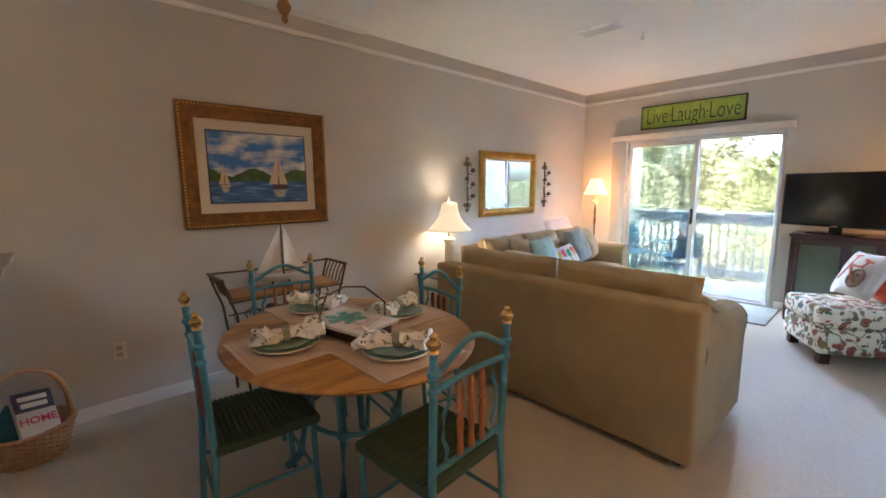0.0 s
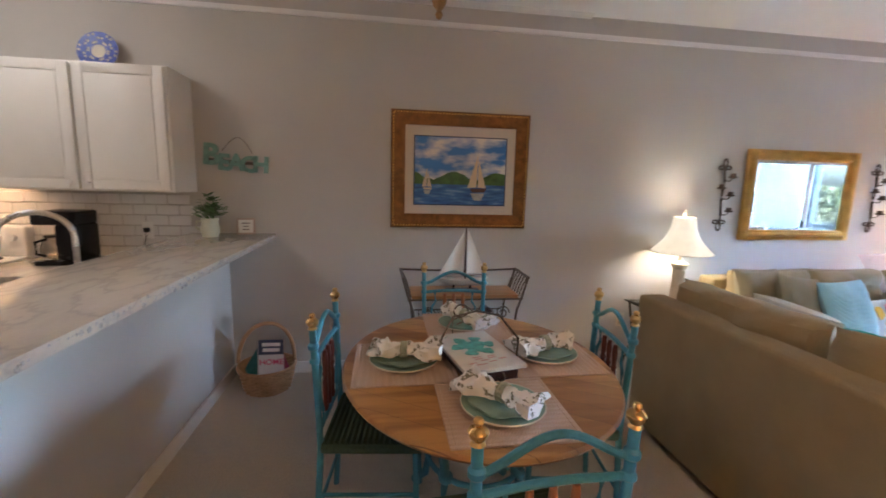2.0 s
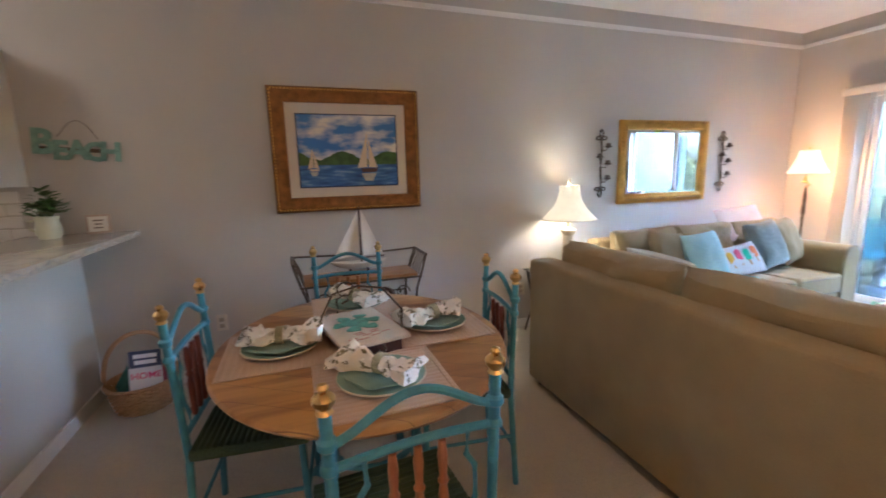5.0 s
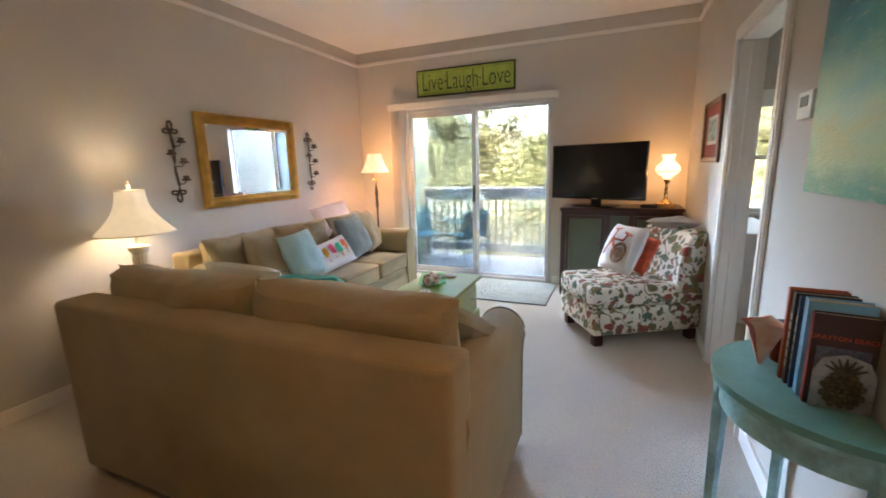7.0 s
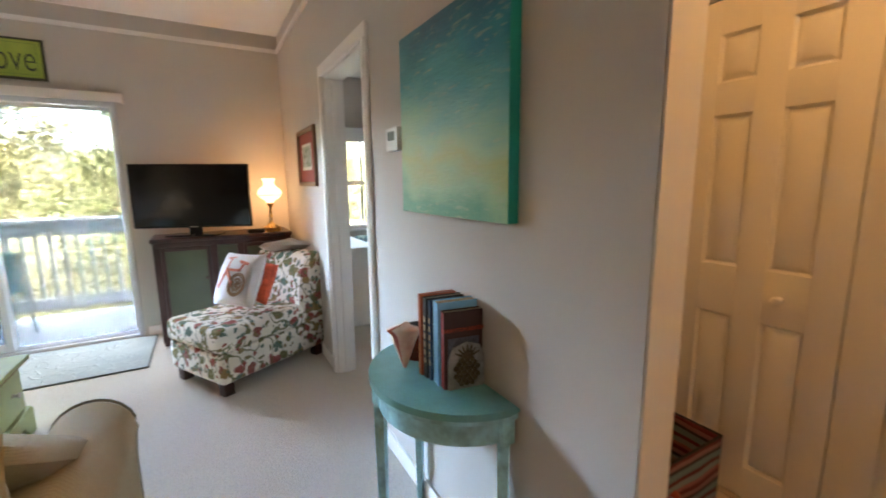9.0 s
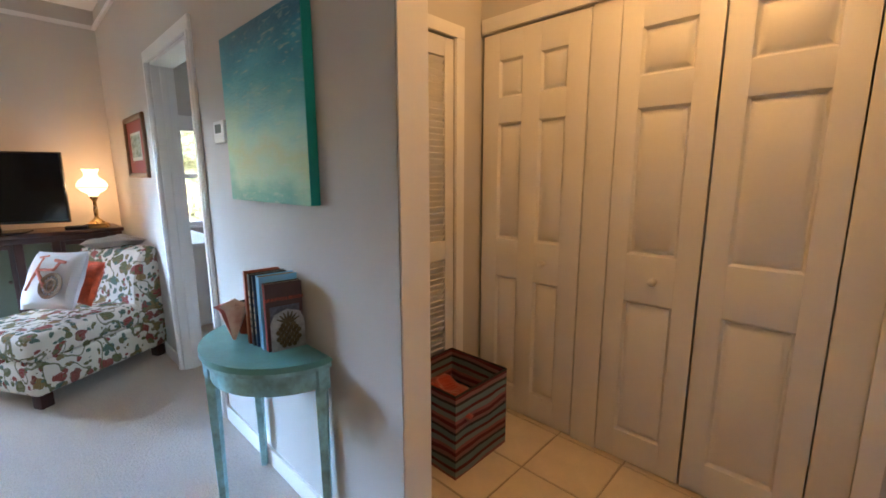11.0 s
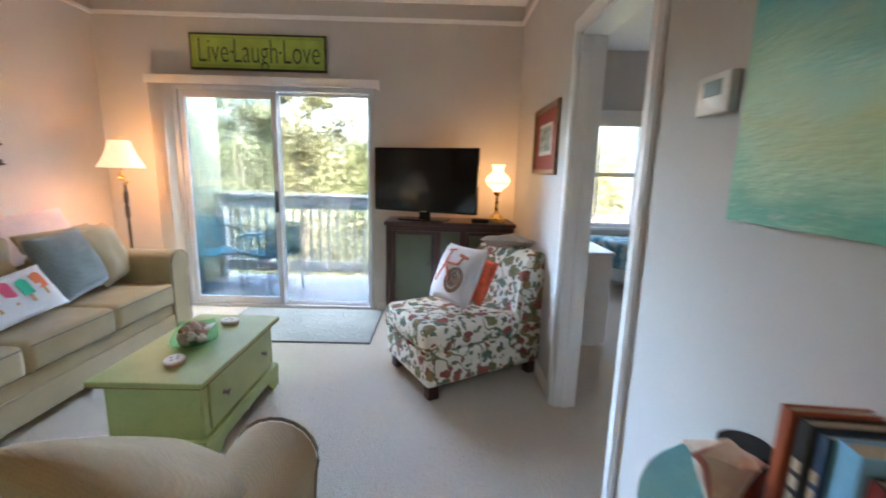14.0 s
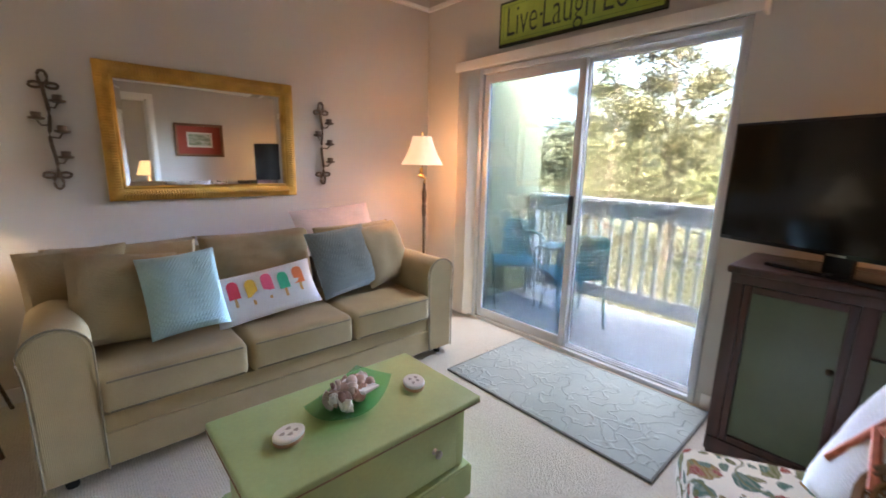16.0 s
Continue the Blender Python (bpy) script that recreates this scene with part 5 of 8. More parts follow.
def coffee_table():
    c = thing("coffee_table", pose(4.125, 1.62, 0), "worn sage-green coffee chest with scalloped bracket feet", "coffee table")
    b = B()
    box(b, -0.425, 0.425, -0.245, 0.245, 0.412, 0.437, 0.008, 3)
    part("top", b, SAGE, c)
    b = B()
    for y in (-0.2452, 0.2452):
        tube(b, [(-0.42, y, 0.414), (0.42, y, 0.414)], 0.003, 6)
    for x in (-0.4252, 0.4252):
        tube(b, [(x, -0.24, 0.414), (x, 0.24, 0.414)], 0.003, 6)
    part("worn_edge", b, WEAR, c, "bare wood along the worn edge")
    b = B()
    box(b, -0.375, 0.375, -0.205, 0.205, 0.13, 0.412, 0.004)
    part("body", b, SAGE, c)
    for x in (-0.370, 0.330):
        b = B()
        box(b, x, x + 0.04, -0.212, -0.205, 0.15, 0.405, 0.003)
        part("reeded_stile", b, SAGE, c)
    b = B()
    box(b, -0.325, 0.325, -0.221, -0.2055, 0.165, 0.395, 0.006)
    d = part("drawer", b, SAGE, c)
    for x in (-0.21, 0.21):
        b = B()
        lathe(b, [(0.011, 0), (0.013, 0.004), (0.006, 0.010), (0.008, 0.018), (0.016, 0.024), (0.014, 0.031), (0.0, 0.034)], (0, 0, 0), 14)
        o = part("knob", b, NICKEL, d, "nickel knob")
        o.matrix_basis = pose(x, -0.221, 0.285, 90)
    for nm, y0, y1, x0, x1, ax in (("front_apron", -0.232, -0.212, -0.40, 0.40, 0), ("back_apron", 0.212, 0.232, -0.40, 0.40, 0), ("side_apron", -0.2115, 0.2115, -0.40, -0.38, 1), ("side_apron", -0.2115, 0.2115, 0.38, 0.40, 1)):
        lo, hi = (x0, x1) if ax == 0 else (y0, y1)
        L = hi - lo
        pts = [(lo, 0.0), (lo + 0.09, 0.0), (lo + 0.10, 0.03), (lo + 0.13, 0.045), (lo + 0.15, 0.075)]
        pts += [(lo + L / 2 + 0.04 * s, 0.078 + (0.0 if s else -0.012)) for s in ((-1, 0, 1) if L > 0.6 else (0,))]
        pts += [(hi - 0.15, 0.075), (hi - 0.13, 0.045), (hi - 0.10, 0.03), (hi - 0.09, 0.0), (hi, 0.0), (hi, 0.135), (lo, 0.135)]
        b = B()
        if ax == 0:
            outline(b, pts, -y1, -y0, pose(0, 0, 0, 90))
        else:
            outline(b, pts, x0, x1, Matrix(((0, 0, 1, 0), (1, 0, 0, 0), (0, 1, 0, 0), (0, 0, 0, 1))))
        part(nm, b, SAGE, c)
    b = B()
    box(b, -0.395, 0.395, -0.228, 0.228, 0.130, 0.146, 0.005)
    part("plinth_moulding", b, SAGE, c)


def shells_and_coasters():
    rnd = random.Random(12)
    bowl = thing("glass_bowl", pose(4.14, 1.655, 0.443, 0, 0, 24) @ Matrix.Diagonal((1.08, 1.08, 0.62, 1)), "curved green glass dish full of sea shells", "bowl")
    b = B()
    n, m, top = 20, 10, []
    for i in range(n + 1):
        u = 2 * i / n - 1
        row = []
        for j in range(m + 1):
            v = 2 * j / m - 1
            row.append(b.verts.new((0.155 * u * (1 - 0.10 * v * v), 0.10 * v * (1 - 0.25 * u * u), 0.006 + 0.055 * u * u + 0.022 * v * v + 0.012 * u)))
        top.append(row)
    for i in range(n):
        for j in range(m):
            b.faces.new((top[i][j], top[i + 1][j], top[i + 1][j + 1], top[i][j + 1]))
    b.normal_update()
    bmesh.ops.solidify(b, geom=list(b.faces), thickness=0.004)
    part("dish", b, pane_glass("green_glass", (0.66, 0.93, 0.80)), bowl)
    cols = [(0.42, 0.27, 0.21), (0.56, 0.44, 0.38), (0.24, 0.13, 0.10), (0.66, 0.58, 0.54), (0.44, 0.25, 0.19)]
    mats = [plain("shell", c, 0.5, var=0.25, scale=50, bump=0.4) for c in cols]
    for k in range(34):
        a, r = rnd.uniform(0, 6.283), rnd.random() ** 0.6
        x, y = 0.105 * r * math.cos(a), 0.058 * r * math.sin(a)
        z = 0.028 + 0.052 * (1 - r) + 0.012 * rnd.random() + 0.02 * (x / 0.12) ** 2
        b = B()
        kind = k % 3
        if kind == 0:
            lathe(b, [(0.0, -0.028), (0.008, -0.02), (0.017, -0.006), (0.021, 0.006), (0.015, 0.014), (0.017, 0.018), (0.008, 0.024), (0.0, 0.034)], seg=12)
        elif kind == 1:
            ball(b, (0, 0, 0), 0.022, 1.1, 0.85, 0.75, 12)
        else:
            for q in range(9):
                t = (q - 4) / 4 * 1.1
                rod(b, (0, -0.018, 0), (0.032 * math.sin(t), 0.026 * math.cos(t), 0.008 * math.cos(t * 2)), 0.002, 0.006, 6)
        o = new("sea_shell", put("sea_shell", b, mats[k % 5]))
        o.matrix_basis = pose(4.14, 1.655, 0.437, 0, 0, 24) @ pose(x, y, z, rnd.uniform(0, 360), rnd.uniform(0, 360), rnd.uniform(0, 360)) @ Matrix.Scale(1.2, 4)
        tagged(o, ("spiral", "smooth rounded", "ribbed fan")[kind] + " sea shell in the green dish", "shell", "sea shells")
    b = B()
    for q in range(13):
        t = (q - 6) / 6 * 1.25
        rod(b, (0, -0.03, 0), (0.05 * math.sin(t), 0.045 * math.cos(t), 0.01 * math.cos(t)), 0.003, 0.008, 6)
    o = new("sea_shell", put("sea_shell", b, plain("white_shell", (0.78, 0.76, 0.74), 0.4)))
    o.matrix_basis = pose(4.20, 1.605, 0.497, -25, 12, 40)
    tagged(o, "large white scallop shell on top of the dish", "shell", "sea shells")
    base, cap, mark = plain("terracotta_cork", (0.52, 0.30, 0.17), 0.7), plain("white_stone_coaster", (0.74, 0.72, 0.69), 0.6), plain("grey_shell_print", (0.36, 0.33, 0.31), 0.7)
    for x, y, yaw in ((3.885, 1.60, 20), (4.395, 1.60, 65)):
        c = thing("coaster_stack", pose(x, y, 0.437, 0, 0, yaw), "oval stack of white coasters printed with shells", "coasters", "coaster stacks")
        b = B()
        lathe(b, [(0.0, 0), (0.052, 0), (0.054, 0.004), (0.054, 0.012), (0.0, 0.012)], seg=28, squash=0.78)
        part("lower_coaster", b, base, c)
        b = B()
        lathe(b, [(0.0, 0.0125), (0.052, 0.0125), (0.055, 0.016), (0.055, 0.022), (0.050, 0.026), (0.0, 0.026)], seg=28, squash=0.78)
        part("upper_coaster", b, cap, c)
        for i, (px, py) in enumerate(((-0.02, 0.006), (0.012, 0.014), (0.02, -0.012), (-0.005, -0.014))):
            b = B()
            outline(b, [(px + 0.009 * (1 + 0.3 * math.sin(3 * t)) * math.cos(t), py + 0.007 * math.sin(t)) for t in [2 * math.pi * q / 12 for q in range(12)]], 0.026, 0.0268)
            part("shell_print", b, mark, c)


def doormat():
    r = thing("area_rug", pose(5.53, 1.60, 0), "pale grey-green rug with a leafy relief before the door", "rug")
    n = Nodes("sculpted_rug_pile", 0.95)
    leaf = n.noise(9.0, 1.0)
    ridge = n.ramp(n.math("ABSOLUTE", n.math("SUBTRACT", leaf, 0.5)), [(0.0, (1, 1, 1)), (0.03, (0, 0, 0))])
    base = n.ramp(n.noise(3.0), [(0.3, (0.29, 0.33, 0.33)), (0.7, (0.37, 0.41, 0.41))])
    n.colour(n.mix(n.math("MULTIPLY", ridge, 0.35), base, (0.48, 0.53, 0.53)))
    n.bump(n.math("ADD", ridge, n.math("MULTIPLY", n.noise(200.0), 0.3)), 0.7, 0.01)
    b = B()
    box(b, -0.375, 0.385, -0.67, 0.60, 0.002, 0.014, 0.004)
    part("woven_field", b, n.m, r)
    b = B()
    for x0, x1, y0, y1 in ((-0.385, -0.372, -0.68, 0.61), (0.382, 0.395, -0.68, 0.61), (-0.372, 0.382, -0.68, -0.667), (-0.372, 0.382, 0.597, 0.61)):
        box(b, x0, x1, y0, y1, 0.001, 0.013, 0.003)
    part("binding", b, cloth("dark_rug_binding", (0.10, 0.10, 0.095)), r, "dark woven binding")


def media_cabinet():
    c = thing("media_cabinet", pose(5.76, 0.315, 0, 0, 0, -90), "mahogany media cabinet with green glazed doors", "cabinet")
    # its own front is -y, its width along x (north is -x)
    W = 1.10
    b = B()
    box(b, -W / 2, W / 2, -0.235, 0.20, 0.885, 0.918, 0.01, 3)
    part("top", b, DARKWOOD, c)
    b = B()
    box(b, -W / 2 + 0.02, W / 2 - 0.02, -0.19, 0.195, 0.06, 0.885)
    part("carcase", b, DARKWOOD, c)
    b = B()
    for x in (-W / 2 + 0.015, -0.125, 0.085, W / 2 - 0.065):
        box(b, x, x + 0.05, -0.215, -0.188, 0.10, 0.872, 0.004)
    box(b, -W / 2 + 0.015, W / 2 - 0.015, -0.218, -0.188, 0.842, 0.884, 0.004)
    box(b, -W / 2 + 0.015, W / 2 - 0.015, -0.218, -0.188, 0.03, 0.10, 0.006)
    part("face_frame", b, DARKWOOD, c)
    green = plain("dull_green_panel_paint", (0.075, 0.095, 0.05), 0.4, var=0.12, scale=5)
    for x0, x1 in ((-W / 2 + 0.065, -0.125), (0.135, W / 2 - 0.065)):
        b = B()
        for a0, a1, z0, z1 in ((x0, x0 + 0.03, 0.10, 0.84), (x1 - 0.03, x1, 0.10, 0.84), (x0 + 0.03, x1 - 0.03, 0.10, 0.135), (x0 + 0.03, x1 - 0.03, 0.805, 0.84)):
            box(b, a0 + 0.002, a1 - 0.002, -0.213, -0.192, z0 + 0.002, z1 - 0.002, 0.003)
        d = part("door", b, DARKWOOD, c)
        b = B()
        box(b, x0 + 0.03, x1 - 0.03, -0.203, -0.196, 0.135, 0.805)
        part("panel", b, green, d, "dull green panel")
        b = B()
        kx = x1 - 0.045 if x0 < 0 else x0 + 0.045
        lathe(b, [(0.012, 0), (0.006, 0.01), (0.010, 0.02), (0.0, 0.024)], seg=12)
        o = part("knob", b, BRONZE, d)
        o.matrix_basis = pose(kx, -0.205, 0.56, 90)
    for k in range(4):
        z = 0.105 + 0.185 * k
        b = B()
        box(b, -0.073, 0.083, -0.210, -0.190, z, z + 0.175, 0.004)
        d = part("drawer", b, green, c)
        b = B()
        lathe(b, [(0.010, 0), (0.005, 0.008), (0.010, 0.018), (0.0, 0.022)], seg=12)
        o = part("knob", b, BRONZE, d)
        o.matrix_basis = pose(0.005, -0.210, z + 0.09, 90)
    for x in (-W / 2 + 0.05, W / 2 - 0.05):
        for y in (-0.17, 0.16):
            b = B()
            box(b, x - 0.03, x + 0.03, y - 0.03, y + 0.03, 0, 0.06, 0.006)
            part("foot", b, DARKWOOD, c)


def television():
    ang = math.degrees(math.atan2(0.29, 0.88))
    t = thing("television", pose(5.66, 0.545, 0.918, 0, 0, -90 - ang - 2), "black flat-screen television on a pedestal stand", "television")
    b = B()
    box(b, -0.47, 0.47, 0.0, 0.045, 0.07, 0.61, 0.006)
    box(b, -0.28, 0.28, 0.045, 0.075, 0.12, 0.50, 0.012)
    part("case", b, BLACK, t)
    b = B()
    box(b, -0.458, 0.458, -0.003, 0.001, 0.088, 0.598, 0.001, 1)
    part("screen", b, plain("glossy_dark_screen", (0.004, 0.004, 0.005), 0.09, var=0.05, bump=0.0), t, "glossy black screen")
    b = B()
    box(b, -0.20, 0.20, -0.09, 0.14, 0.0, 0.014, 0.006)
    box(b, -0.05, 0.05, 0.02, 0.05, 0.01, 0.12, 0.006)
    part("stand", b, BLACK, t)
    b = B()
    box(b, -0.03, 0.03, -0.004, -0.001, 0.074, 0.082)
    part("badge", b, NICKEL, t)
    k = thing("media_box", pose(5.60, 0.06, 0.918, 0, 0, -100), "small dark streaming box beside the television", "media box")
    b = B()
    box(b, -0.07, 0.07, -0.05, 0.05, 0.002, 0.03, 0.005)
    part("case", b, RUBBER, k)
    b = B()
    box(b, -0.06, 0.06, -0.044, 0.044, 0.0, 0.0025)
    part("foot_pad", b, RUBBER, k)


def hurricane_lamp():
    l = thing("hurricane_lamp", pose(5.66, -0.08, 0.918), "brass table lamp with a milk-glass hurricane shade, lit", "lamp")
    b = B()
    lathe(b, [(0.0, 0), (0.082, 0.0), (0.086, 0.012), (0.078, 0.024), (0.082, 0.036), (0.05, 0.05), (0.034, 0.066), (0.018, 0.08), (0.014, 0.10), (0.017, 0.13), (0.013, 0.17), (0.012, 0.22), (0.022, 0.235), (0.03, 0.245), (0.028, 0.262), (0.0, 0.262)], seg=28)
    part("base", b, BRASS, l)
    milk = glow("lit_milk_glass", (1.0, 0.66, 0.34), 0.0085, (0.75, 0.62, 0.45))
    b = B()
    pr = [(0.032, 0.262), (0.04, 0.285), (0.075, 0.305), (0.102, 0.335), (0.104, 0.36), (0.088, 0.39), (0.055, 0.415), (0.044, 0.435), (0.048, 0.465), (0.062, 0.485)]
    lathe(b, pr + [(r - 0.003, z) for r, z in pr[::-1]], seg=32)
    g = part("glass_shade", b, milk, l, "glowing milk-glass shade")
    g.visible_shadow = False
    b = B()
    tube(b, [(0.106 * math.cos(2 * math.pi * k / 28), 0.106 * math.sin(2 * math.pi * k / 28), 0.335) for k in range(28)], 0.0035, 6, True)
    part("ring", b, BRASS, l)
    b = B()
    tube(b, [(0.064 * math.cos(2 * math.pi * k / 28), 0.064 * math.sin(2 * math.pi * k / 28), 0.487) for k in range(28)], 0.003, 6, True)
    part("ring", b, BRASS, l)


def pleated_shade(l, r0, r1, z0, z1, material, flare=0.0, seg=48):
    b = B()
    prof = []
    for k in range(9):
        t = k / 8
        prof.append((r0 + (r1 - r0) * t - flare * math.sin(math.pi * t), z0 + (z1 - z0) * t))
    rings = []
    for r, z in prof + [(p[0] - 0.002, p[1]) for p in prof[::-1]]:
        rings.append([b.verts.new((r * (1 + 0.012 * (-1) ** i) * math.cos(2 * math.pi * i / seg), r * (1 + 0.012 * (-1) ** i) * math.sin(2 * math.pi * i / seg), z)) for i in range(seg)])
    for p, q in zip(rings, rings[1:]):
        for i in range(seg):
            b.faces.new((p[i], p[(i + 1) % seg], q[(i + 1) % seg], q[i]))
    s = part("shade", b, material, l, "pleated cloth shade, lit from inside")
    return s


def table_lamp():
    l = thing("table_lamp", pose(2.95, 3.22, 0.56), "cream column table lamp with a flared pleated shade, lit", "lamp")
    cream = plain("antique_cream_paint", (0.60, 0.53, 0.42), 0.55, var=0.12)
    b = B()
    box(b, -0.075, 0.075, -0.075, 0.075, 0.0, 0.03, 0.005)
    lathe(b, [(0.068, 0.03), (0.062, 0.05), (0.05, 0.058), (0.046, 0.08), (0.040, 0.285), (0.044, 0.295), (0.055, 0.305), (0.062, 0.325), (0.062, 0.338), (0.03, 0.345), (0.016, 0.36), (0.014, 0.40)], seg=28)
    col = part("column", b, cream, l)
    for k in range(14):
        a = 2 * math.pi * k / 14
        b = B()
        rod(b, (0.046 * math.cos(a), 0.046 * math.sin(a), 0.08), (0.040 * math.cos(a), 0.040 * math.sin(a), 0.285), 0.005, 0.0045, 6)
        part("reed", b, cream, col)
    sh = glow("lit_cream_shade", (1.0, 0.80, 0.52), 0.0018, (0.72, 0.66, 0.55))
    pleated_shade(l, 0.222, 0.080, 0.425, 0.70, sh, 0.040)
    for r, z in ((0.224, 0.425), (0.082, 0.70)):
        b = B()
        tube(b, [(r * math.cos(2 * math.pi * k / 36), r * math.sin(2 * math.pi * k / 36), z) for k in range(36)], 0.0035, 6, True)
        part("trim", b, cream, l)
    b = B()
    rod(b, (0, 0, 0.40), (0, 0, 0.715), 0.003, seg=6)
    lathe(b, [(0.006, 0), (0.012, 0.012), (0.014, 0.022), (0.005, 0.032), (0.010, 0.042), (0.0, 0.055)], (0, 0, 0.712), 14)
    part("finial", b, cream, l)


def end_table():
    t = thing("end_table", pose(2.86, 3.12, 0), "dark metal end table with a glass top", "side table")
    b = B()
    box(b, -0.25, 0.25, -0.27, 0.27, 0.55, 0.56, 0.004)
    part("glass_top", b, glass("table_glass", (0.75, 0.85, 0.82)), t)
    b = B()
    for x in (-0.22, 0.22):
        rod(b, (x, -0.24, 0.545), (x, 0.24, 0.545), 0.008)
    for y in (-0.24, 0.24):
        rod(b, (-0.22, y, 0.545), (0.22, y, 0.545), 0.008)
    part("frame", b, BRONZE, t)
    for x in (-0.22, 0.22):
        for y in (-0.24, 0.24):
            b = B()
            tube(b, [(x * 1.05, y * 1.05, 0), (x * 0.85, y * 0.85, 0.25), (x, y, 0.545)], 0.009, 8)
            part("leg", b, BRONZE, t)


def floor_lamp():
    l = thing("floor_lamp", pose(5.60, 3.02, 0), "bronze swing-arm floor lamp with a pleated shade, lit", "lamp")
    b = B()
    lathe(b, [(0.0, 0), (0.13, 0.0), (0.135, 0.012), (0.10, 0.022), (0.03, 0.035), (0.013, 0.06), (0.011, 0.50), (0.02, 0.52), (0.02, 0.55), (0.011, 0.57), (0.011, 0.88), (0.018, 0.90), (0.018, 0.97), (0.012, 0.99), (0.018, 1.03), (0.018, 1.09), (0.010, 1.12), (0.010, 1.17), (0.0, 1.18)], seg=20)
    part("pole", b, BRONZE, l)
    b = B()
    tube(b, [(0, 0, 1.16), (-0.03, -0.05, 1.19), (-0.045, -0.06, 1.20), (-0.05, -0.02, 1.205), (-0.04, 0.0, 1.21)], 0.007, 8)
    lathe(b, [(0.02, 0), (0.035, 0.01), (0.015, 0.02), (0.012, 0.07)], (-0.04, -0.01, 1.205), 14)
    part("swing_arm", b, BRASS, l)
    sh = glow("lit_peach_shade", (1.0, 0.60, 0.34), 0.0040, (0.74, 0.58, 0.46))
    s = pleated_shade(l, 0.165, 0.075, 1.30, 1.515, sh, 0.012, 40)
    s.location = (-0.04, -0.02, 0)
    s.visible_shadow = False
    b = B()
    rod(b, (-0.04, -0.02, 1.27), (-0.04, -0.02, 1.535), 0.003, seg=6)
    ball(b, (-0.04, -0.02, 1.54), 0.010)
    part("finial", b, BRASS, l)


def mitred(bm, x0, x1, z0, z1, w, prof):
    """A picture frame in the x-z plane, facing -y: prof is (inset 0..1, depth) across the moulding's width."""
    rings = []
    for f, dep in prof:
        i = f * w
        rings.append([bm.verts.new(p) for p in ((x0 + i, -dep, z0 + i), (x1 - i, -dep, z0 + i), (x1 - i, -dep, z1 - i), (x0 + i, -dep, z1 - i))])
    for a, c in zip(rings, rings[1:]):
        for k in range(4):
            bm.faces.new((a[k], a[(k + 1) % 4], c[(k + 1) % 4], c[k]))
    return bm


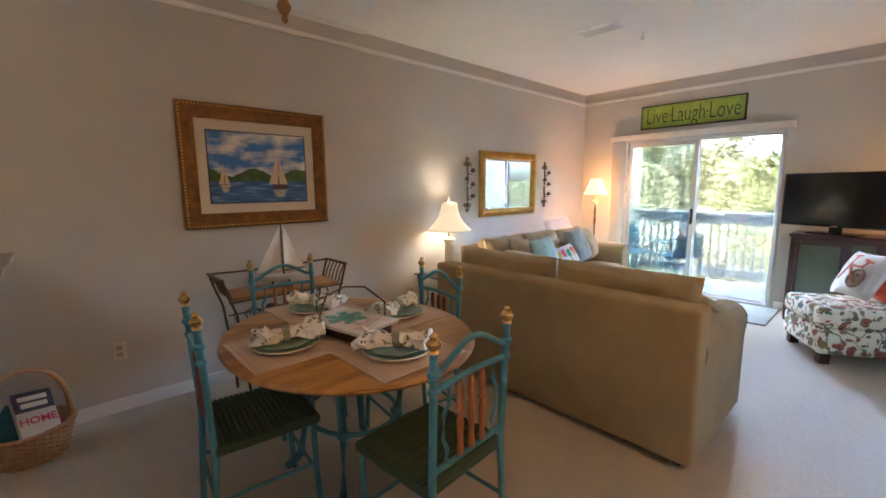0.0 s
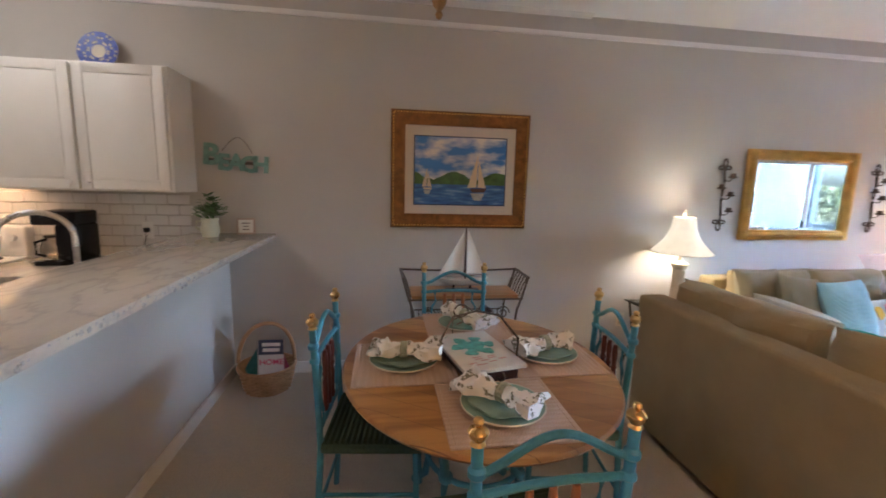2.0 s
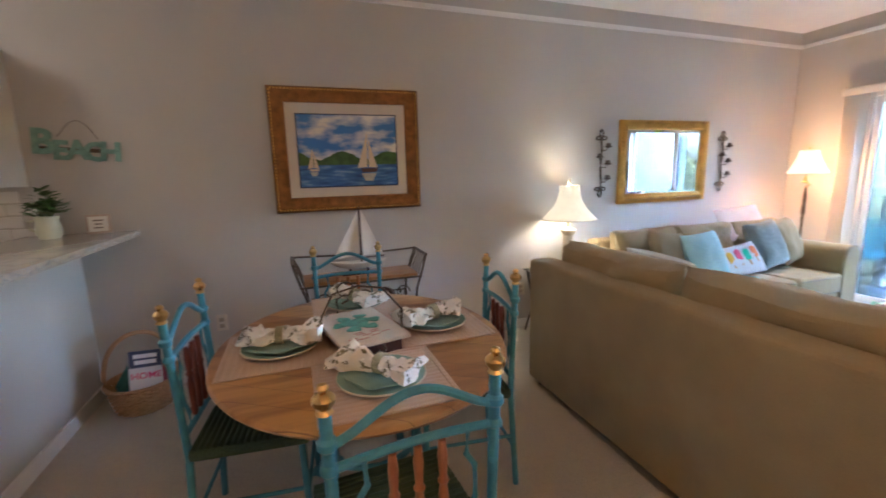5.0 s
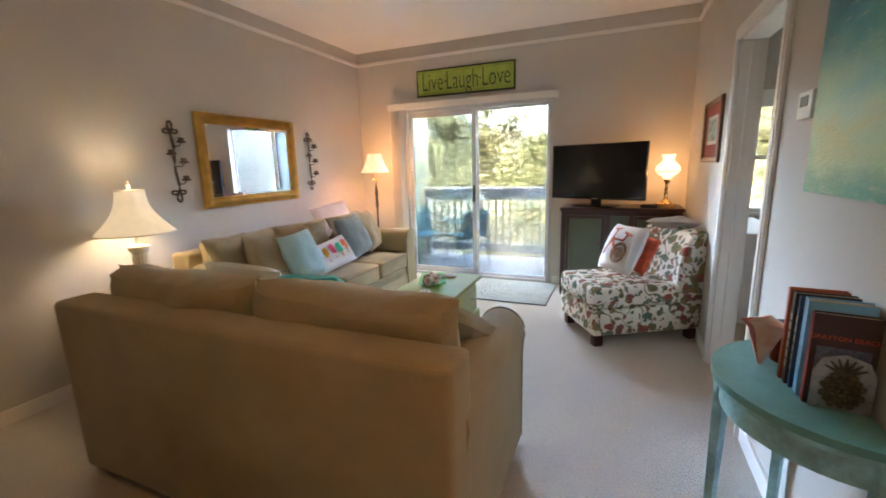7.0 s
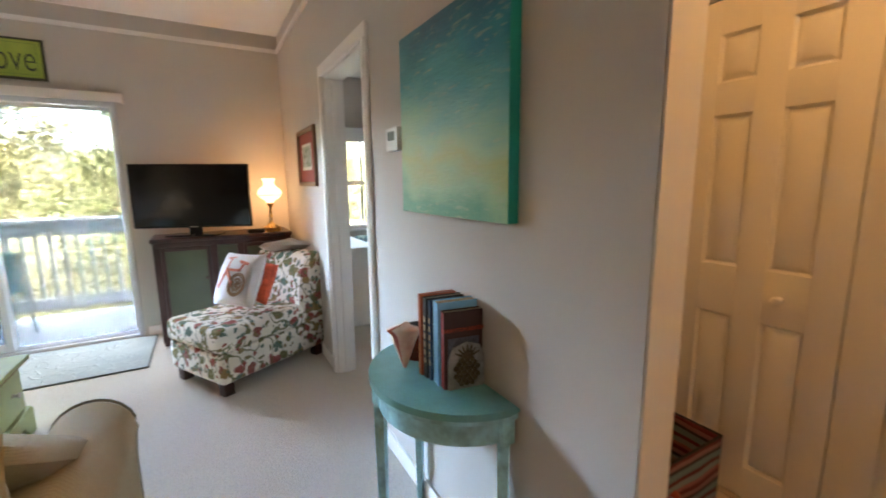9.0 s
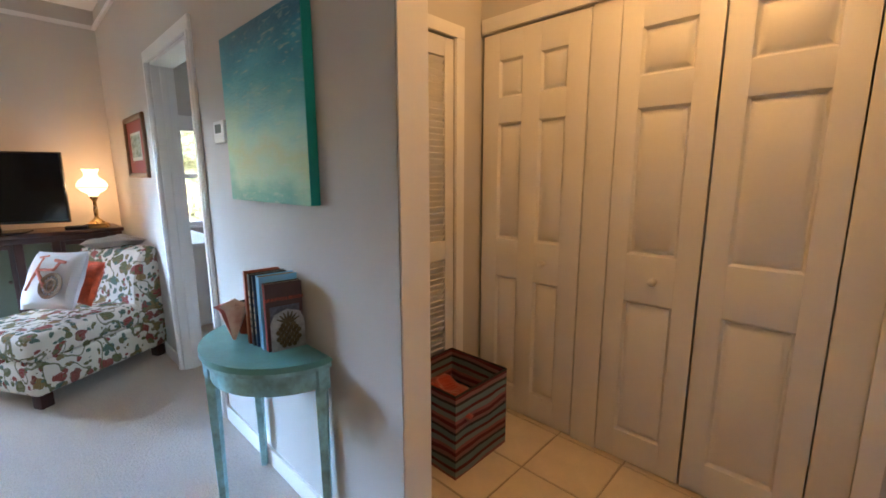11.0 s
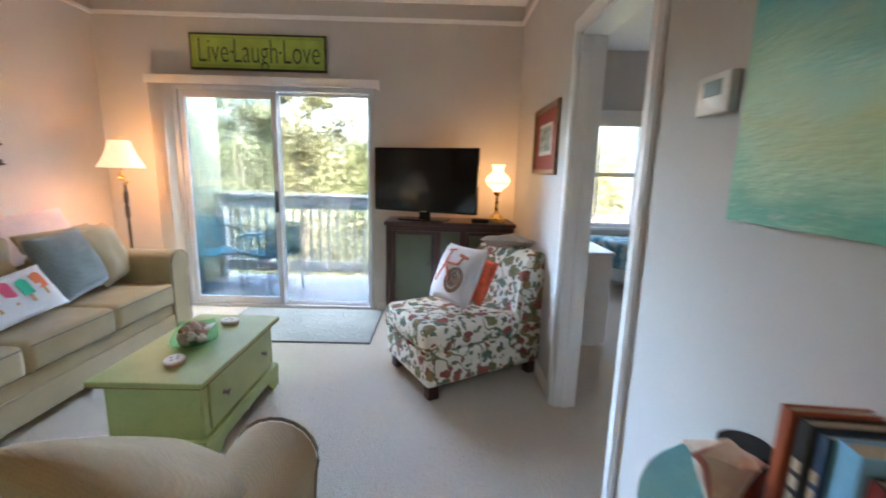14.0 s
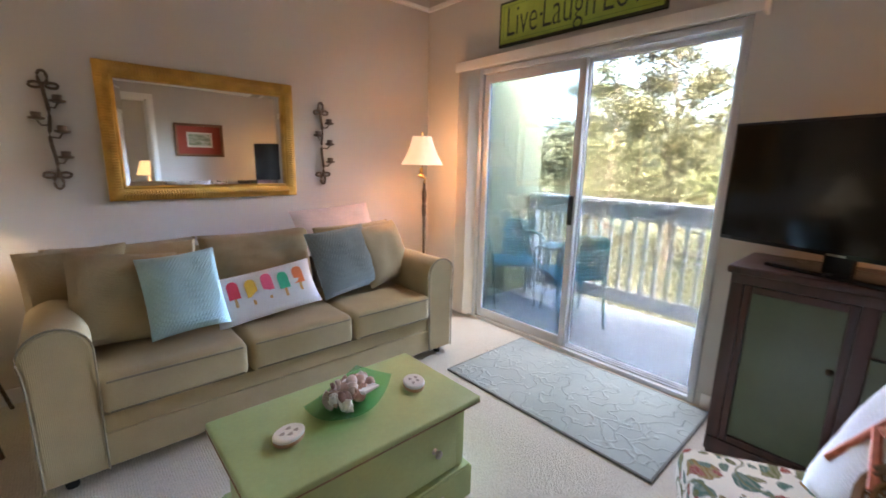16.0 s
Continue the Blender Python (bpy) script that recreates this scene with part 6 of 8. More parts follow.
def framed_print():
    p = thing("framed_picture", pose(1.1875, N, 1.5715), "gilt-framed print of sailboats on blue water, cream mat", "picture")
    w, h, fw = 1.05, 0.86, 0.105
    gilt = plain("antique_gilt_wood", (0.17, 0.075, 0.018), 0.36, 0.5, var=0.5, scale=22, grain=160, bump=0.5)
    b = B()
    mitred(b, -w / 2, w / 2, -h / 2, h / 2, fw, [(0, 0.001), (0, 0.022), (0.10, 0.034), (0.25, 0.036), (0.45, 0.028), (0.70, 0.020), (0.85, 0.024), (1.0, 0.020), (1.0, 0.001)])
    part("frame", b, gilt, p, "carved gilt wooden frame")
    b = B()
    for s in (-1, 1):
        for k in range(46):
            ball(b, (-w / 2 + 0.03 + k * (w - 0.06) / 45, -0.036, s * (h / 2 - 0.018)), 0.007, seg=6)
        for k in range(38):
            ball(b, (s * (w / 2 - 0.018), -0.036, -h / 2 + 0.03 + k * (h - 0.06) / 37), 0.007, seg=6)
    part("beading", b, GOLD, p)
    iw, ih = w / 2 - fw, h / 2 - fw
    b = B()
    box(b, -iw, iw, -0.010, -0.003, -ih, ih)
    part("mat", b, plain("cream_mat_board", (0.66, 0.58, 0.48), 0.9, var=0.03), p)
    ax0, ax1, az0, az1 = -0.348, 0.348, -0.252, 0.246
    b = B()
    box(b, ax0 - 0.008, ax1 + 0.008, -0.0125, -0.0105, az0 - 0.008, az1 + 0.008)
    part("inner_mat", b, plain("navy_mat_edge", (0.03, 0.04, 0.09), 0.8), p)
    n = Nodes("printed_sky", 0.6)
    n.colour(n.mix(n.ramp(n.noise(4.2, 4.0, n.stretch((1, 1, 2.4))), [(0.44, (0, 0, 0)), (0.62, (1, 1, 1))]), (0.05, 0.19, 0.52), (0.82, 0.78, 0.70)))
    skym = n.m
    n = Nodes("printed_water", 0.6)
    n.colour(n.ramp(n.noise(8.0, 4.0, n.stretch((1, 1, 7))), [(0.3, (0.02, 0.07, 0.22)), (0.55, (0.06, 0.17, 0.40)), (0.75, (0.25, 0.38, 0.55))]))
    watm = n.m
    zh = -0.09
    b = B()
    box(b, ax0, ax1, -0.0135, -0.0127, zh, az1)
    part("printed_sky", b, skym, p)
    b = B()
    box(b, ax0, ax1, -0.0135, -0.0127, az0, zh - 0.0002)
    part("printed_water", b, watm, p)
    up = pose(0, -0.0136, 0, 90)
    hill = plain("printed_shore", (0.06, 0.12, 0.03), 0.7, var=0.5, scale=18)
    b = B()
    ridge = [(ax0 + (ax1 - ax0) * k / 24, zh + 0.055 + 0.03 * math.sin(k * 0.55 + 2.2) + 0.014 * noise.noise(Vector((k * 0.9, 0, 0)))) for k in range(25)]
    outline(b, [(ax0, zh - 0.012)] + ridge + [(ax1, zh - 0.012)], 0, 0.0006, up)
    part("printed_shore", b, hill, p)
    glow_c, hullc = plain("printed_sail", (0.70, 0.55, 0.36), 0.7, var=0.1), plain("printed_hull", (0.10, 0.05, 0.04), 0.7)
    for cx, s in ((0.13, 1.0), (-0.255, 0.52)):
        b = B()
        outline(b, [(cx - 0.075 * s, zh - 0.035), (cx - 0.005 * s, zh - 0.03), (cx + 0.004 * s, zh + 0.215 * s)], 0.0008, 0.0014, up)
        part("printed_sail", b, glow_c, p)
        b = B()
        outline(b, [(cx + 0.006 * s, zh - 0.03), (cx + 0.07 * s, zh - 0.035), (cx + 0.010 * s, zh + 0.17 * s)], 0.0008, 0.0014, up)
        part("printed_sail", b, glow_c, p)
        b = B()
        outline(b, [(cx - 0.055 * s, zh - 0.038), (cx + 0.075 * s, zh - 0.038), (cx + 0.06 * s, zh - 0.038 - 0.03 * s), (cx - 0.04 * s, zh - 0.038 - 0.03 * s)], 0.0008, 0.0014, up)
        part("printed_hull", b, hullc if s == 1 else glow_c, p)
        b = B()
        outline(b, [(cx - 0.05 * s, zh - 0.04 - 0.035 * s), (cx + 0.06 * s, zh - 0.04 - 0.035 * s), (cx + 0.035 * s, zh - 0.04 - 0.09 * s), (cx - 0.02 * s, zh - 0.04 - 0.09 * s)], 0.0002, 0.0007, up)
        part("printed_reflection", b, plain("printed_reflection", (0.45, 0.42, 0.36), 0.7, var=0.3, scale=30), p)


def wall_mirror():
    m = thing("wall_mirror", pose(4.163, N, 1.447), "gold-framed wall mirror with a ribbed frame", "mirror")
    w, h, fw = 1.085, 0.762, 0.085
    b = B()
    mitred(b, -w / 2, w / 2, -h / 2, h / 2, fw, [(0, 0.001), (0, 0.024), (0.12, 0.036), (0.40, 0.044), (0.70, 0.036), (0.80, 0.026), (0.90, 0.030), (1.0, 0.022), (1.0, 0.001)])
    f = part("frame", b, GOLD, m)
    b = B()
    nx, nz = 62, 42
    for k in range(nx):
        x = -w / 2 + 0.07 + k * (w - 0.14) / (nx - 1)
        for s in (-1, 1):
            tube(b, [(x, -0.034, s * (h / 2 - 0.010)), (x, -0.0475, s * (h / 2 - 0.034)), (x, -0.037, s * (h / 2 - 0.060))], 0.0045, 5)
    for k in range(nz):
        z = -h / 2 + 0.07 + k * (h - 0.14) / (nz - 1)
        for s in (-1, 1):
            tube(b, [(s * (w / 2 - 0.010), -0.034, z), (s * (w / 2 - 0.034), -0.0475, z), (s * (w / 2 - 0.060), -0.037, z)], 0.0045, 5)
    part("ribbing", b, GOLD, f)
    iw, ih = w / 2 - fw, h / 2 - fw
    b = B()
    box(b, -iw + 0.025, iw - 0.025, -0.012, -0.004, -ih + 0.025, ih - 0.025)
    part("mirror_glass", b, MIRROR, m)
    b = B()
    mitred(b, -iw, iw, -ih, ih, 0.0245, [(0, 0.0085), (1.0, 0.0118)])
    part("mirror_bevel", b, MIRROR, m)


def sconce():
    s = thing("candle_sconce", pose(0, 0, 0), "dark wrought-iron wall candle holder with scrolled ends", "sconce", "sconces beside the mirror")
    b = B()
    tube(b, [(0.006 * math.sin(k * 0.8), -0.018, -0.24 + 0.48 * k / 14) for k in range(15)], 0.009, 8)
    part("stem", b, BRONZE, s)
    for sg in (-1, 1):
        b = B()
        for cx, cz, rx, rz in ((0, 0.265, 0.018, 0.032), (-0.032, 0.225, 0.024, 0.014), (0.032, 0.225, 0.024, 0.014)):
            tube(b, [(cx + rx * math.cos(2 * math.pi * k / 16), -0.014, sg * (cz + rz * math.sin(2 * math.pi * k / 16))) for k in range(16)], 0.0075, 6, True)
        part("scroll", b, BRONZE, s)
    for z, sx in ((0.15, 1), (0.0, 1), (-0.13, 1), (0.06, -1)):
        b = B()
        tube(b, [(0, -0.018, z - 0.03), (sx * 0.03, -0.04, z - 0.035), (sx * 0.045, -0.055, z - 0.01)], 0.0045, 6)
        lathe(b, [(0.014, 0), (0.032, 0.006), (0.035, 0.016), (0.030, 0.016), (0.024, 0.008), (0.0, 0.006)], (sx * 0.045, -0.055, z - 0.012), 14)
        c = part("candle_cup", b, BRONZE, s)
        b = B()
        lathe(b, [(0.0, 0), (0.021, 0.0), (0.021, 0.034), (0.0, 0.036)], (sx * 0.045, -0.055, z - 0.005), 12)
        part("votive", b, plain("smoky_votive", (0.10, 0.07, 0.05), 0.3), c)
    return s


def lettered_sign():
    s = thing("wooden_sign", pose(E, 2.008, 2.305, 0, 0, -90), "lime green wooden sign lettered Live Laugh Love", "sign")
    b = B()
    box(b, -0.59, 0.59, -0.022, -0.002, -0.15, 0.15, 0.004)
    part("edge", b, plain("dark_green_edge", (0.035, 0.04, 0.02), 0.6), s)
    b = B()
    box(b, -0.572, 0.572, -0.0255, -0.0222, -0.132, 0.132, 0.001)
    part("face", b, plain("lime_green_paint", (0.34, 0.45, 0.07), 0.55, var=0.22, scale=7), s)
    b = B()
    for sg in (-1, 1):
        box(b, -0.545, 0.545, -0.0268, -0.0257, sg * 0.112 - 0.002, sg * 0.112 + 0.002)
        box(b, sg * 0.545 - 0.002, sg * 0.545 + 0.002, -0.0268, -0.0257, -0.108, 0.108)
    part("painted_line", b, plain("faded_green_line", (0.20, 0.30, 0.05), 0.6), s)
    ink = plain("dark_green_lettering", (0.025, 0.04, 0.03), 0.6)
    for word, x, sz in (("Live", -0.385, 0.20), ("Laugh", -0.02, 0.20), ("Love", 0.375, 0.20)):
        letters("lettering", word, sz * 1.42, ink, s, pose(x, -0.0262, -0.002) @ Matrix.Diagonal((0.60, 1, 1, 1)), 0.0006, "", -0.003)
    b = B()
    for x in (-0.222, 0.195):
        lathe(b, [(0.0, 0), (0.012, 0), (0.012, 0.001), (0.0, 0.001)], (x, 0, 0), 14)
    bmesh.ops.transform(b, matrix=pose(0, -0.0258, 0, 90), verts=b.verts)
    part("dot", b, ink, s)


def outlet(x, y, z, yaw):
    o = thing("wall_outlet", pose(x, y, z, 0, 0, yaw), "cream plastic wall outlet", "outlet", "wall outlets")
    b = B()
    box(b, -0.036, 0.036, -0.007, 0, -0.058, 0.058, 0.003)
    part("plate", b, plain("cream_plastic", (0.66, 0.60, 0.50), 0.4), o)
    for sg in (-1, 1):
        b = B()
        box(b, -0.016, 0.016, -0.0095, -0.0065, sg * 0.022 - 0.014, sg * 0.022 + 0.014, 0.004)
        part("socket", b, plain("tan_plastic", (0.42, 0.36, 0.28), 0.4), o)


coffee_table()
shells_and_coasters()
doormat()
media_cabinet()
television()
hurricane_lamp()
end_table()
table_lamp()
floor_lamp()
framed_print()
wall_mirror()
k1 = sconce()
k1.matrix_basis = pose(3.42, N, 1.44)
copy_thing(k1, pose(4.922, N, 1.44))
lettered_sign()
outlet(0.235, N, 0.40, 0)
outlet(2.61, N, 0.368, 0)


def ceiling_fittings():
    v = thing("ceiling_vent", pose(3.60, 2.02, H, 0, 0, 90), "white ceiling air vent with slats", "vent")
    b = B()
    for x0, x1, y0, y1 in ((-0.17, 0.17, -0.09, -0.07), (-0.17, 0.17, 0.07, 0.09), (-0.17, -0.15, -0.07, 0.07), (0.15, 0.17, -0.07, 0.07)):
        box(b, x0, x1, y0, y1, -0.012, -0.001, 0.003)
    part("frame", b, WHITE, v)
    for k in range(7):
        b = B()
        box(b, -0.15, 0.15, -0.008, 0.008, -0.0012, 0.0012, m=pose(0, -0.06 + 0.02 * k, -0.007, 35))
        part("slat", b, WHITE, v)
    b = B()
    box(b, -0.15, 0.15, -0.07, 0.07, -0.002, -0.0005)
    part("backing", b, RUBBER, v)
    s = thing("fire_sprinkler", pose(3.945, 1.807, H), "small white ceiling sprinkler head", "sprinkler")
    b = B()
    lathe(b, [(0.0, -0.004), (0.035, -0.004), (0.035, -0.001), (0.0, -0.001)], seg=18)
    part("rosette", b, WHITE, s)
    b = B()
    rod(b, (0, 0, -0.05), (0, 0, -0.004), 0.008)
    lathe(b, [(0.0, -0.058), (0.018, -0.057), (0.018, -0.053), (0.0, -0.052)], seg=14)
    part("head", b, NICKEL, s)


ceiling_fittings()
# ---- south wall, hall closets ----
def canvas_painting():
    c = thing("canvas_painting", pose(2.70, S, 1.565, 0, 0, 180), "unframed abstract seascape in teal, green and yellow", "painting")
    n = Nodes("seascape_paint", 0.45)
    sep = n.t.nodes.new("ShaderNodeSeparateXYZ")
    n.link(n.co, sep.inputs[0])
    drift = n.math("SUBTRACT", n.noise(3.2, 6.0, n.stretch((1, 1, 2.4))), 0.5)
    f = n.math("ADD", n.math("ADD", n.math("MULTIPLY", sep.outputs[2], 1.5), 0.5), n.math("MULTIPLY", drift, 0.55))
    f = n.math("ADD", f, n.math("MULTIPLY", sep.outputs[0], 0.22))
    base = n.ramp(f, [(0.02, (0.16, 0.46, 0.31)), (0.16, (0.38, 0.64, 0.40)), (0.28, (0.46, 0.60, 0.28)), (0.40, (0.38, 0.65, 0.46)), (0.53, (0.22, 0.57, 0.54)), (0.68, (0.07, 0.42, 0.50)), (0.84, (0.015, 0.25, 0.36)), (1.0, (0.008, 0.13, 0.21))])
    fleck = n.ramp(n.noise(16.0, 4.0, n.stretch((1, 1, 4.5))), [(0.58, (0, 0, 0)), (0.74, (1, 1, 1))])
    n.colour(n.mix(n.math("MULTIPLY", fleck, 0.45), base, (0.52, 0.62, 0.46)))
    n.bump(n.noise(34.0, 5.0, n.stretch((1, 1, 3))), 0.5, 0.006)
    b = B()
    box(b, -0.335, 0.335, -0.040, -0.003, -0.322, 0.322, 0.004)
    part("painted_canvas", b, n.m, c)
    edge = plain("turquoise_edge_paint", (0.01, 0.36, 0.30), 0.5, var=0.15)
    for s in (-1, 1):
        b = B()
        box(b, s * 0.3355 - 0.001, s * 0.3355 + 0.001, -0.038, -0.004, -0.32, 0.32)
        part("painted_edge", b, edge, c, "bright turquoise painted side")


def thermostat():
    t = thing("thermostat", pose(3.165, S, 1.535, 0, 0, 180), "white wall thermostat with a grey display", "thermostat")
    b = B()
    box(b, -0.062, 0.062, -0.028, -0.001, -0.048, 0.048, 0.006)
    part("case", b, plain("white_plastic", (0.70, 0.70, 0.68), 0.4), t)
    b = B()
    box(b, -0.035, 0.035, -0.0295, -0.0282, -0.005, 0.032)
    part("display", b, plain("grey_display", (0.16, 0.18, 0.16), 0.2), t)


def small_print():
    p = thing("framed_picture", pose(4.905, S, 1.552, 0, 0, 180), "wood-framed print with a brick-red mat", "picture")
    w, h = 0.60, 0.44
    b = B()
    mitred(b, -w / 2, w / 2, -h / 2, h / 2, 0.034, [(0, 0.001), (0, 0.018), (0.3, 0.024), (0.7, 0.02), (1.0, 0.012), (1.0, 0.001)])
    part("frame", b, wood("brown_frame_wood", (0.20, 0.09, 0.035), (0.10, 0.045, 0.02), 0.35, "X"), p)
    b = B()
    box(b, -w / 2 + 0.033, w / 2 - 0.033, -0.007, -0.002, -h / 2 + 0.033, h / 2 - 0.033)
    part("mat", b, plain("brick_red_mat", (0.30, 0.055, 0.035), 0.85, var=0.06), p)
    b = B()
    box(b, -0.155, 0.155, -0.009, -0.0072, -0.095, 0.105)
    part("print_margin", b, plain("ivory_paper", (0.62, 0.58, 0.50), 0.8, var=0.03), p)
    b = B()
    box(b, -0.135, 0.135, -0.0105, -0.0092, -0.07, 0.085)
    n = Nodes("marsh_print", 0.7)
    n.colour(n.ramp(n.noise(9.0, 5.0, n.stretch((1, 1, 3))), [(0.3, (0.10, 0.13, 0.08)), (0.5, (0.28, 0.31, 0.22)), (0.7, (0.50, 0.52, 0.46))]))
    part("print", b, n.m, p)


AQUAW = plain("distressed_aqua_paint", (0.32, 0.61, 0.65), 0.5, var=0.4, scale=16, grain=50, bump=0.35)
AQUAT = plain("deep_teal_table_top", (0.16, 0.41, 0.40), 0.35, var=0.2, scale=7)


def demilune():
    t = thing("half_round_table", pose(2.665, S + 0.004, 0), "distressed aqua half-round side table against the wall", "side table")

    def half(rx, ry, n=26):
        return [(rx * math.cos(math.pi * k / n), ry * math.sin(math.pi * k / n)) for k in range(n + 1)]
    b = B()
    outline(b, half(0.325, 0.315), 0.700, 0.722)
    bmesh.ops.bevel(b, geom=[e for e in b.edges if abs(e.verts[0].co.z - e.verts[1].co.z) < 1e-5], offset=0.006, segments=2, affect="EDGES")
    part("top", b, AQUAT, t, "deep teal painted top")
    b = B()
    outline(b, half(0.318, 0.308), 0.683, 0.6995)
    part("edge_moulding", b, AQUAW, t)
    b = B()
    outer, inner = half(0.295, 0.285), half(0.275, 0.265)
    outline(b, outer + inner[::-1], 0.605, 0.683)
    part("apron", b, AQUAW, t)
    for x, y in ((-0.285, 0.025), (0.285, 0.025), (0.10, 0.262)):
        b = B()
        rod(b, (x, y, 0), (x, y, 0.70), 0.016, 0.026, 4)
        box(b, x - 0.025, x + 0.025, y - 0.022, y + 0.022, 0.60, 0.698, 0.004)
        part("leg", b, AQUAW, t)


def table_books():
    zt = 0.722
    rnd = random.Random(2)
    specs = [("book", (0.42, 0.09, 0.035), 0.022, 0.275, "dark red hardback book standing on the side table"),
             ("book", (0.03, 0.03, 0.03), 0.028, 0.27, "black hardback book with a pale spine title"),
             ("book", (0.02, 0.06, 0.14), 0.018, 0.265, "navy hardback book standing upright"),
             ("book", (0.22, 0.55, 0.82), 0.042, 0.27, "light blue hardback book standing upright"),
             ("book", (0.055, 0.02, 0.02), 0.028, 0.248, "dark photo book with a red printed title")]
    x = 2.682
    for i, (nm, col, th, h, label) in enumerate(specs):
        d = 0.128 + 0.006 * (i % 2)
        k = thing("book", pose(x - th / 2, -0.130 - 0.004 * i, zt, 0, 0, -5 - i), label, "book", "books on the side table")
        # spine on +y (the room side), covers on +-x
        b = B()
        box(b, -th / 2, -th / 2 + 0.003, -d, 0, 0, h, 0.001)
        box(b, th / 2 - 0.003, th / 2, -d, 0, 0, h, 0.001)
        box(b, -th / 2, th / 2, -0.003, 0.0, 0, h, 0.001)
        part("cover", b, plain("book_cloth", col, 0.4, var=0.12, scale=12), k)
        b = B()
        box(b, -th / 2 + 0.003, th / 2 - 0.003, -d + 0.004, -0.003, 0.004, h - 0.004)
        part("pages", b, plain("page_edges", (0.60, 0.53, 0.42), 0.9, var=0.15, grain=400), k)
        if i in (1, 2):
            b = B()
            for q in range(6):
                box(b, -th * 0.25, th * 0.25, 0.0002, 0.0012, 0.05 + 0.028 * q, 0.068 + 0.028 * q)
            part("spine_lettering", b, plain("cream_print", (0.60, 0.50, 0.36), 0.6), k)
        if i == 0:
            b = B()
            box(b, -th * 0.4, th * 0.4, 0.0002, 0.0012, 0.03, 0.11)
            part("spine_band", b, plain("orange_print", (0.55, 0.17, 0.05), 0.6), k)
        if i == 4:
            red = plain("red_print", (0.62, 0.08, 0.03), 0.6)
            letters("title", "GRAYTON BEACH", 0.0165, red, k, pose(-th / 2 - 0.0006, -d / 2, h - 0.06, 0, 0, -90), 0.0005, "", 0.0)
            for nm, col, y0, y1, z0, z1 in (("cover_photo", (0.10, 0.11, 0.16), -d + 0.012, -0.012, 0.03, h - 0.085), ("photo_glow", (0.62, 0.20, 0.09), -d + 0.012, -d + 0.05, 0.075, 0.10), ("photo_stripe", (0.70, 0.68, 0.64), -d + 0.014, -d + 0.05, 0.045, 0.053)):
                b = B()
                lift = 0.0008 if nm == "cover_photo" else 0.0014
                box(b, -th / 2 - lift, -th / 2 - lift + 0.0006, y0, y1, z0, z1)
                part(nm, b, plain(nm + "_ink", col, 0.35, var=0.5, scale=70), k)
            b = B()
            box(b, -th / 2 + 0.001, th / 2 - 0.001, 0.0002, 0.0012, 0.002, h - 0.002)
            part("spine_band", b, plain("dark_red_print", (0.28, 0.025, 0.02), 0.5), k)
        x -= th + 0.003
    # pewter pineapple bookend
    e = thing("bookend", pose(x - 0.016, -0.212, zt, 0, 0, -99), "pewter bookend with a raised pineapple", "bookend")
    pew = plain("pewter", (0.42, 0.42, 0.42), 0.35, 0.85, var=0.3, scale=40, bump=0.5)
    b = B()
    pts = [(-0.06, 0), (0.06, 0), (0.06, 0.10), (0.045, 0.135), (0.0, 0.15), (-0.045, 0.135), (-0.06, 0.10)]
    outline(b, pts, 0.0, 0.006, pose(0, 0.006, 0, 90))
    box(b, -0.06, 0.06, 0.0, 0.06, 0.0, 0.003)
    part("plate", b, pew, e)
    b = B()
    for r in range(7):
        for q in range(5):
            u = (q - 2 + 0.5 * (r % 2)) * 0.018
            zz = 0.018 + 0.0125 * r
            if abs(u) < 0.045 * math.sqrt(max(0, 1 - ((zz - 0.055) / 0.05) ** 2)):
                ball(b, (u, -0.003, zz), 0.009, 1, 0.7, 1, 8)
    for q in range(7):
        t = (q - 3) * 0.36
        rod(b, (0, -0.003, 0.098), (0.045 * math.sin(t), -0.006, 0.098 + 0.045 * math.cos(t)), 0.006, 0.002, 6)
    part("pineapple", b, plain("dark_bronze_relief", (0.13, 0.105, 0.06), 0.4, 0.6, var=0.4, scale=60, bump=0.5), e, "dark bronze pineapple relief")["kind"] = "stuff"
    # conch and candle jar
    c = B()
    rows, cols = 22, 26
    prof = [(0.004, 0.0), (0.012, 0.018), (0.021, 0.042), (0.029, 0.066), (0.038, 0.086), (0.042, 0.098), (0.034, 0.106), (0.022, 0.110), (0.015, 0.113), (0.008, 0.118), (0.0, 0.121)]
    grid = []
    for i in range(rows + 1):
        q = i / rows * (len(prof) - 1)
        k0 = min(int(q), len(prof) - 2)
        f = q - k0
        rad, z = (prof[k0][g] + (prof[k0 + 1][g] - prof[k0][g]) * f for g in (0, 1))
        ring = []
        for j in range(cols + 1):
            a = 2 * math.pi * j / cols
            whorl = 0.80 + 0.45 * (j / cols) ** 2 * max(0.0, 1 - abs(z - 0.065) / 0.09)
            knob = 1 + 0.45 * max(0.0, 1 - abs(z - 0.098) / 0.014) * max(0.0, math.cos(7 * a)) ** 3
            ring.append(c.verts.new((rad * whorl * knob * math.cos(a), rad * whorl * knob * math.sin(a), z)))
        grid.append(ring)
    for p, q in zip(grid, grid[1:]):
        for j in range(cols):
            c.faces.new((p[j], p[j + 1], q[j + 1], q[j]))
        lip = c.faces.new((p[cols], p[0], q[0], q[cols]))
        lip.material_index = 1
    nn = Nodes("conch_shell", 0.4)
    nn.colour(nn.ramp(nn.noise(26.0), [(0.3, (0.62, 0.36, 0.27)), (0.5, (0.74, 0.56, 0.44)), (0.72, (0.80, 0.70, 0.60))]))
    nn.bump(nn.noise(60.0), 0.3, 0.003)
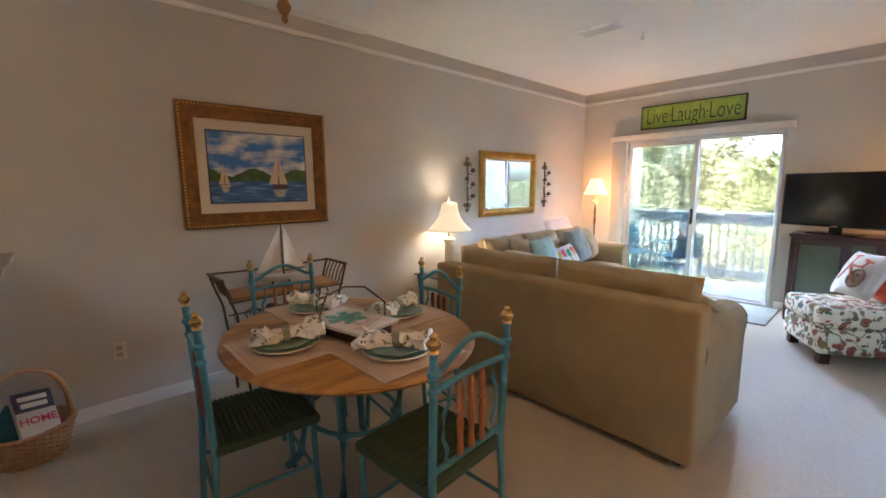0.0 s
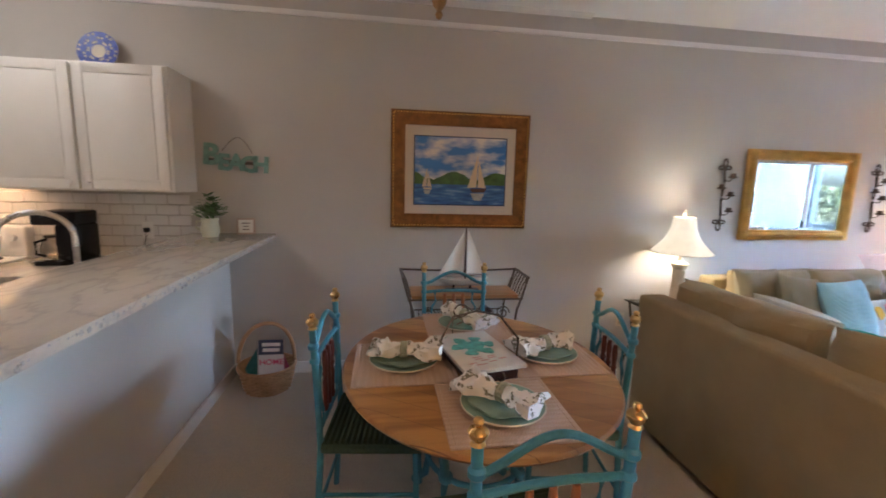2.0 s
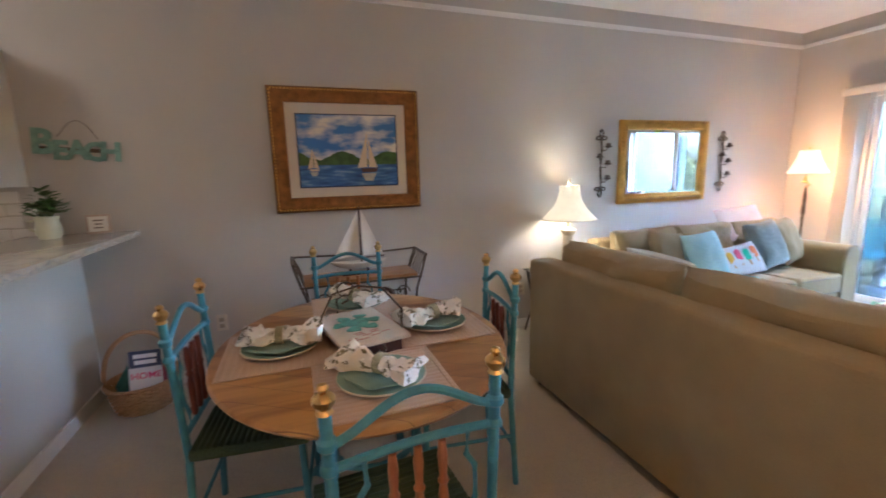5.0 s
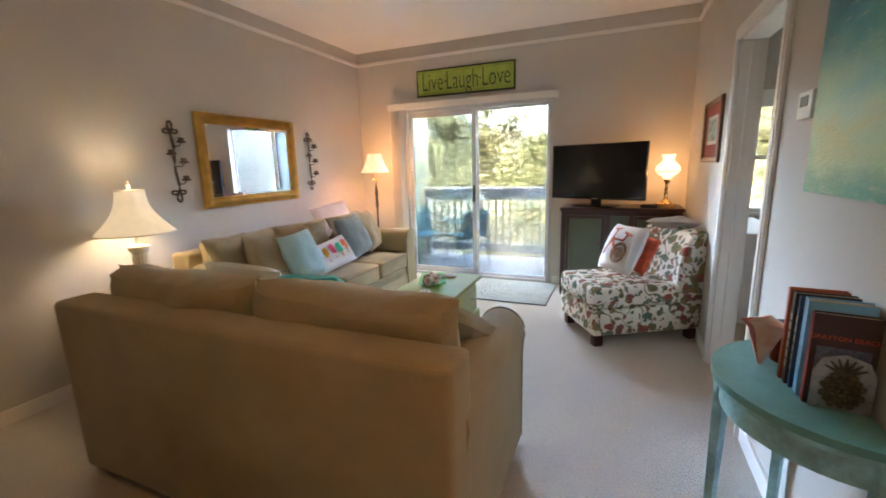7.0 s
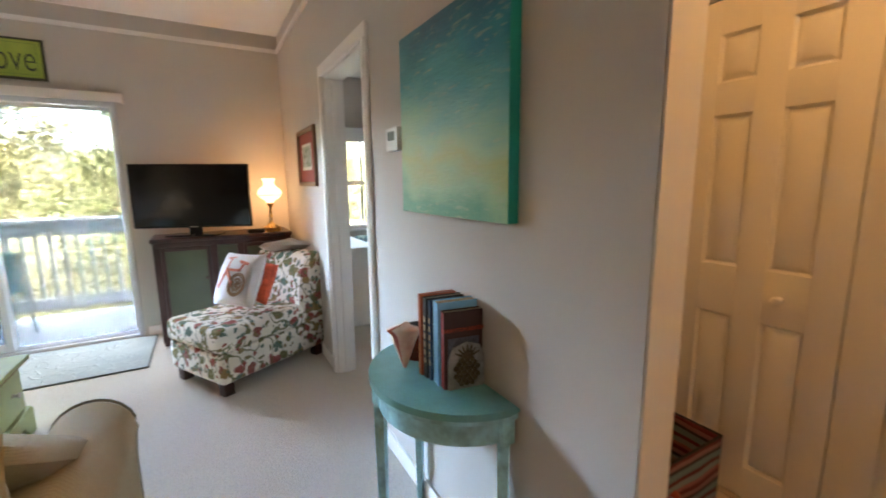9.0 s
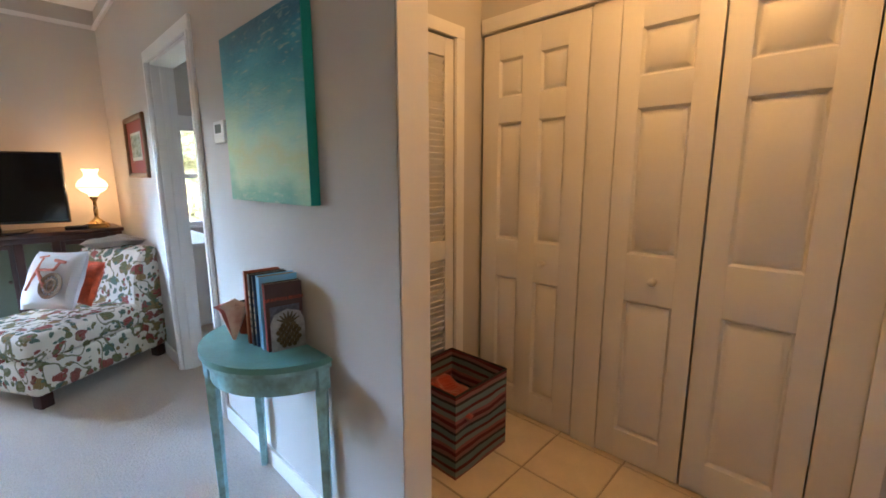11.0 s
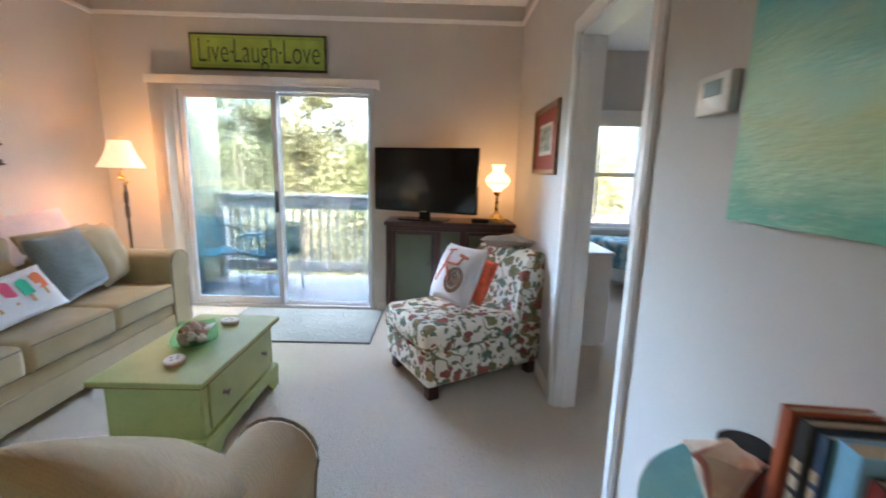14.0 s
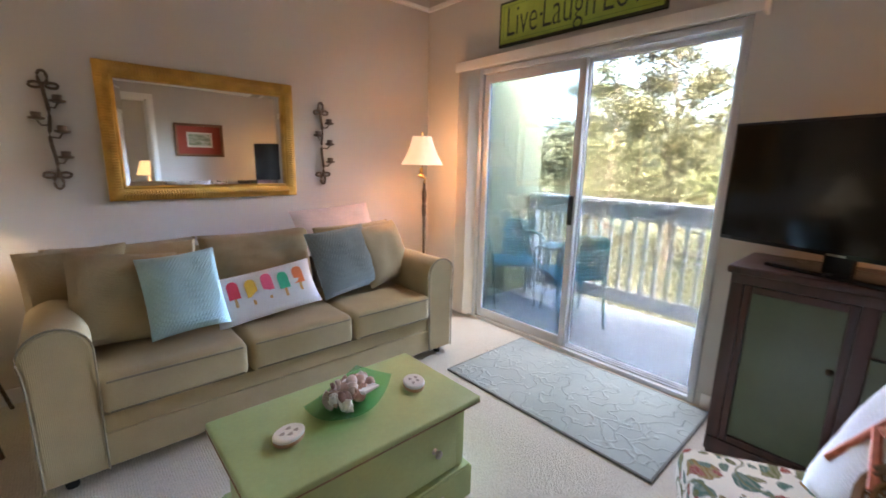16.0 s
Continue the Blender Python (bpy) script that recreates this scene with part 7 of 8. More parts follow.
    o = new("conch_shell", put("conch_shell", c, [nn.m, plain("rose_shell_lip", (0.62, 0.22, 0.18), 0.25, var=0.15)]))
    o.matrix_basis = pose(2.725, -0.098, zt + 0.008, 10, -12, 105) @ Matrix.Scale(1.3, 4)
    tagged(o, "pink and cream conch shell on the side table", "shell")
    j = thing("candle_jar", pose(2.80, -0.185, zt), "amber jar candle with a black lid", "candle")
    b = B()
    lathe(b, [(0.0, 0), (0.04, 0.0), (0.042, 0.01), (0.042, 0.085), (0.036, 0.095), (0.0, 0.095)], seg=22)
    part("jar", b, plain("dark_red_wax_glass", (0.16, 0.035, 0.02), 0.12), j)
    b = B()
    lathe(b, [(0.0, 0.095), (0.046, 0.095), (0.047, 0.10), (0.045, 0.122), (0.0, 0.124)], seg=22)
    part("lid", b, RUBBER, j)


DOORW = plain("white_door_paint", (0.74, 0.72, 0.68), 0.42, var=0.04, scale=3, grain=70, bump=0.12)


def leaf(d, x0, x1, z0, z1, cols, rows, y=0.0, name="door_leaf"):
    """A moulded panel door leaf facing +y."""
    b = B()
    box(b, x0, x1, y - 0.036, y - 0.020, z0, z1, 0.002)
    st = 0.103 if cols == 2 else 0.085
    n = (x1 - x0 - st * (cols + 1)) / cols
    for k in range(cols + 1):
        a = x0 + k * (n + st)
        box(b, a, a + st, y - 0.022, y, z0, z1, 0.003)
    zs = [z0] + [v for r in rows for v in r] + [z1]
    for k in range(cols):
        a = x0 + st + k * (n + st)
        for lo, hi in zip(zs[0::2], zs[1::2]):
            box(b, a - 0.001, a + n + 0.001, y - 0.022, y - 0.0005, lo, hi, 0.002)
        for lo, hi in rows:
            r = []
            for ins, dep in ((0.0, -0.001), (0.009, -0.016), (0.014, -0.0165), (0.036, -0.002)):
                r.append([b.verts.new(p) for p in ((a + ins, y + dep, lo + ins), (a + n - ins, y + dep, lo + ins), (a + n - ins, y + dep, hi - ins), (a + ins, y + dep, hi - ins))])
            for p, q in zip(r, r[1:]):
                for i in range(4):
                    b.faces.new((p[i], p[(i + 1) % 4], q[(i + 1) % 4], q[i]))
            b.faces.new(r[-1])
    return part(name, b, DOORW, d)


def door_knob(parent, x, z, y=0.0):
    b = B()
    lathe(b, [(0.014, 0), (0.010, 0.006), (0.008, 0.014), (0.017, 0.024), (0.018, 0.031), (0.012, 0.038), (0.0, 0.04)], seg=16)
    o = part("door_knob", b, WHITE, parent)
    o.matrix_basis = pose(x, y, z, -90)


def closets():
    rows = [(0.155, 0.79), (1.0, 1.615), (1.742, 1.93)]
    y = -1.43
    d = thing("door_2", pose(0, y, 0), "white six-panel closet door, closed", "door", kind="structure")
    l = leaf(d, 2.006, 2.598, 0.012, 2.065, 2, rows)
    door_knob(l, 2.195, 0.895)
    d = thing("door_3", pose(0, y, 0), "white folding closet doors, closed", "door", kind="structure")
    l = leaf(d, 1.500, 1.868, 0.012, 2.065, 1, rows)
    door_knob(l, 1.662, 0.895)
    leaf(d, 1.100, 1.492, 0.012, 2.065, 1, rows)
    b = B()
    box(b, 1.873, 2.001, y - 0.06, y - 0.002, 0, 2.07, 0.002)
    box(b, 0.985, 1.095, y - 0.06, y - 0.002, 0, 2.07, 0.002)
    setting("trim_closet_post", b, DOORW, "white painted post between closet doors", "trim", True)
    # louvred door in the hall's end
    d = thing("door_4", pose(2.64, 0, 0), "white louvred closet door, closed", "door", kind="structure")
    b = B()
    for y0, y1 in ((-1.218, -1.155), (-0.57, -0.502)):
        box(b, -0.015, 0.015, y0, y1, 0.012, 2.012, 0.003)
    for z0, z1 in ((0.012, 0.16), (0.90, 1.0), (1.92, 2.012)):
        box(b, -0.015, 0.015, -1.155, -0.57, z0, z1, 0.003)
    part("door_frame", b, DOORW, d)
    b = B()
    box(b, -0.018, 0.018, -0.292, 0.292, -0.003, 0.003, 0.001, 1)
    one = part("slat", b, DOORW, d)
    zs = [0.175 + 0.0305 * k for k in range(24)] + [1.015 + 0.0305 * k for k in range(30)]
    one.matrix_basis = pose(0, -0.8625, zs[0], 0, 58, 0)
    for z in zs[1:]:
        like(one, pose(0, -0.8625, z, 0, 58, 0))
    b = B()
    box(b, 0.03, 0.036, -1.21, -0.51, 0.0, 2.01)
    part("backing", b, DOORW, d)


def striped_bin():
    n = Nodes("striped_fabric", 0.9)
    sep = n.t.nodes.new("ShaderNodeSeparateXYZ")
    n.link(n.co, sep.inputs[0])
    wave = n.math("MULTIPLY", n.noise(5.0, 1.0), 0.035)
    f = n.math("FRACT", n.math("MULTIPLY", n.math("ADD", sep.outputs[2], wave), 7.4))
    n.colour(n.ramp(f, [(0.0, (0.10, 0.012, 0.022)), (0.14, (0.25, 0.09, 0.10)), (0.26, (0.17, 0.20, 0.21)), (0.44, (0.08, 0.008, 0.018)), (0.56, (0.11, 0.17, 0.19)), (0.76, (0.025, 0.02, 0.03)), (0.86, (0.22, 0.11, 0.12))], True))
    n.bump(n.noise(300.0), 0.4, 0.002)
    s = thing("storage_bin", pose(2.405, -0.98, 0), "striped woven fabric storage cube, open top", "storage bin")
    x0, x1, y0, y1, h = -0.185, 0.185, -0.19, 0.19, 0.40
    for i, (a, c, e, g) in enumerate(((x0, x0 + 0.012, y0, y1), (x1 - 0.012, x1, y0, y1), (x0 + 0.012, x1 - 0.012, y0, y0 + 0.012), (x0 + 0.012, x1 - 0.012, y1 - 0.012, y1))):
        b = B()
        box(b, a, c, e, g, 0.0, h, 0.003)
        part("side", b, n.m, s)
    b = B()
    box(b, x0 + 0.012, x1 - 0.012, y0 + 0.012, y1 - 0.012, 0.004, 0.012)
    part("bottom", b, RUBBER, s)
    b = B()
    tube(b, [(x0 + 0.004, y0 + 0.004, h), (x1 - 0.004, y0 + 0.004, h), (x1 - 0.004, y1 - 0.004, h), (x0 + 0.004, y1 - 0.004, h)], 0.007, 6, True)
    part("binding", b, RUBBER, s)
    b = B()
    cushion(b, 0.33, 0.33, 0.10, 0.4, 12, None, 21, 0.05)
    o = new("folded_blanket", put("folded_blanket", b, cloth("rust_red_blanket", (0.26, 0.035, 0.02), 120, bump=1.0)))
    o.matrix_basis = pose(2.405, -0.95, 0.265, 16, -10, 20)
    tagged(o, "rust red blanket folded in the bin", "blanket")
    b = B()
    box(b, -0.16, 0.16, -0.16, 0.16, 0.0, 0.24, 0.05, 3)
    o = new("folded_blanket", put("folded_blanket", b, cloth("dark_brown_blanket", (0.07, 0.035, 0.025), 120)))
    o.location = (2.405, -0.98, 0.013)
    tagged(o, "dark brown blanket at the bottom of the bin", "blanket")


canvas_painting()
thermostat()
small_print()
demilune()
table_books()
closets()
striped_bin()
# ---- kitchen behind the bar ----
def stone(name):
    n = Nodes(name, 0.12)
    v = n.ramp(n.noise(9.0, 8.0, n.stretch((1, 0.5, 1), (0, 0, 30))), [(0.35, (0.66, 0.60, 0.52)), (0.48, (0.60, 0.55, 0.48)), (0.52, (0.50, 0.46, 0.42)), (0.56, (0.62, 0.57, 0.50)), (0.75, (0.67, 0.61, 0.54))])
    n.colour(n.mix(n.math("MULTIPLY", n.noise(140.0, 2.0), 0.3), v, (0.45, 0.42, 0.39)))
    return n.m


QUARTZ = stone("veined_quartz")
CABW = plain("white_cabinet_paint", (0.78, 0.76, 0.72), 0.38, var=0.03, scale=4, grain=80, bump=0.08)
TILEW = plain("white_glazed_tile", (0.74, 0.73, 0.72), 0.15, var=0.04)


def peninsula():
    b = B()
    box(b, -0.62, -0.50, 1.075, N, 0, 1.045)
    setting("wall_bar", b, WALL, "greige half wall under the bar top", "wall")
    t = thing("bar_top", pose(0, 0, 0), "veined pale quartz bar top with a chiselled edge", "countertop", kind="")
    b = B()
    box(b, -0.74, -0.165, 1.075, N - 0.003, 1.046, 1.083, 0.005)
    for v in b.verts:
        if v.co.x > -0.2:
            v.co.x += 0.006 * noise.noise(v.co * 9)
    part("slab", b, QUARTZ, t)
    b = B()
    rnd = random.Random(8)
    for k in range(150):
        y = 1.17 + k * 0.015
        r = rnd.uniform(0.003, 0.008)
        ball(b, (-0.166, y, 1.064 + rnd.uniform(-0.012, 0.012)), r, 0.8, 1.6, 1.4, 6)
    part("chiselled_edge", b, plain("rough_grey_stone_edge", (0.40, 0.39, 0.38), 0.6, var=0.4, scale=60, bump=0.8), t, "rough chiselled stone edge")


def base_run(name, x0, x1, y0, y1, label):
    c = thing(name, pose(0, 0, 0), label, "cabinet", "base cabinets")
    b = B()
    box(b, x0, x1, y0, y1, 0.09, 0.87, 0.003)
    box(b, x0 + 0.02, x1 - 0.02, y0 + 0.05, y1 - 0.02, 0.0, 0.09)
    part("body", b, CABW, c)


def panel_door(c, x0, x1, y, z0, z1, knob_x):
    """A framed door facing -y."""
    b = B()
    box(b, x0, x1, y - 0.018, y, z0, z1, 0.003)
    d = part("door", b, CABW, c)
    w = 0.055
    for a0, a1, c0, c1 in ((x0, x0 + w, z0, z1), (x1 - w, x1, z0, z1), (x0 + w, x1 - w, z0, z0 + w), (x0 + w, x1 - w, z1 - w, z1)):
        b = B()
        box(b, a0 + 0.001, a1 - 0.001, y - 0.025, y - 0.017, c0 + 0.001, c1 - 0.001, 0.003)
        part("stile" if c1 - c0 > 0.06 else "rail", b, CABW, d)
    b = B()
    box(b, x0 + w + 0.012, x1 - w - 0.012, y - 0.0235, y - 0.017, z0 + w + 0.012, z1 - w - 0.012, 0.005)
    part("panel", b, CABW, d)
    b = B()
    lathe(b, [(0.008, 0), (0.005, 0.008), (0.012, 0.016), (0.010, 0.024), (0.0, 0.026)], seg=12)
    o = part("knob", b, WHITE, d)
    o.matrix_basis = pose(knob_x, y - 0.025, z0 + 0.04, 90)


def wall_cabinets():
    c = thing("wall_cabinet", pose(0, 0, 0), "white two-door wall cabinet beside the dining wall", "cabinet", "wall cabinets")
    b = B()
    box(b, -1.715, -0.685, 3.11, N - 0.002, 1.375, 2.13, 0.003)
    part("body", b, CABW, c)
    panel_door(c, -1.19, -0.70, 3.108, 1.385, 2.12, -1.15)
    panel_door(c, -1.70, -1.21, 3.108, 1.385, 2.12, -1.25)
    c = thing("wall_cabinet", pose(0, 0, 0), "short white wall cabinet over the range hood", "cabinet", "wall cabinets")
    b = B()
    box(b, -2.485, -1.722, 3.11, N - 0.002, 1.765, 2.13, 0.003)
    part("body", b, CABW, c)
    panel_door(c, -2.09, -1.735, 3.108, 1.775, 2.12, -2.05)
    panel_door(c, -2.47, -2.11, 3.108, 1.775, 2.12, -2.15)
    c = thing("wall_cabinet", pose(0, 0, 0), "white wall cabinet beyond the range", "cabinet", "wall cabinets")
    b = B()
    box(b, -3.39, -2.49, 3.11, N - 0.002, 1.375, 2.13, 0.003)
    part("body", b, CABW, c)
    panel_door(c, -2.93, -2.50, 3.108, 1.385, 2.12, -2.89)
    h = thing("range_hood", pose(0, 0, 0), "white range hood with a lit underside", "range hood")
    b = B()
    box(b, -2.48, -1.725, 2.98, N - 0.002, 1.66, 1.762, 0.01)
    part("hood", b, CABW, h)
    b = B()
    box(b, -2.10, -1.98, 3.08, 3.18, 1.652, 1.6595)
    part("hood_light", b, glow("hood_lens", (1.0, 0.70, 0.40), 0.012), h)
    b = B()
    box(b, -2.40, -2.10, 2.974, 2.982, 1.725, 1.735)
    part("grille", b, RUBBER, h)


def range_and_counter():
    base_run("base_cabinet", -1.715, -0.75, 2.82, N - 0.002, "white base cabinets under the tiled wall")
    base_run("base_cabinet", -1.25, -0.63, 1.18, 2.80, "white base cabinets behind the bar")
    t = thing("worktop", pose(0, 0, 0), "pale quartz worktop with a sink run", "countertop")
    b = B()
    box(b, -1.718, -0.63, 2.79, N - 0.004, 0.871, 0.91, 0.005)
    box(b, -1.28, -0.63, 1.17, 2.788, 0.871, 0.91, 0.005)
    part("slab", b, QUARTZ, t)
    r = thing("range", pose(-2.10, 3.11, 0), "white electric coil range with a raised control panel", "stove")
    b = B()
    box(b, -0.375, 0.375, -0.32, 0.31, 0.02, 0.90, 0.01)
    part("body", b, CABW, r)
    b = B()
    box(b, -0.378, 0.378, -0.33, 0.31, 0.901, 0.922, 0.006)
    part("cooktop", b, CABW, r)
    b = B()
    box(b, -0.375, 0.375, 0.235, 0.312, 0.92, 1.13, 0.02, 3)
    p = part("control_panel", b, CABW, r)
    for x in (-0.30, -0.21, 0.21, 0.30):
        b = B()
        lathe(b, [(0.022, 0), (0.022, 0.012), (0.018, 0.02), (0.0, 0.021)], seg=16)
        o = part("knob", b, CABW, p)
        o.matrix_basis = pose(x, 0.236, 1.05, 90)
    b = B()
    box(b, -0.03, 0.03, 0.231, 0.236, 1.03, 1.07)
    part("clock", b, RUBBER, p)
    for x, y, rr in ((-0.19, -0.17, 0.10), (0.19, -0.17, 0.075), (-0.19, 0.10, 0.075), (0.19, 0.10, 0.10)):
        b = B()
        for k in range(4):
            q = rr * (1 - 0.22 * k)
            tube(b, [(x + q * math.cos(2 * math.pi * i / 24), y + q * math.sin(2 * math.pi * i / 24), 0.932) for i in range(24)], 0.006, 6, True)
        lathe(b, [(0.0, 0.9225), (rr + 0.012, 0.9225), (rr + 0.014, 0.928), (rr, 0.926), (0.0, 0.924)], (x, y, 0), 24)
        part("burner", b, BRONZE, r)
    b = B()
    box(b, -0.30, 0.30, -0.331, -0.318, 0.36, 0.72, 0.004)
    part("oven_window", b, BLACK, r)
    b = B()
    tube(b, [(-0.30, -0.32, 0.80), (-0.29, -0.37, 0.80), (0.29, -0.37, 0.80), (0.30, -0.32, 0.80)], 0.012, 8)
    part("oven_handle", b, BLACK, r)
    # spoon rest
    o = B()
    lathe(o, [(0.0, 0), (0.05, 0), (0.075, 0.02), (0.072, 0.022), (0.048, 0.006), (0.0, 0.005)], seg=20, squash=0.7)
    s = new("spoon_rest", put("spoon_rest", o, plain("tan_ceramic", (0.40, 0.26, 0.14), 0.3)))
    s.location = (-1.93, 3.23, 0.938)
    tagged(s, "small tan ceramic spoon rest on the range", "dish")


def faucet():
    f = thing("kitchen_faucet", pose(-0.93, 2.58, 0.911), "brushed steel high-arc pull-down faucet", "faucet")
    b = B()
    lathe(b, [(0.028, 0), (0.028, 0.008), (0.018, 0.014), (0.016, 0.06)], seg=18)
    tube(b, [(0, 0, 0.05), (0, 0, 0.24)] + curve(lambda t: (-0.13 + 0.13 * math.cos(math.pi * t), -0.06 + 0.06 * math.cos(math.pi * t), 0.25 + 0.125 * math.sin(math.pi * t)), 14) + [(-0.265, -0.12, 0.20)], 0.0135, 12)
    part("spout", b, STEEL, f)
    b = B()
    rod(b, (-0.262, -0.12, 0.235), (-0.285, -0.125, 0.10), 0.017, 0.024, 14)
    part("spray_head", b, STEEL, f)
    b = B()
    rod(b, (0.0, 0.015, 0.08), (0.03, 0.06, 0.12), 0.008, 0.006, 10)
    part("lever", b, STEEL, f)


def coffee_maker():
    c = thing("coffee_maker", pose(-1.40, 3.20, 0.911), "black drip coffee maker with a glass jug", "coffee maker")
    b = B()
    box(b, -0.10, 0.13, -0.12, 0.12, 0.0, 0.03, 0.008)
    box(b, 0.02, 0.13, -0.11, 0.12, 0.03, 0.25, 0.012)
    box(b, -0.10, 0.13, -0.12, 0.12, 0.25, 0.335, 0.014)
    part("body", b, BLACK, c)
    b = B()
    lathe(b, [(0.0, 0.032), (0.05, 0.032), (0.068, 0.06), (0.07, 0.10), (0.05, 0.15), (0.045, 0.165), (0.043, 0.165), (0.047, 0.148), (0.066, 0.10), (0.064, 0.062), (0.0, 0.036)], (-0.045, -0.03, 0), 22)
    part("jug", b, glass("jug_glass", (0.75, 0.72, 0.68)), c)
    b = B()
    tube(b, [(-0.05, -0.08, 0.16), (-0.06, -0.15, 0.15), (-0.06, -0.15, 0.08), (-0.05, -0.10, 0.06)], 0.009, 8)
    lathe(b, [(0.0, 0.167), (0.046, 0.167), (0.046, 0.18), (0.0, 0.185)], (-0.045, -0.03, 0), 18)
    part("jug_handle", b, BLACK, c)
    b = B()
    for k in range(3):
        box(b, -0.108, -0.10, -0.05, 0.05, 0.262 + 0.02 * k, 0.272 + 0.02 * k, 0.002)
    part("chrome_band", b, STEEL, c)
    o = thing("wall_outlet", pose(-1.02, N - 0.012, 1.10), "white outlet with a black plug and cord", "outlet", "wall outlets")
    b = B()
    box(b, -0.036, 0.036, -0.007, 0, -0.058, 0.058, 0.003)
    part("plate", b, WHITE, o)
    b = B()
    box(b, -0.015, 0.015, -0.035, -0.0072, -0.012, 0.018, 0.004)
    tube(b, [(0, -0.035, 0), (0.01, -0.05, -0.04), (-0.02, -0.03, -0.12), (-0.06, -0.03, -0.17), (-0.04, -0.10, -0.183), (-0.14, -0.10, -0.183), (-0.24, -0.08, -0.183)], 0.004, 6)
    part("plug_and_cord", b, RUBBER, o)


def ornaments():
    red, blue, cream = plain("red_rim_glaze", (0.46, 0.12, 0.10), 0.3, var=0.4, scale=45), plain("blue_spatter_glaze", (0.06, 0.10, 0.42), 0.3, var=0.4, scale=45), plain("cream_glaze", (0.72, 0.68, 0.58), 0.25)
    for x, rim, spots, label in ((-1.99, red, False, "cream plate with a red patterned rim above the cabinets"), (-1.19, blue, True, "blue plate with white spots above the cabinets"), (-2.52, red, False, "red-rimmed plate above the cabinets")):
        p = thing("display_plate", pose(x, 3.34, 2.132, 80), label, "plate", "plates above the cabinets")
        b = B()
        wr = 0.042 if spots else 0.086
        lathe(b, [(0.0, 0.004), (wr, 0.002), (wr, 0.007), (0.0, 0.009)], (0, 0.12, 0), 30)
        part("well", b, cream, p)
        b = B()
        lathe(b, [(wr + 0.0005, 0.003), (0.12, 0.014), (0.12, 0.018), (wr + 0.0005, 0.007)], (0, 0.12, 0), 36)
        part("rim", b, rim, p)
        b = B()
        if spots:
            for k in range(36):
                a, r = 2 * math.pi * (k // 3) / 12 + 0.26 * (k % 2), 0.058 + 0.024 * (k % 3)
                ball(b, (r * math.cos(a), 0.12 + r * math.sin(a), 0.0075 + (r - 0.042) * 0.141 + 0.001), 0.0085, 1, 1, 0.3, 6)
        else:
            for k in range(7):
                a = k * 0.9
                ball(b, (0.02 * math.cos(a), 0.12 + 0.026 * math.sin(a), 0.009), 0.010, 1, 0.6, 0.2, 6)
        part("painted_motif", b, cream if spots else plain("green_motif", (0.10, 0.16, 0.08), 0.4), p)
    # carved word on the range
    cop = plain("copper_painted_wood", (0.45, 0.20, 0.10), 0.45, 0.2, var=0.2, scale=30)
    w = thing("word_ornament", pose(-2.12, 3.36, 1.132), "copper-coloured cut-out word Beach on the range", "sign")
    letters("lettering", "Beach", 0.19, cop, w, pose(0, 0, 0.066) @ Matrix.Diagonal((0.95, 1, 1, 1)), 0.012, "", 0.008)
    b = B()
    box(b, -0.20, 0.20, -0.012, 0.012, 0.0, 0.014, 0.003)
    part("base_bar", b, cop, w)
    # hanging word on the dining wall
    tl = plain("mint_green_tin", (0.22, 0.38, 0.33), 0.5, 0.2, var=0.3, scale=30)
    w = thing("wall_sign", pose(-0.41, N - 0.012, 1.585, 0, 4, 0), "mint green cut-out sign reading BEACH on wire", "sign")
    for k, (ch, z) in enumerate(zip("BEACH", (0.02, -0.012, -0.005, -0.012, -0.006))):
        letters("letter", ch, 0.20 if k == 0 else 0.15, tl, w, pose(-0.172 + 0.083 * k, 0, z + (0.012 if k == 0 else 0)), 0.006, "", 0.007)
    b = B()
    tube(b, curve(lambda t: (-0.10 + 0.20 * t, 0.0, 0.07 + 0.10 * math.sin(math.pi * t)), 12), 0.002, 6)
    box(b, -0.19, 0.19, -0.002, 0.006, -0.012, 0.012, 0.002)
    part("wire", b, BRONZE, w)
    # pot plant and framed tile on the bar
    p = thing("potted_plant", pose(-0.535, 3.22, 1.083), "leafy green plant in a cream pitcher on the bar", "plant")
    b = B()
    lathe(b, [(0.0, 0), (0.045, 0.0), (0.058, 0.03), (0.056, 0.07), (0.048, 0.10), (0.055, 0.125), (0.050, 0.125), (0.044, 0.10), (0.0, 0.09)], seg=24)
    tube(b, [(-0.05, 0, 0.105), (-0.085, 0, 0.10), (-0.088, 0, 0.06), (-0.052, 0, 0.035)], 0.007, 8)
    part("pitcher", b, plain("cream_green_pitcher", (0.55, 0.55, 0.42), 0.3, var=0.1), p)
    rnd = random.Random(4)
    b = B()
    for k in range(110):
        a, r = rnd.uniform(0, 6.283), rnd.random() ** 0.7 * 0.085
        c = Vector((r * math.cos(a), r * math.sin(a), 0.14 + rnd.random() * 0.14 * (1.2 - r / 0.1)))
        u = Vector((math.cos(a), math.sin(a), rnd.uniform(-0.3, 0.7))).normalized()
        s = u.cross(Vector((0, 0, 1))).normalized()
        n = s.cross(u)
        q = rnd.uniform(0.020, 0.036)
        pts = [c - u * q, c + s * q * 0.62 - u * 0.2 * q, c + s * q * 0.4 + u * 0.7 * q, c + u * 1.25 * q - n * 0.2 * q, c - s * q * 0.4 + u * 0.7 * q, c - s * q * 0.62 - u * 0.2 * q]
        b.faces.new([b.verts.new(v) for v in pts])
    part("foliage", b, plain("glossy_leaf", (0.045, 0.12, 0.02), 0.4, var=0.5, scale=25), p, smooth=False)
    b = B()
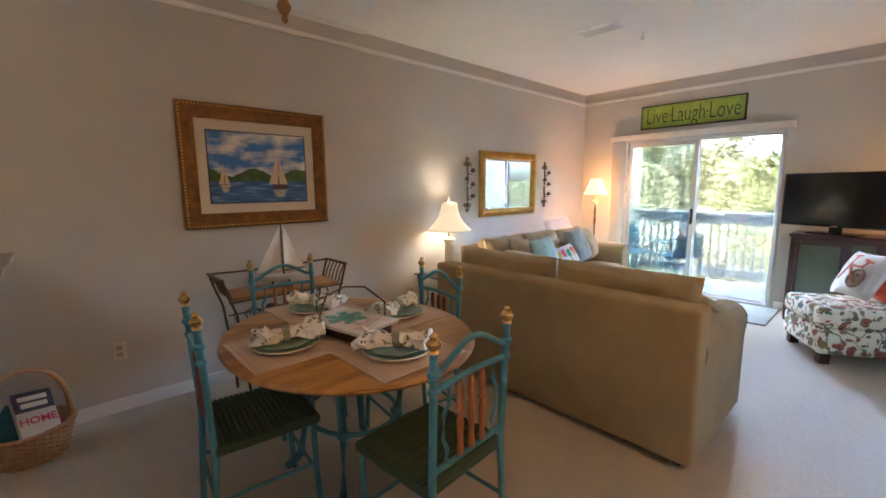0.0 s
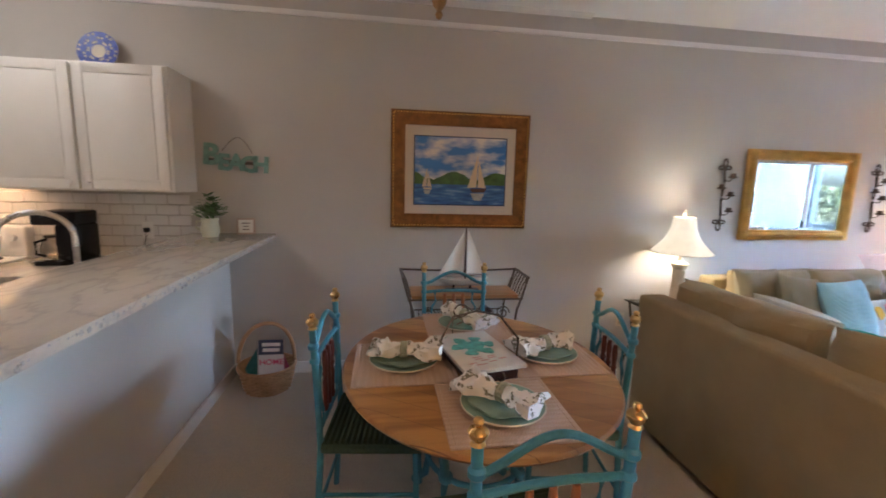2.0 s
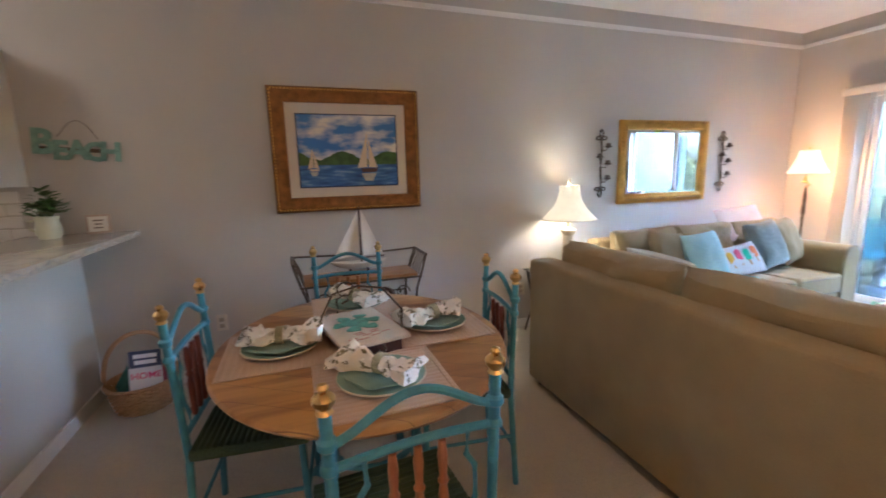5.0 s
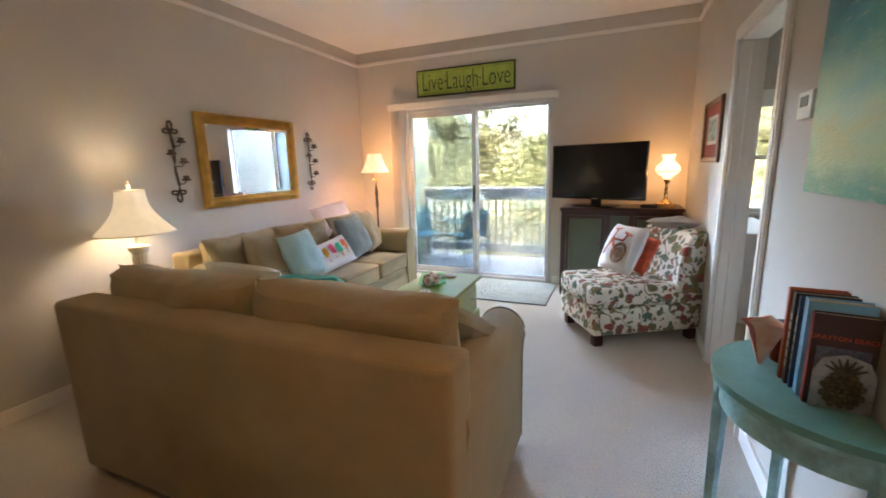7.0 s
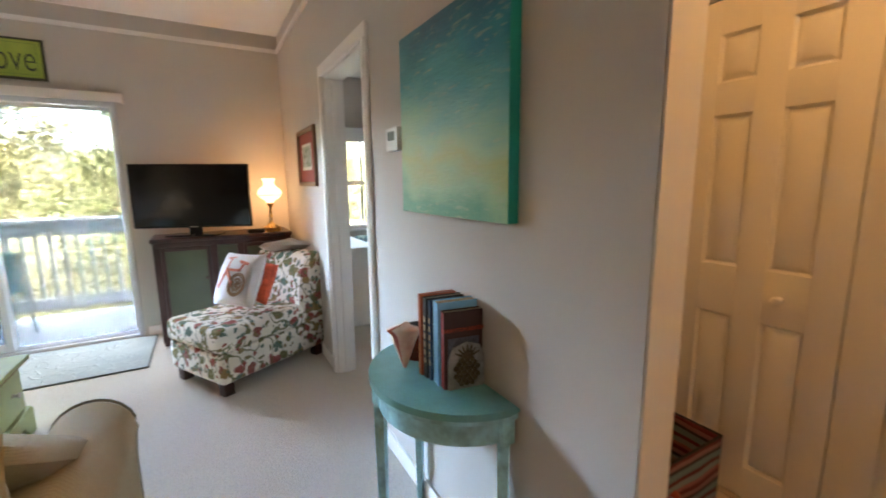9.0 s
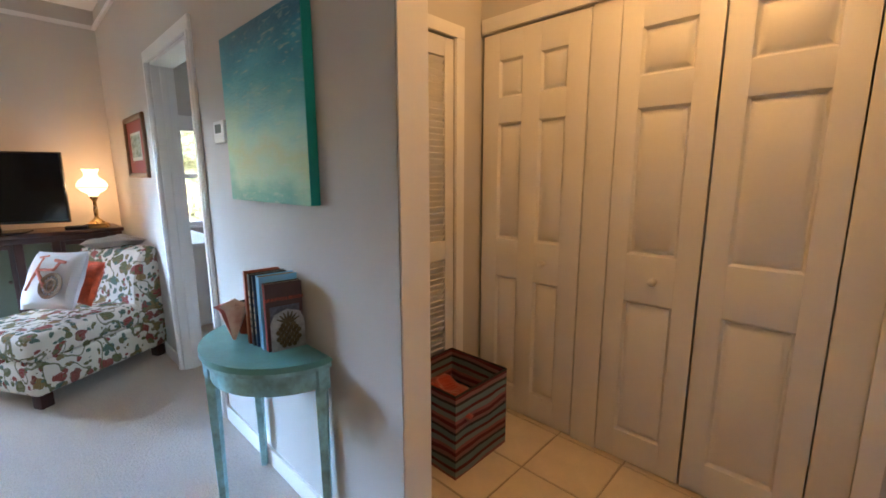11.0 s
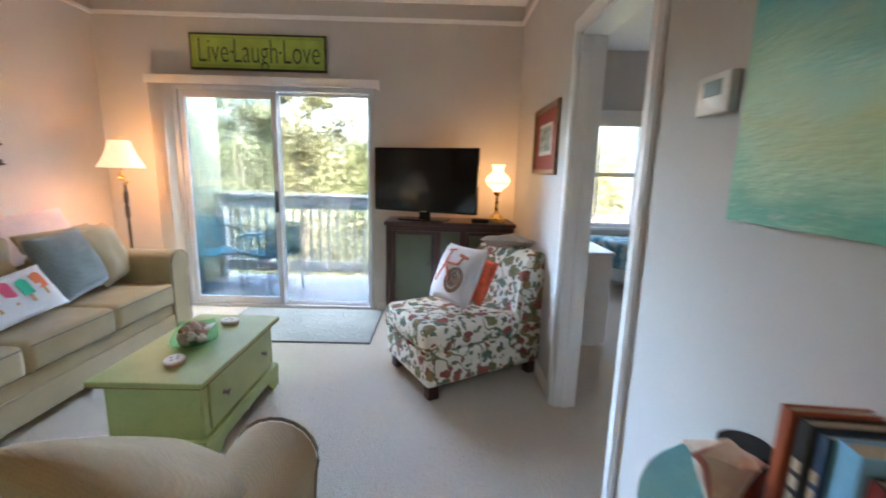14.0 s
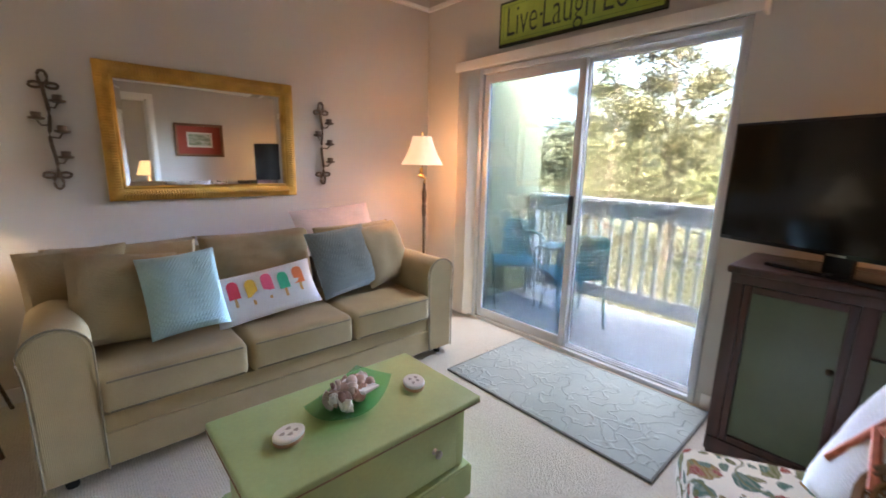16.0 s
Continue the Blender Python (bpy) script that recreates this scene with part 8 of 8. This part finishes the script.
    for k in range(14):
        a = k * 2.4
        rod(b, (0, 0, 0.085), (0.05 * math.cos(a), 0.05 * math.sin(a), 0.14 + 0.1 * rnd.random()), 0.0025, 0.0015, 5)
    part("stems", b, plain("green_stem", (0.06, 0.12, 0.03), 0.6), p)
    t = thing("small_sign", pose(-0.35, 3.35, 1.083, -8, 0, 12), "small white block sign with a tan frame", "sign")
    b = B()
    box(b, -0.06, 0.06, -0.012, 0.012, 0.0, 0.115, 0.003)
    part("block", b, plain("tan_block", (0.50, 0.40, 0.34), 0.6), t)
    b = B()
    box(b, -0.048, 0.048, -0.014, -0.0122, 0.012, 0.103)
    part("face", b, WHITE, t)
    b = B()
    for k, wd in enumerate((0.05, 0.036, 0.044)):
        box(b, -wd / 2, wd / 2, -0.0152, -0.0142, 0.075 - 0.022 * k, 0.083 - 0.022 * k)
    part("lettering_bar", b, plain("grey_print", (0.25, 0.23, 0.22), 0.6), t)


def backsplash():
    bed = B()
    box(bed, -3.39, -0.655, N - 0.008, N - 0.0005, 0.912, 1.355)
    wall = setting("backsplash", bed, plain("grey_tile_grout", (0.52, 0.50, 0.48), 0.9), "grey grout of the tiled splashback", "tiles")
    b = B()
    box(b, -0.0715, 0.0715, -0.006, 0.0, -0.033, 0.033, 0.003, 1)
    one = None
    for r in range(6):
        z = 0.912 + 0.037 + 0.0735 * r
        x = -0.735 - (0.0735 if r % 2 else 0)
        while x > -3.3:
            if one is None:
                one = part("tile", b, TILEW, wall)
                one.location = (x, N - 0.008, z)
            else:
                like(one, pose(x, N - 0.008, z), wall)
            x -= 0.148


peninsula()
wall_cabinets()
range_and_counter()
faucet()
coffee_maker()
ornaments()
# ---- bedroom through the doorway ----
def bedroom():
    w = thing("window_1", pose(BX, -1.95, 0), "white double-hung bedroom window pair", "window", kind="structure")
    b = B()
    for y0, y1 in ((-0.95, -0.90), (-0.03, 0.03), (0.90, 0.95)):
        box(b, 0.0, 0.10, y0, y1, 0.72, 1.98, 0.004)
    box(b, 0.0, 0.10, -0.90, 0.90, 1.93, 1.98, 0.004)
    box(b, 0.0, 0.10, -0.90, 0.90, 0.72, 0.77, 0.004)
    for y0, y1 in ((-0.90, -0.03), (0.03, 0.90)):
        box(b, 0.02, 0.07, y0, y1, 1.325, 1.375, 0.004)
        box(b, 0.03, 0.05, (y0 + y1) / 2 - 0.011, (y0 + y1) / 2 + 0.011, 0.77, 1.93, 0.002)
    part("window_frame", b, WHITE, w)
    for y0, y1 in ((-0.90, -0.03), (0.03, 0.90)):
        for z0, z1 in ((0.77, 1.325), (1.375, 1.93)):
            b = B()
            box(b, 0.038, 0.042, y0, y1, z0, z1)
            part("pane", b, BEDPANE, w)
    b = B()
    box(b, -0.05, 0.0, -1.0, 1.0, 0.69, 0.72, 0.004)
    part("window_sill", b, WHITE, w)
    b = B()
    box(b, -0.07, -0.002, -1.0, 1.0, 1.90, 2.08, 0.006)
    part("blind_valance", b, WHITE, w)
    d = thing("dresser", pose(5.72, -0.665, 0), "low white painted bedroom dresser", "dresser")
    b = B()
    box(b, -0.53, 0.53, -0.25, 0.25, 0.04, 0.74, 0.006)
    part("body", b, WHITE, d)
    b = B()
    box(b, -0.55, 0.55, -0.265, 0.255, 0.741, 0.765, 0.005)
    part("top", b, WHITE, d)
    for r in range(3):
        for s in (-1, 1):
            b = B()
            box(b, s * 0.26 - 0.245, s * 0.26 + 0.245, -0.268, -0.251, 0.07 + 0.22 * r, 0.27 + 0.22 * r, 0.004)
            k = part("drawer", b, WHITE, d)
            b = B()
            ball(b, (s * 0.26, -0.278, 0.17 + 0.22 * r), 0.013)
            part("knob", b, NICKEL, k)
    b = B()
    box(b, -0.5, 0.5, -0.22, 0.22, 0.0, 0.04)
    part("plinth", b, WHITE, d)
    # bed with a white spindle footboard
    p = thing("bed", pose(6.42, -1.72, 0, 0, 0, -62), "white spindle bed with a blue floral quilt", "bed")
    for x in (0.0, 1.35):
        b = B()
        rod(b, (x, 0, 0), (x, 0, 0.86), 0.028, 0.032, 12)
        q = part("bedpost", b, WHITE, p)
    b = B()
    box(b, 0.03, 1.32, -0.02, 0.02, 0.78, 0.85, 0.012)
    box(b, 0.03, 1.32, -0.018, 0.018, 0.26, 0.42, 0.008)
    part("footboard_rail", b, WHITE, p)
    b = B()
    box(b, -0.022, 0.022, -0.008, 0.008, 0.41, 0.79, 0.003, 1)
    one = part("slat", b, WHITE, p)
    one.location = (0.14, 0, 0)
    for k in range(1, 11):
        like(one, pose(0.14 + 0.108 * k, 0, 0))
    n = Nodes("blue_floral_quilt", 0.9)
    n.colour(n.ramp(n.noise(9.0, 4.0), [(0.38, (0.08, 0.20, 0.26)), (0.5, (0.30, 0.45, 0.48)), (0.6, (0.60, 0.64, 0.62)), (0.7, (0.10, 0.16, 0.16))]))
    n.bump(n.noise(30.0), 0.5, 0.01)
    b = B()
    box(b, 0.0, 1.35, 0.05, 1.0, 0.30, 0.62, 0.07, 3)
    part("quilt", b, n.m, p)
    b = B()
    box(b, 0.03, 1.32, 0.03, 1.0, 0.16, 0.30, 0.01)
    part("bed_frame", b, WHITE, p)
    for x in (0.06, 1.29):
        b = B()
        rod(b, (x, 0.95, 0), (x, 0.95, 0.17), 0.025)
        part("leg", b, WHITE, p)
    h = B()
    ball(h, (0, 0, 0), 0.085, 1.1, 1.0, 0.8, 14)
    rod(h, (0.05, -0.03, 0.02), (0.22, -0.10, 0.07), 0.016, 0.004, 8)
    o = new("straw_hat", put("straw_hat", h, plain("straw_tan", (0.50, 0.30, 0.14), 0.8, var=0.3, scale=40, bump=0.6)))
    o.matrix_basis = pose(6.42, -1.72, 0.90)
    tagged(o, "tan straw ornament on the bedpost", "ornament")
    # lamp and stand by the far wall
    l = thing("bedside_lamp", pose(4.55, -2.6, 0.62), "bedside lamp with an amber shade, lit", "lamp")
    b = B()
    lathe(b, [(0.0, 0), (0.07, 0.0), (0.06, 0.02), (0.03, 0.05), (0.045, 0.14), (0.05, 0.20), (0.02, 0.28), (0.012, 0.36), (0.0, 0.36)], seg=20)
    part("base", b, plain("white_ceramic", (0.7, 0.68, 0.64), 0.3), l)
    pleated_shade(l, 0.17, 0.10, 0.38, 0.62, glow("lit_amber_shade", (1.0, 0.58, 0.25), 0.006, (0.7, 0.55, 0.35)))
    t = thing("nightstand", pose(4.55, -2.6, 0), "white bedside stand with two drawers", "nightstand")
    b = B()
    box(b, -0.24, 0.24, -0.22, 0.22, 0.03, 0.60, 0.005)
    box(b, -0.26, 0.26, -0.24, 0.24, 0.60, 0.62, 0.004)
    box(b, -0.22, 0.22, -0.2, 0.2, 0.0, 0.03)
    part("body", b, WHITE, t)
    for k in range(2):
        b = B()
        box(b, -0.20, 0.20, 0.221, 0.236, 0.08 + 0.26 * k, 0.31 + 0.26 * k, 0.004)
        part("drawer", b, WHITE, t)


bedroom()
backsplash()
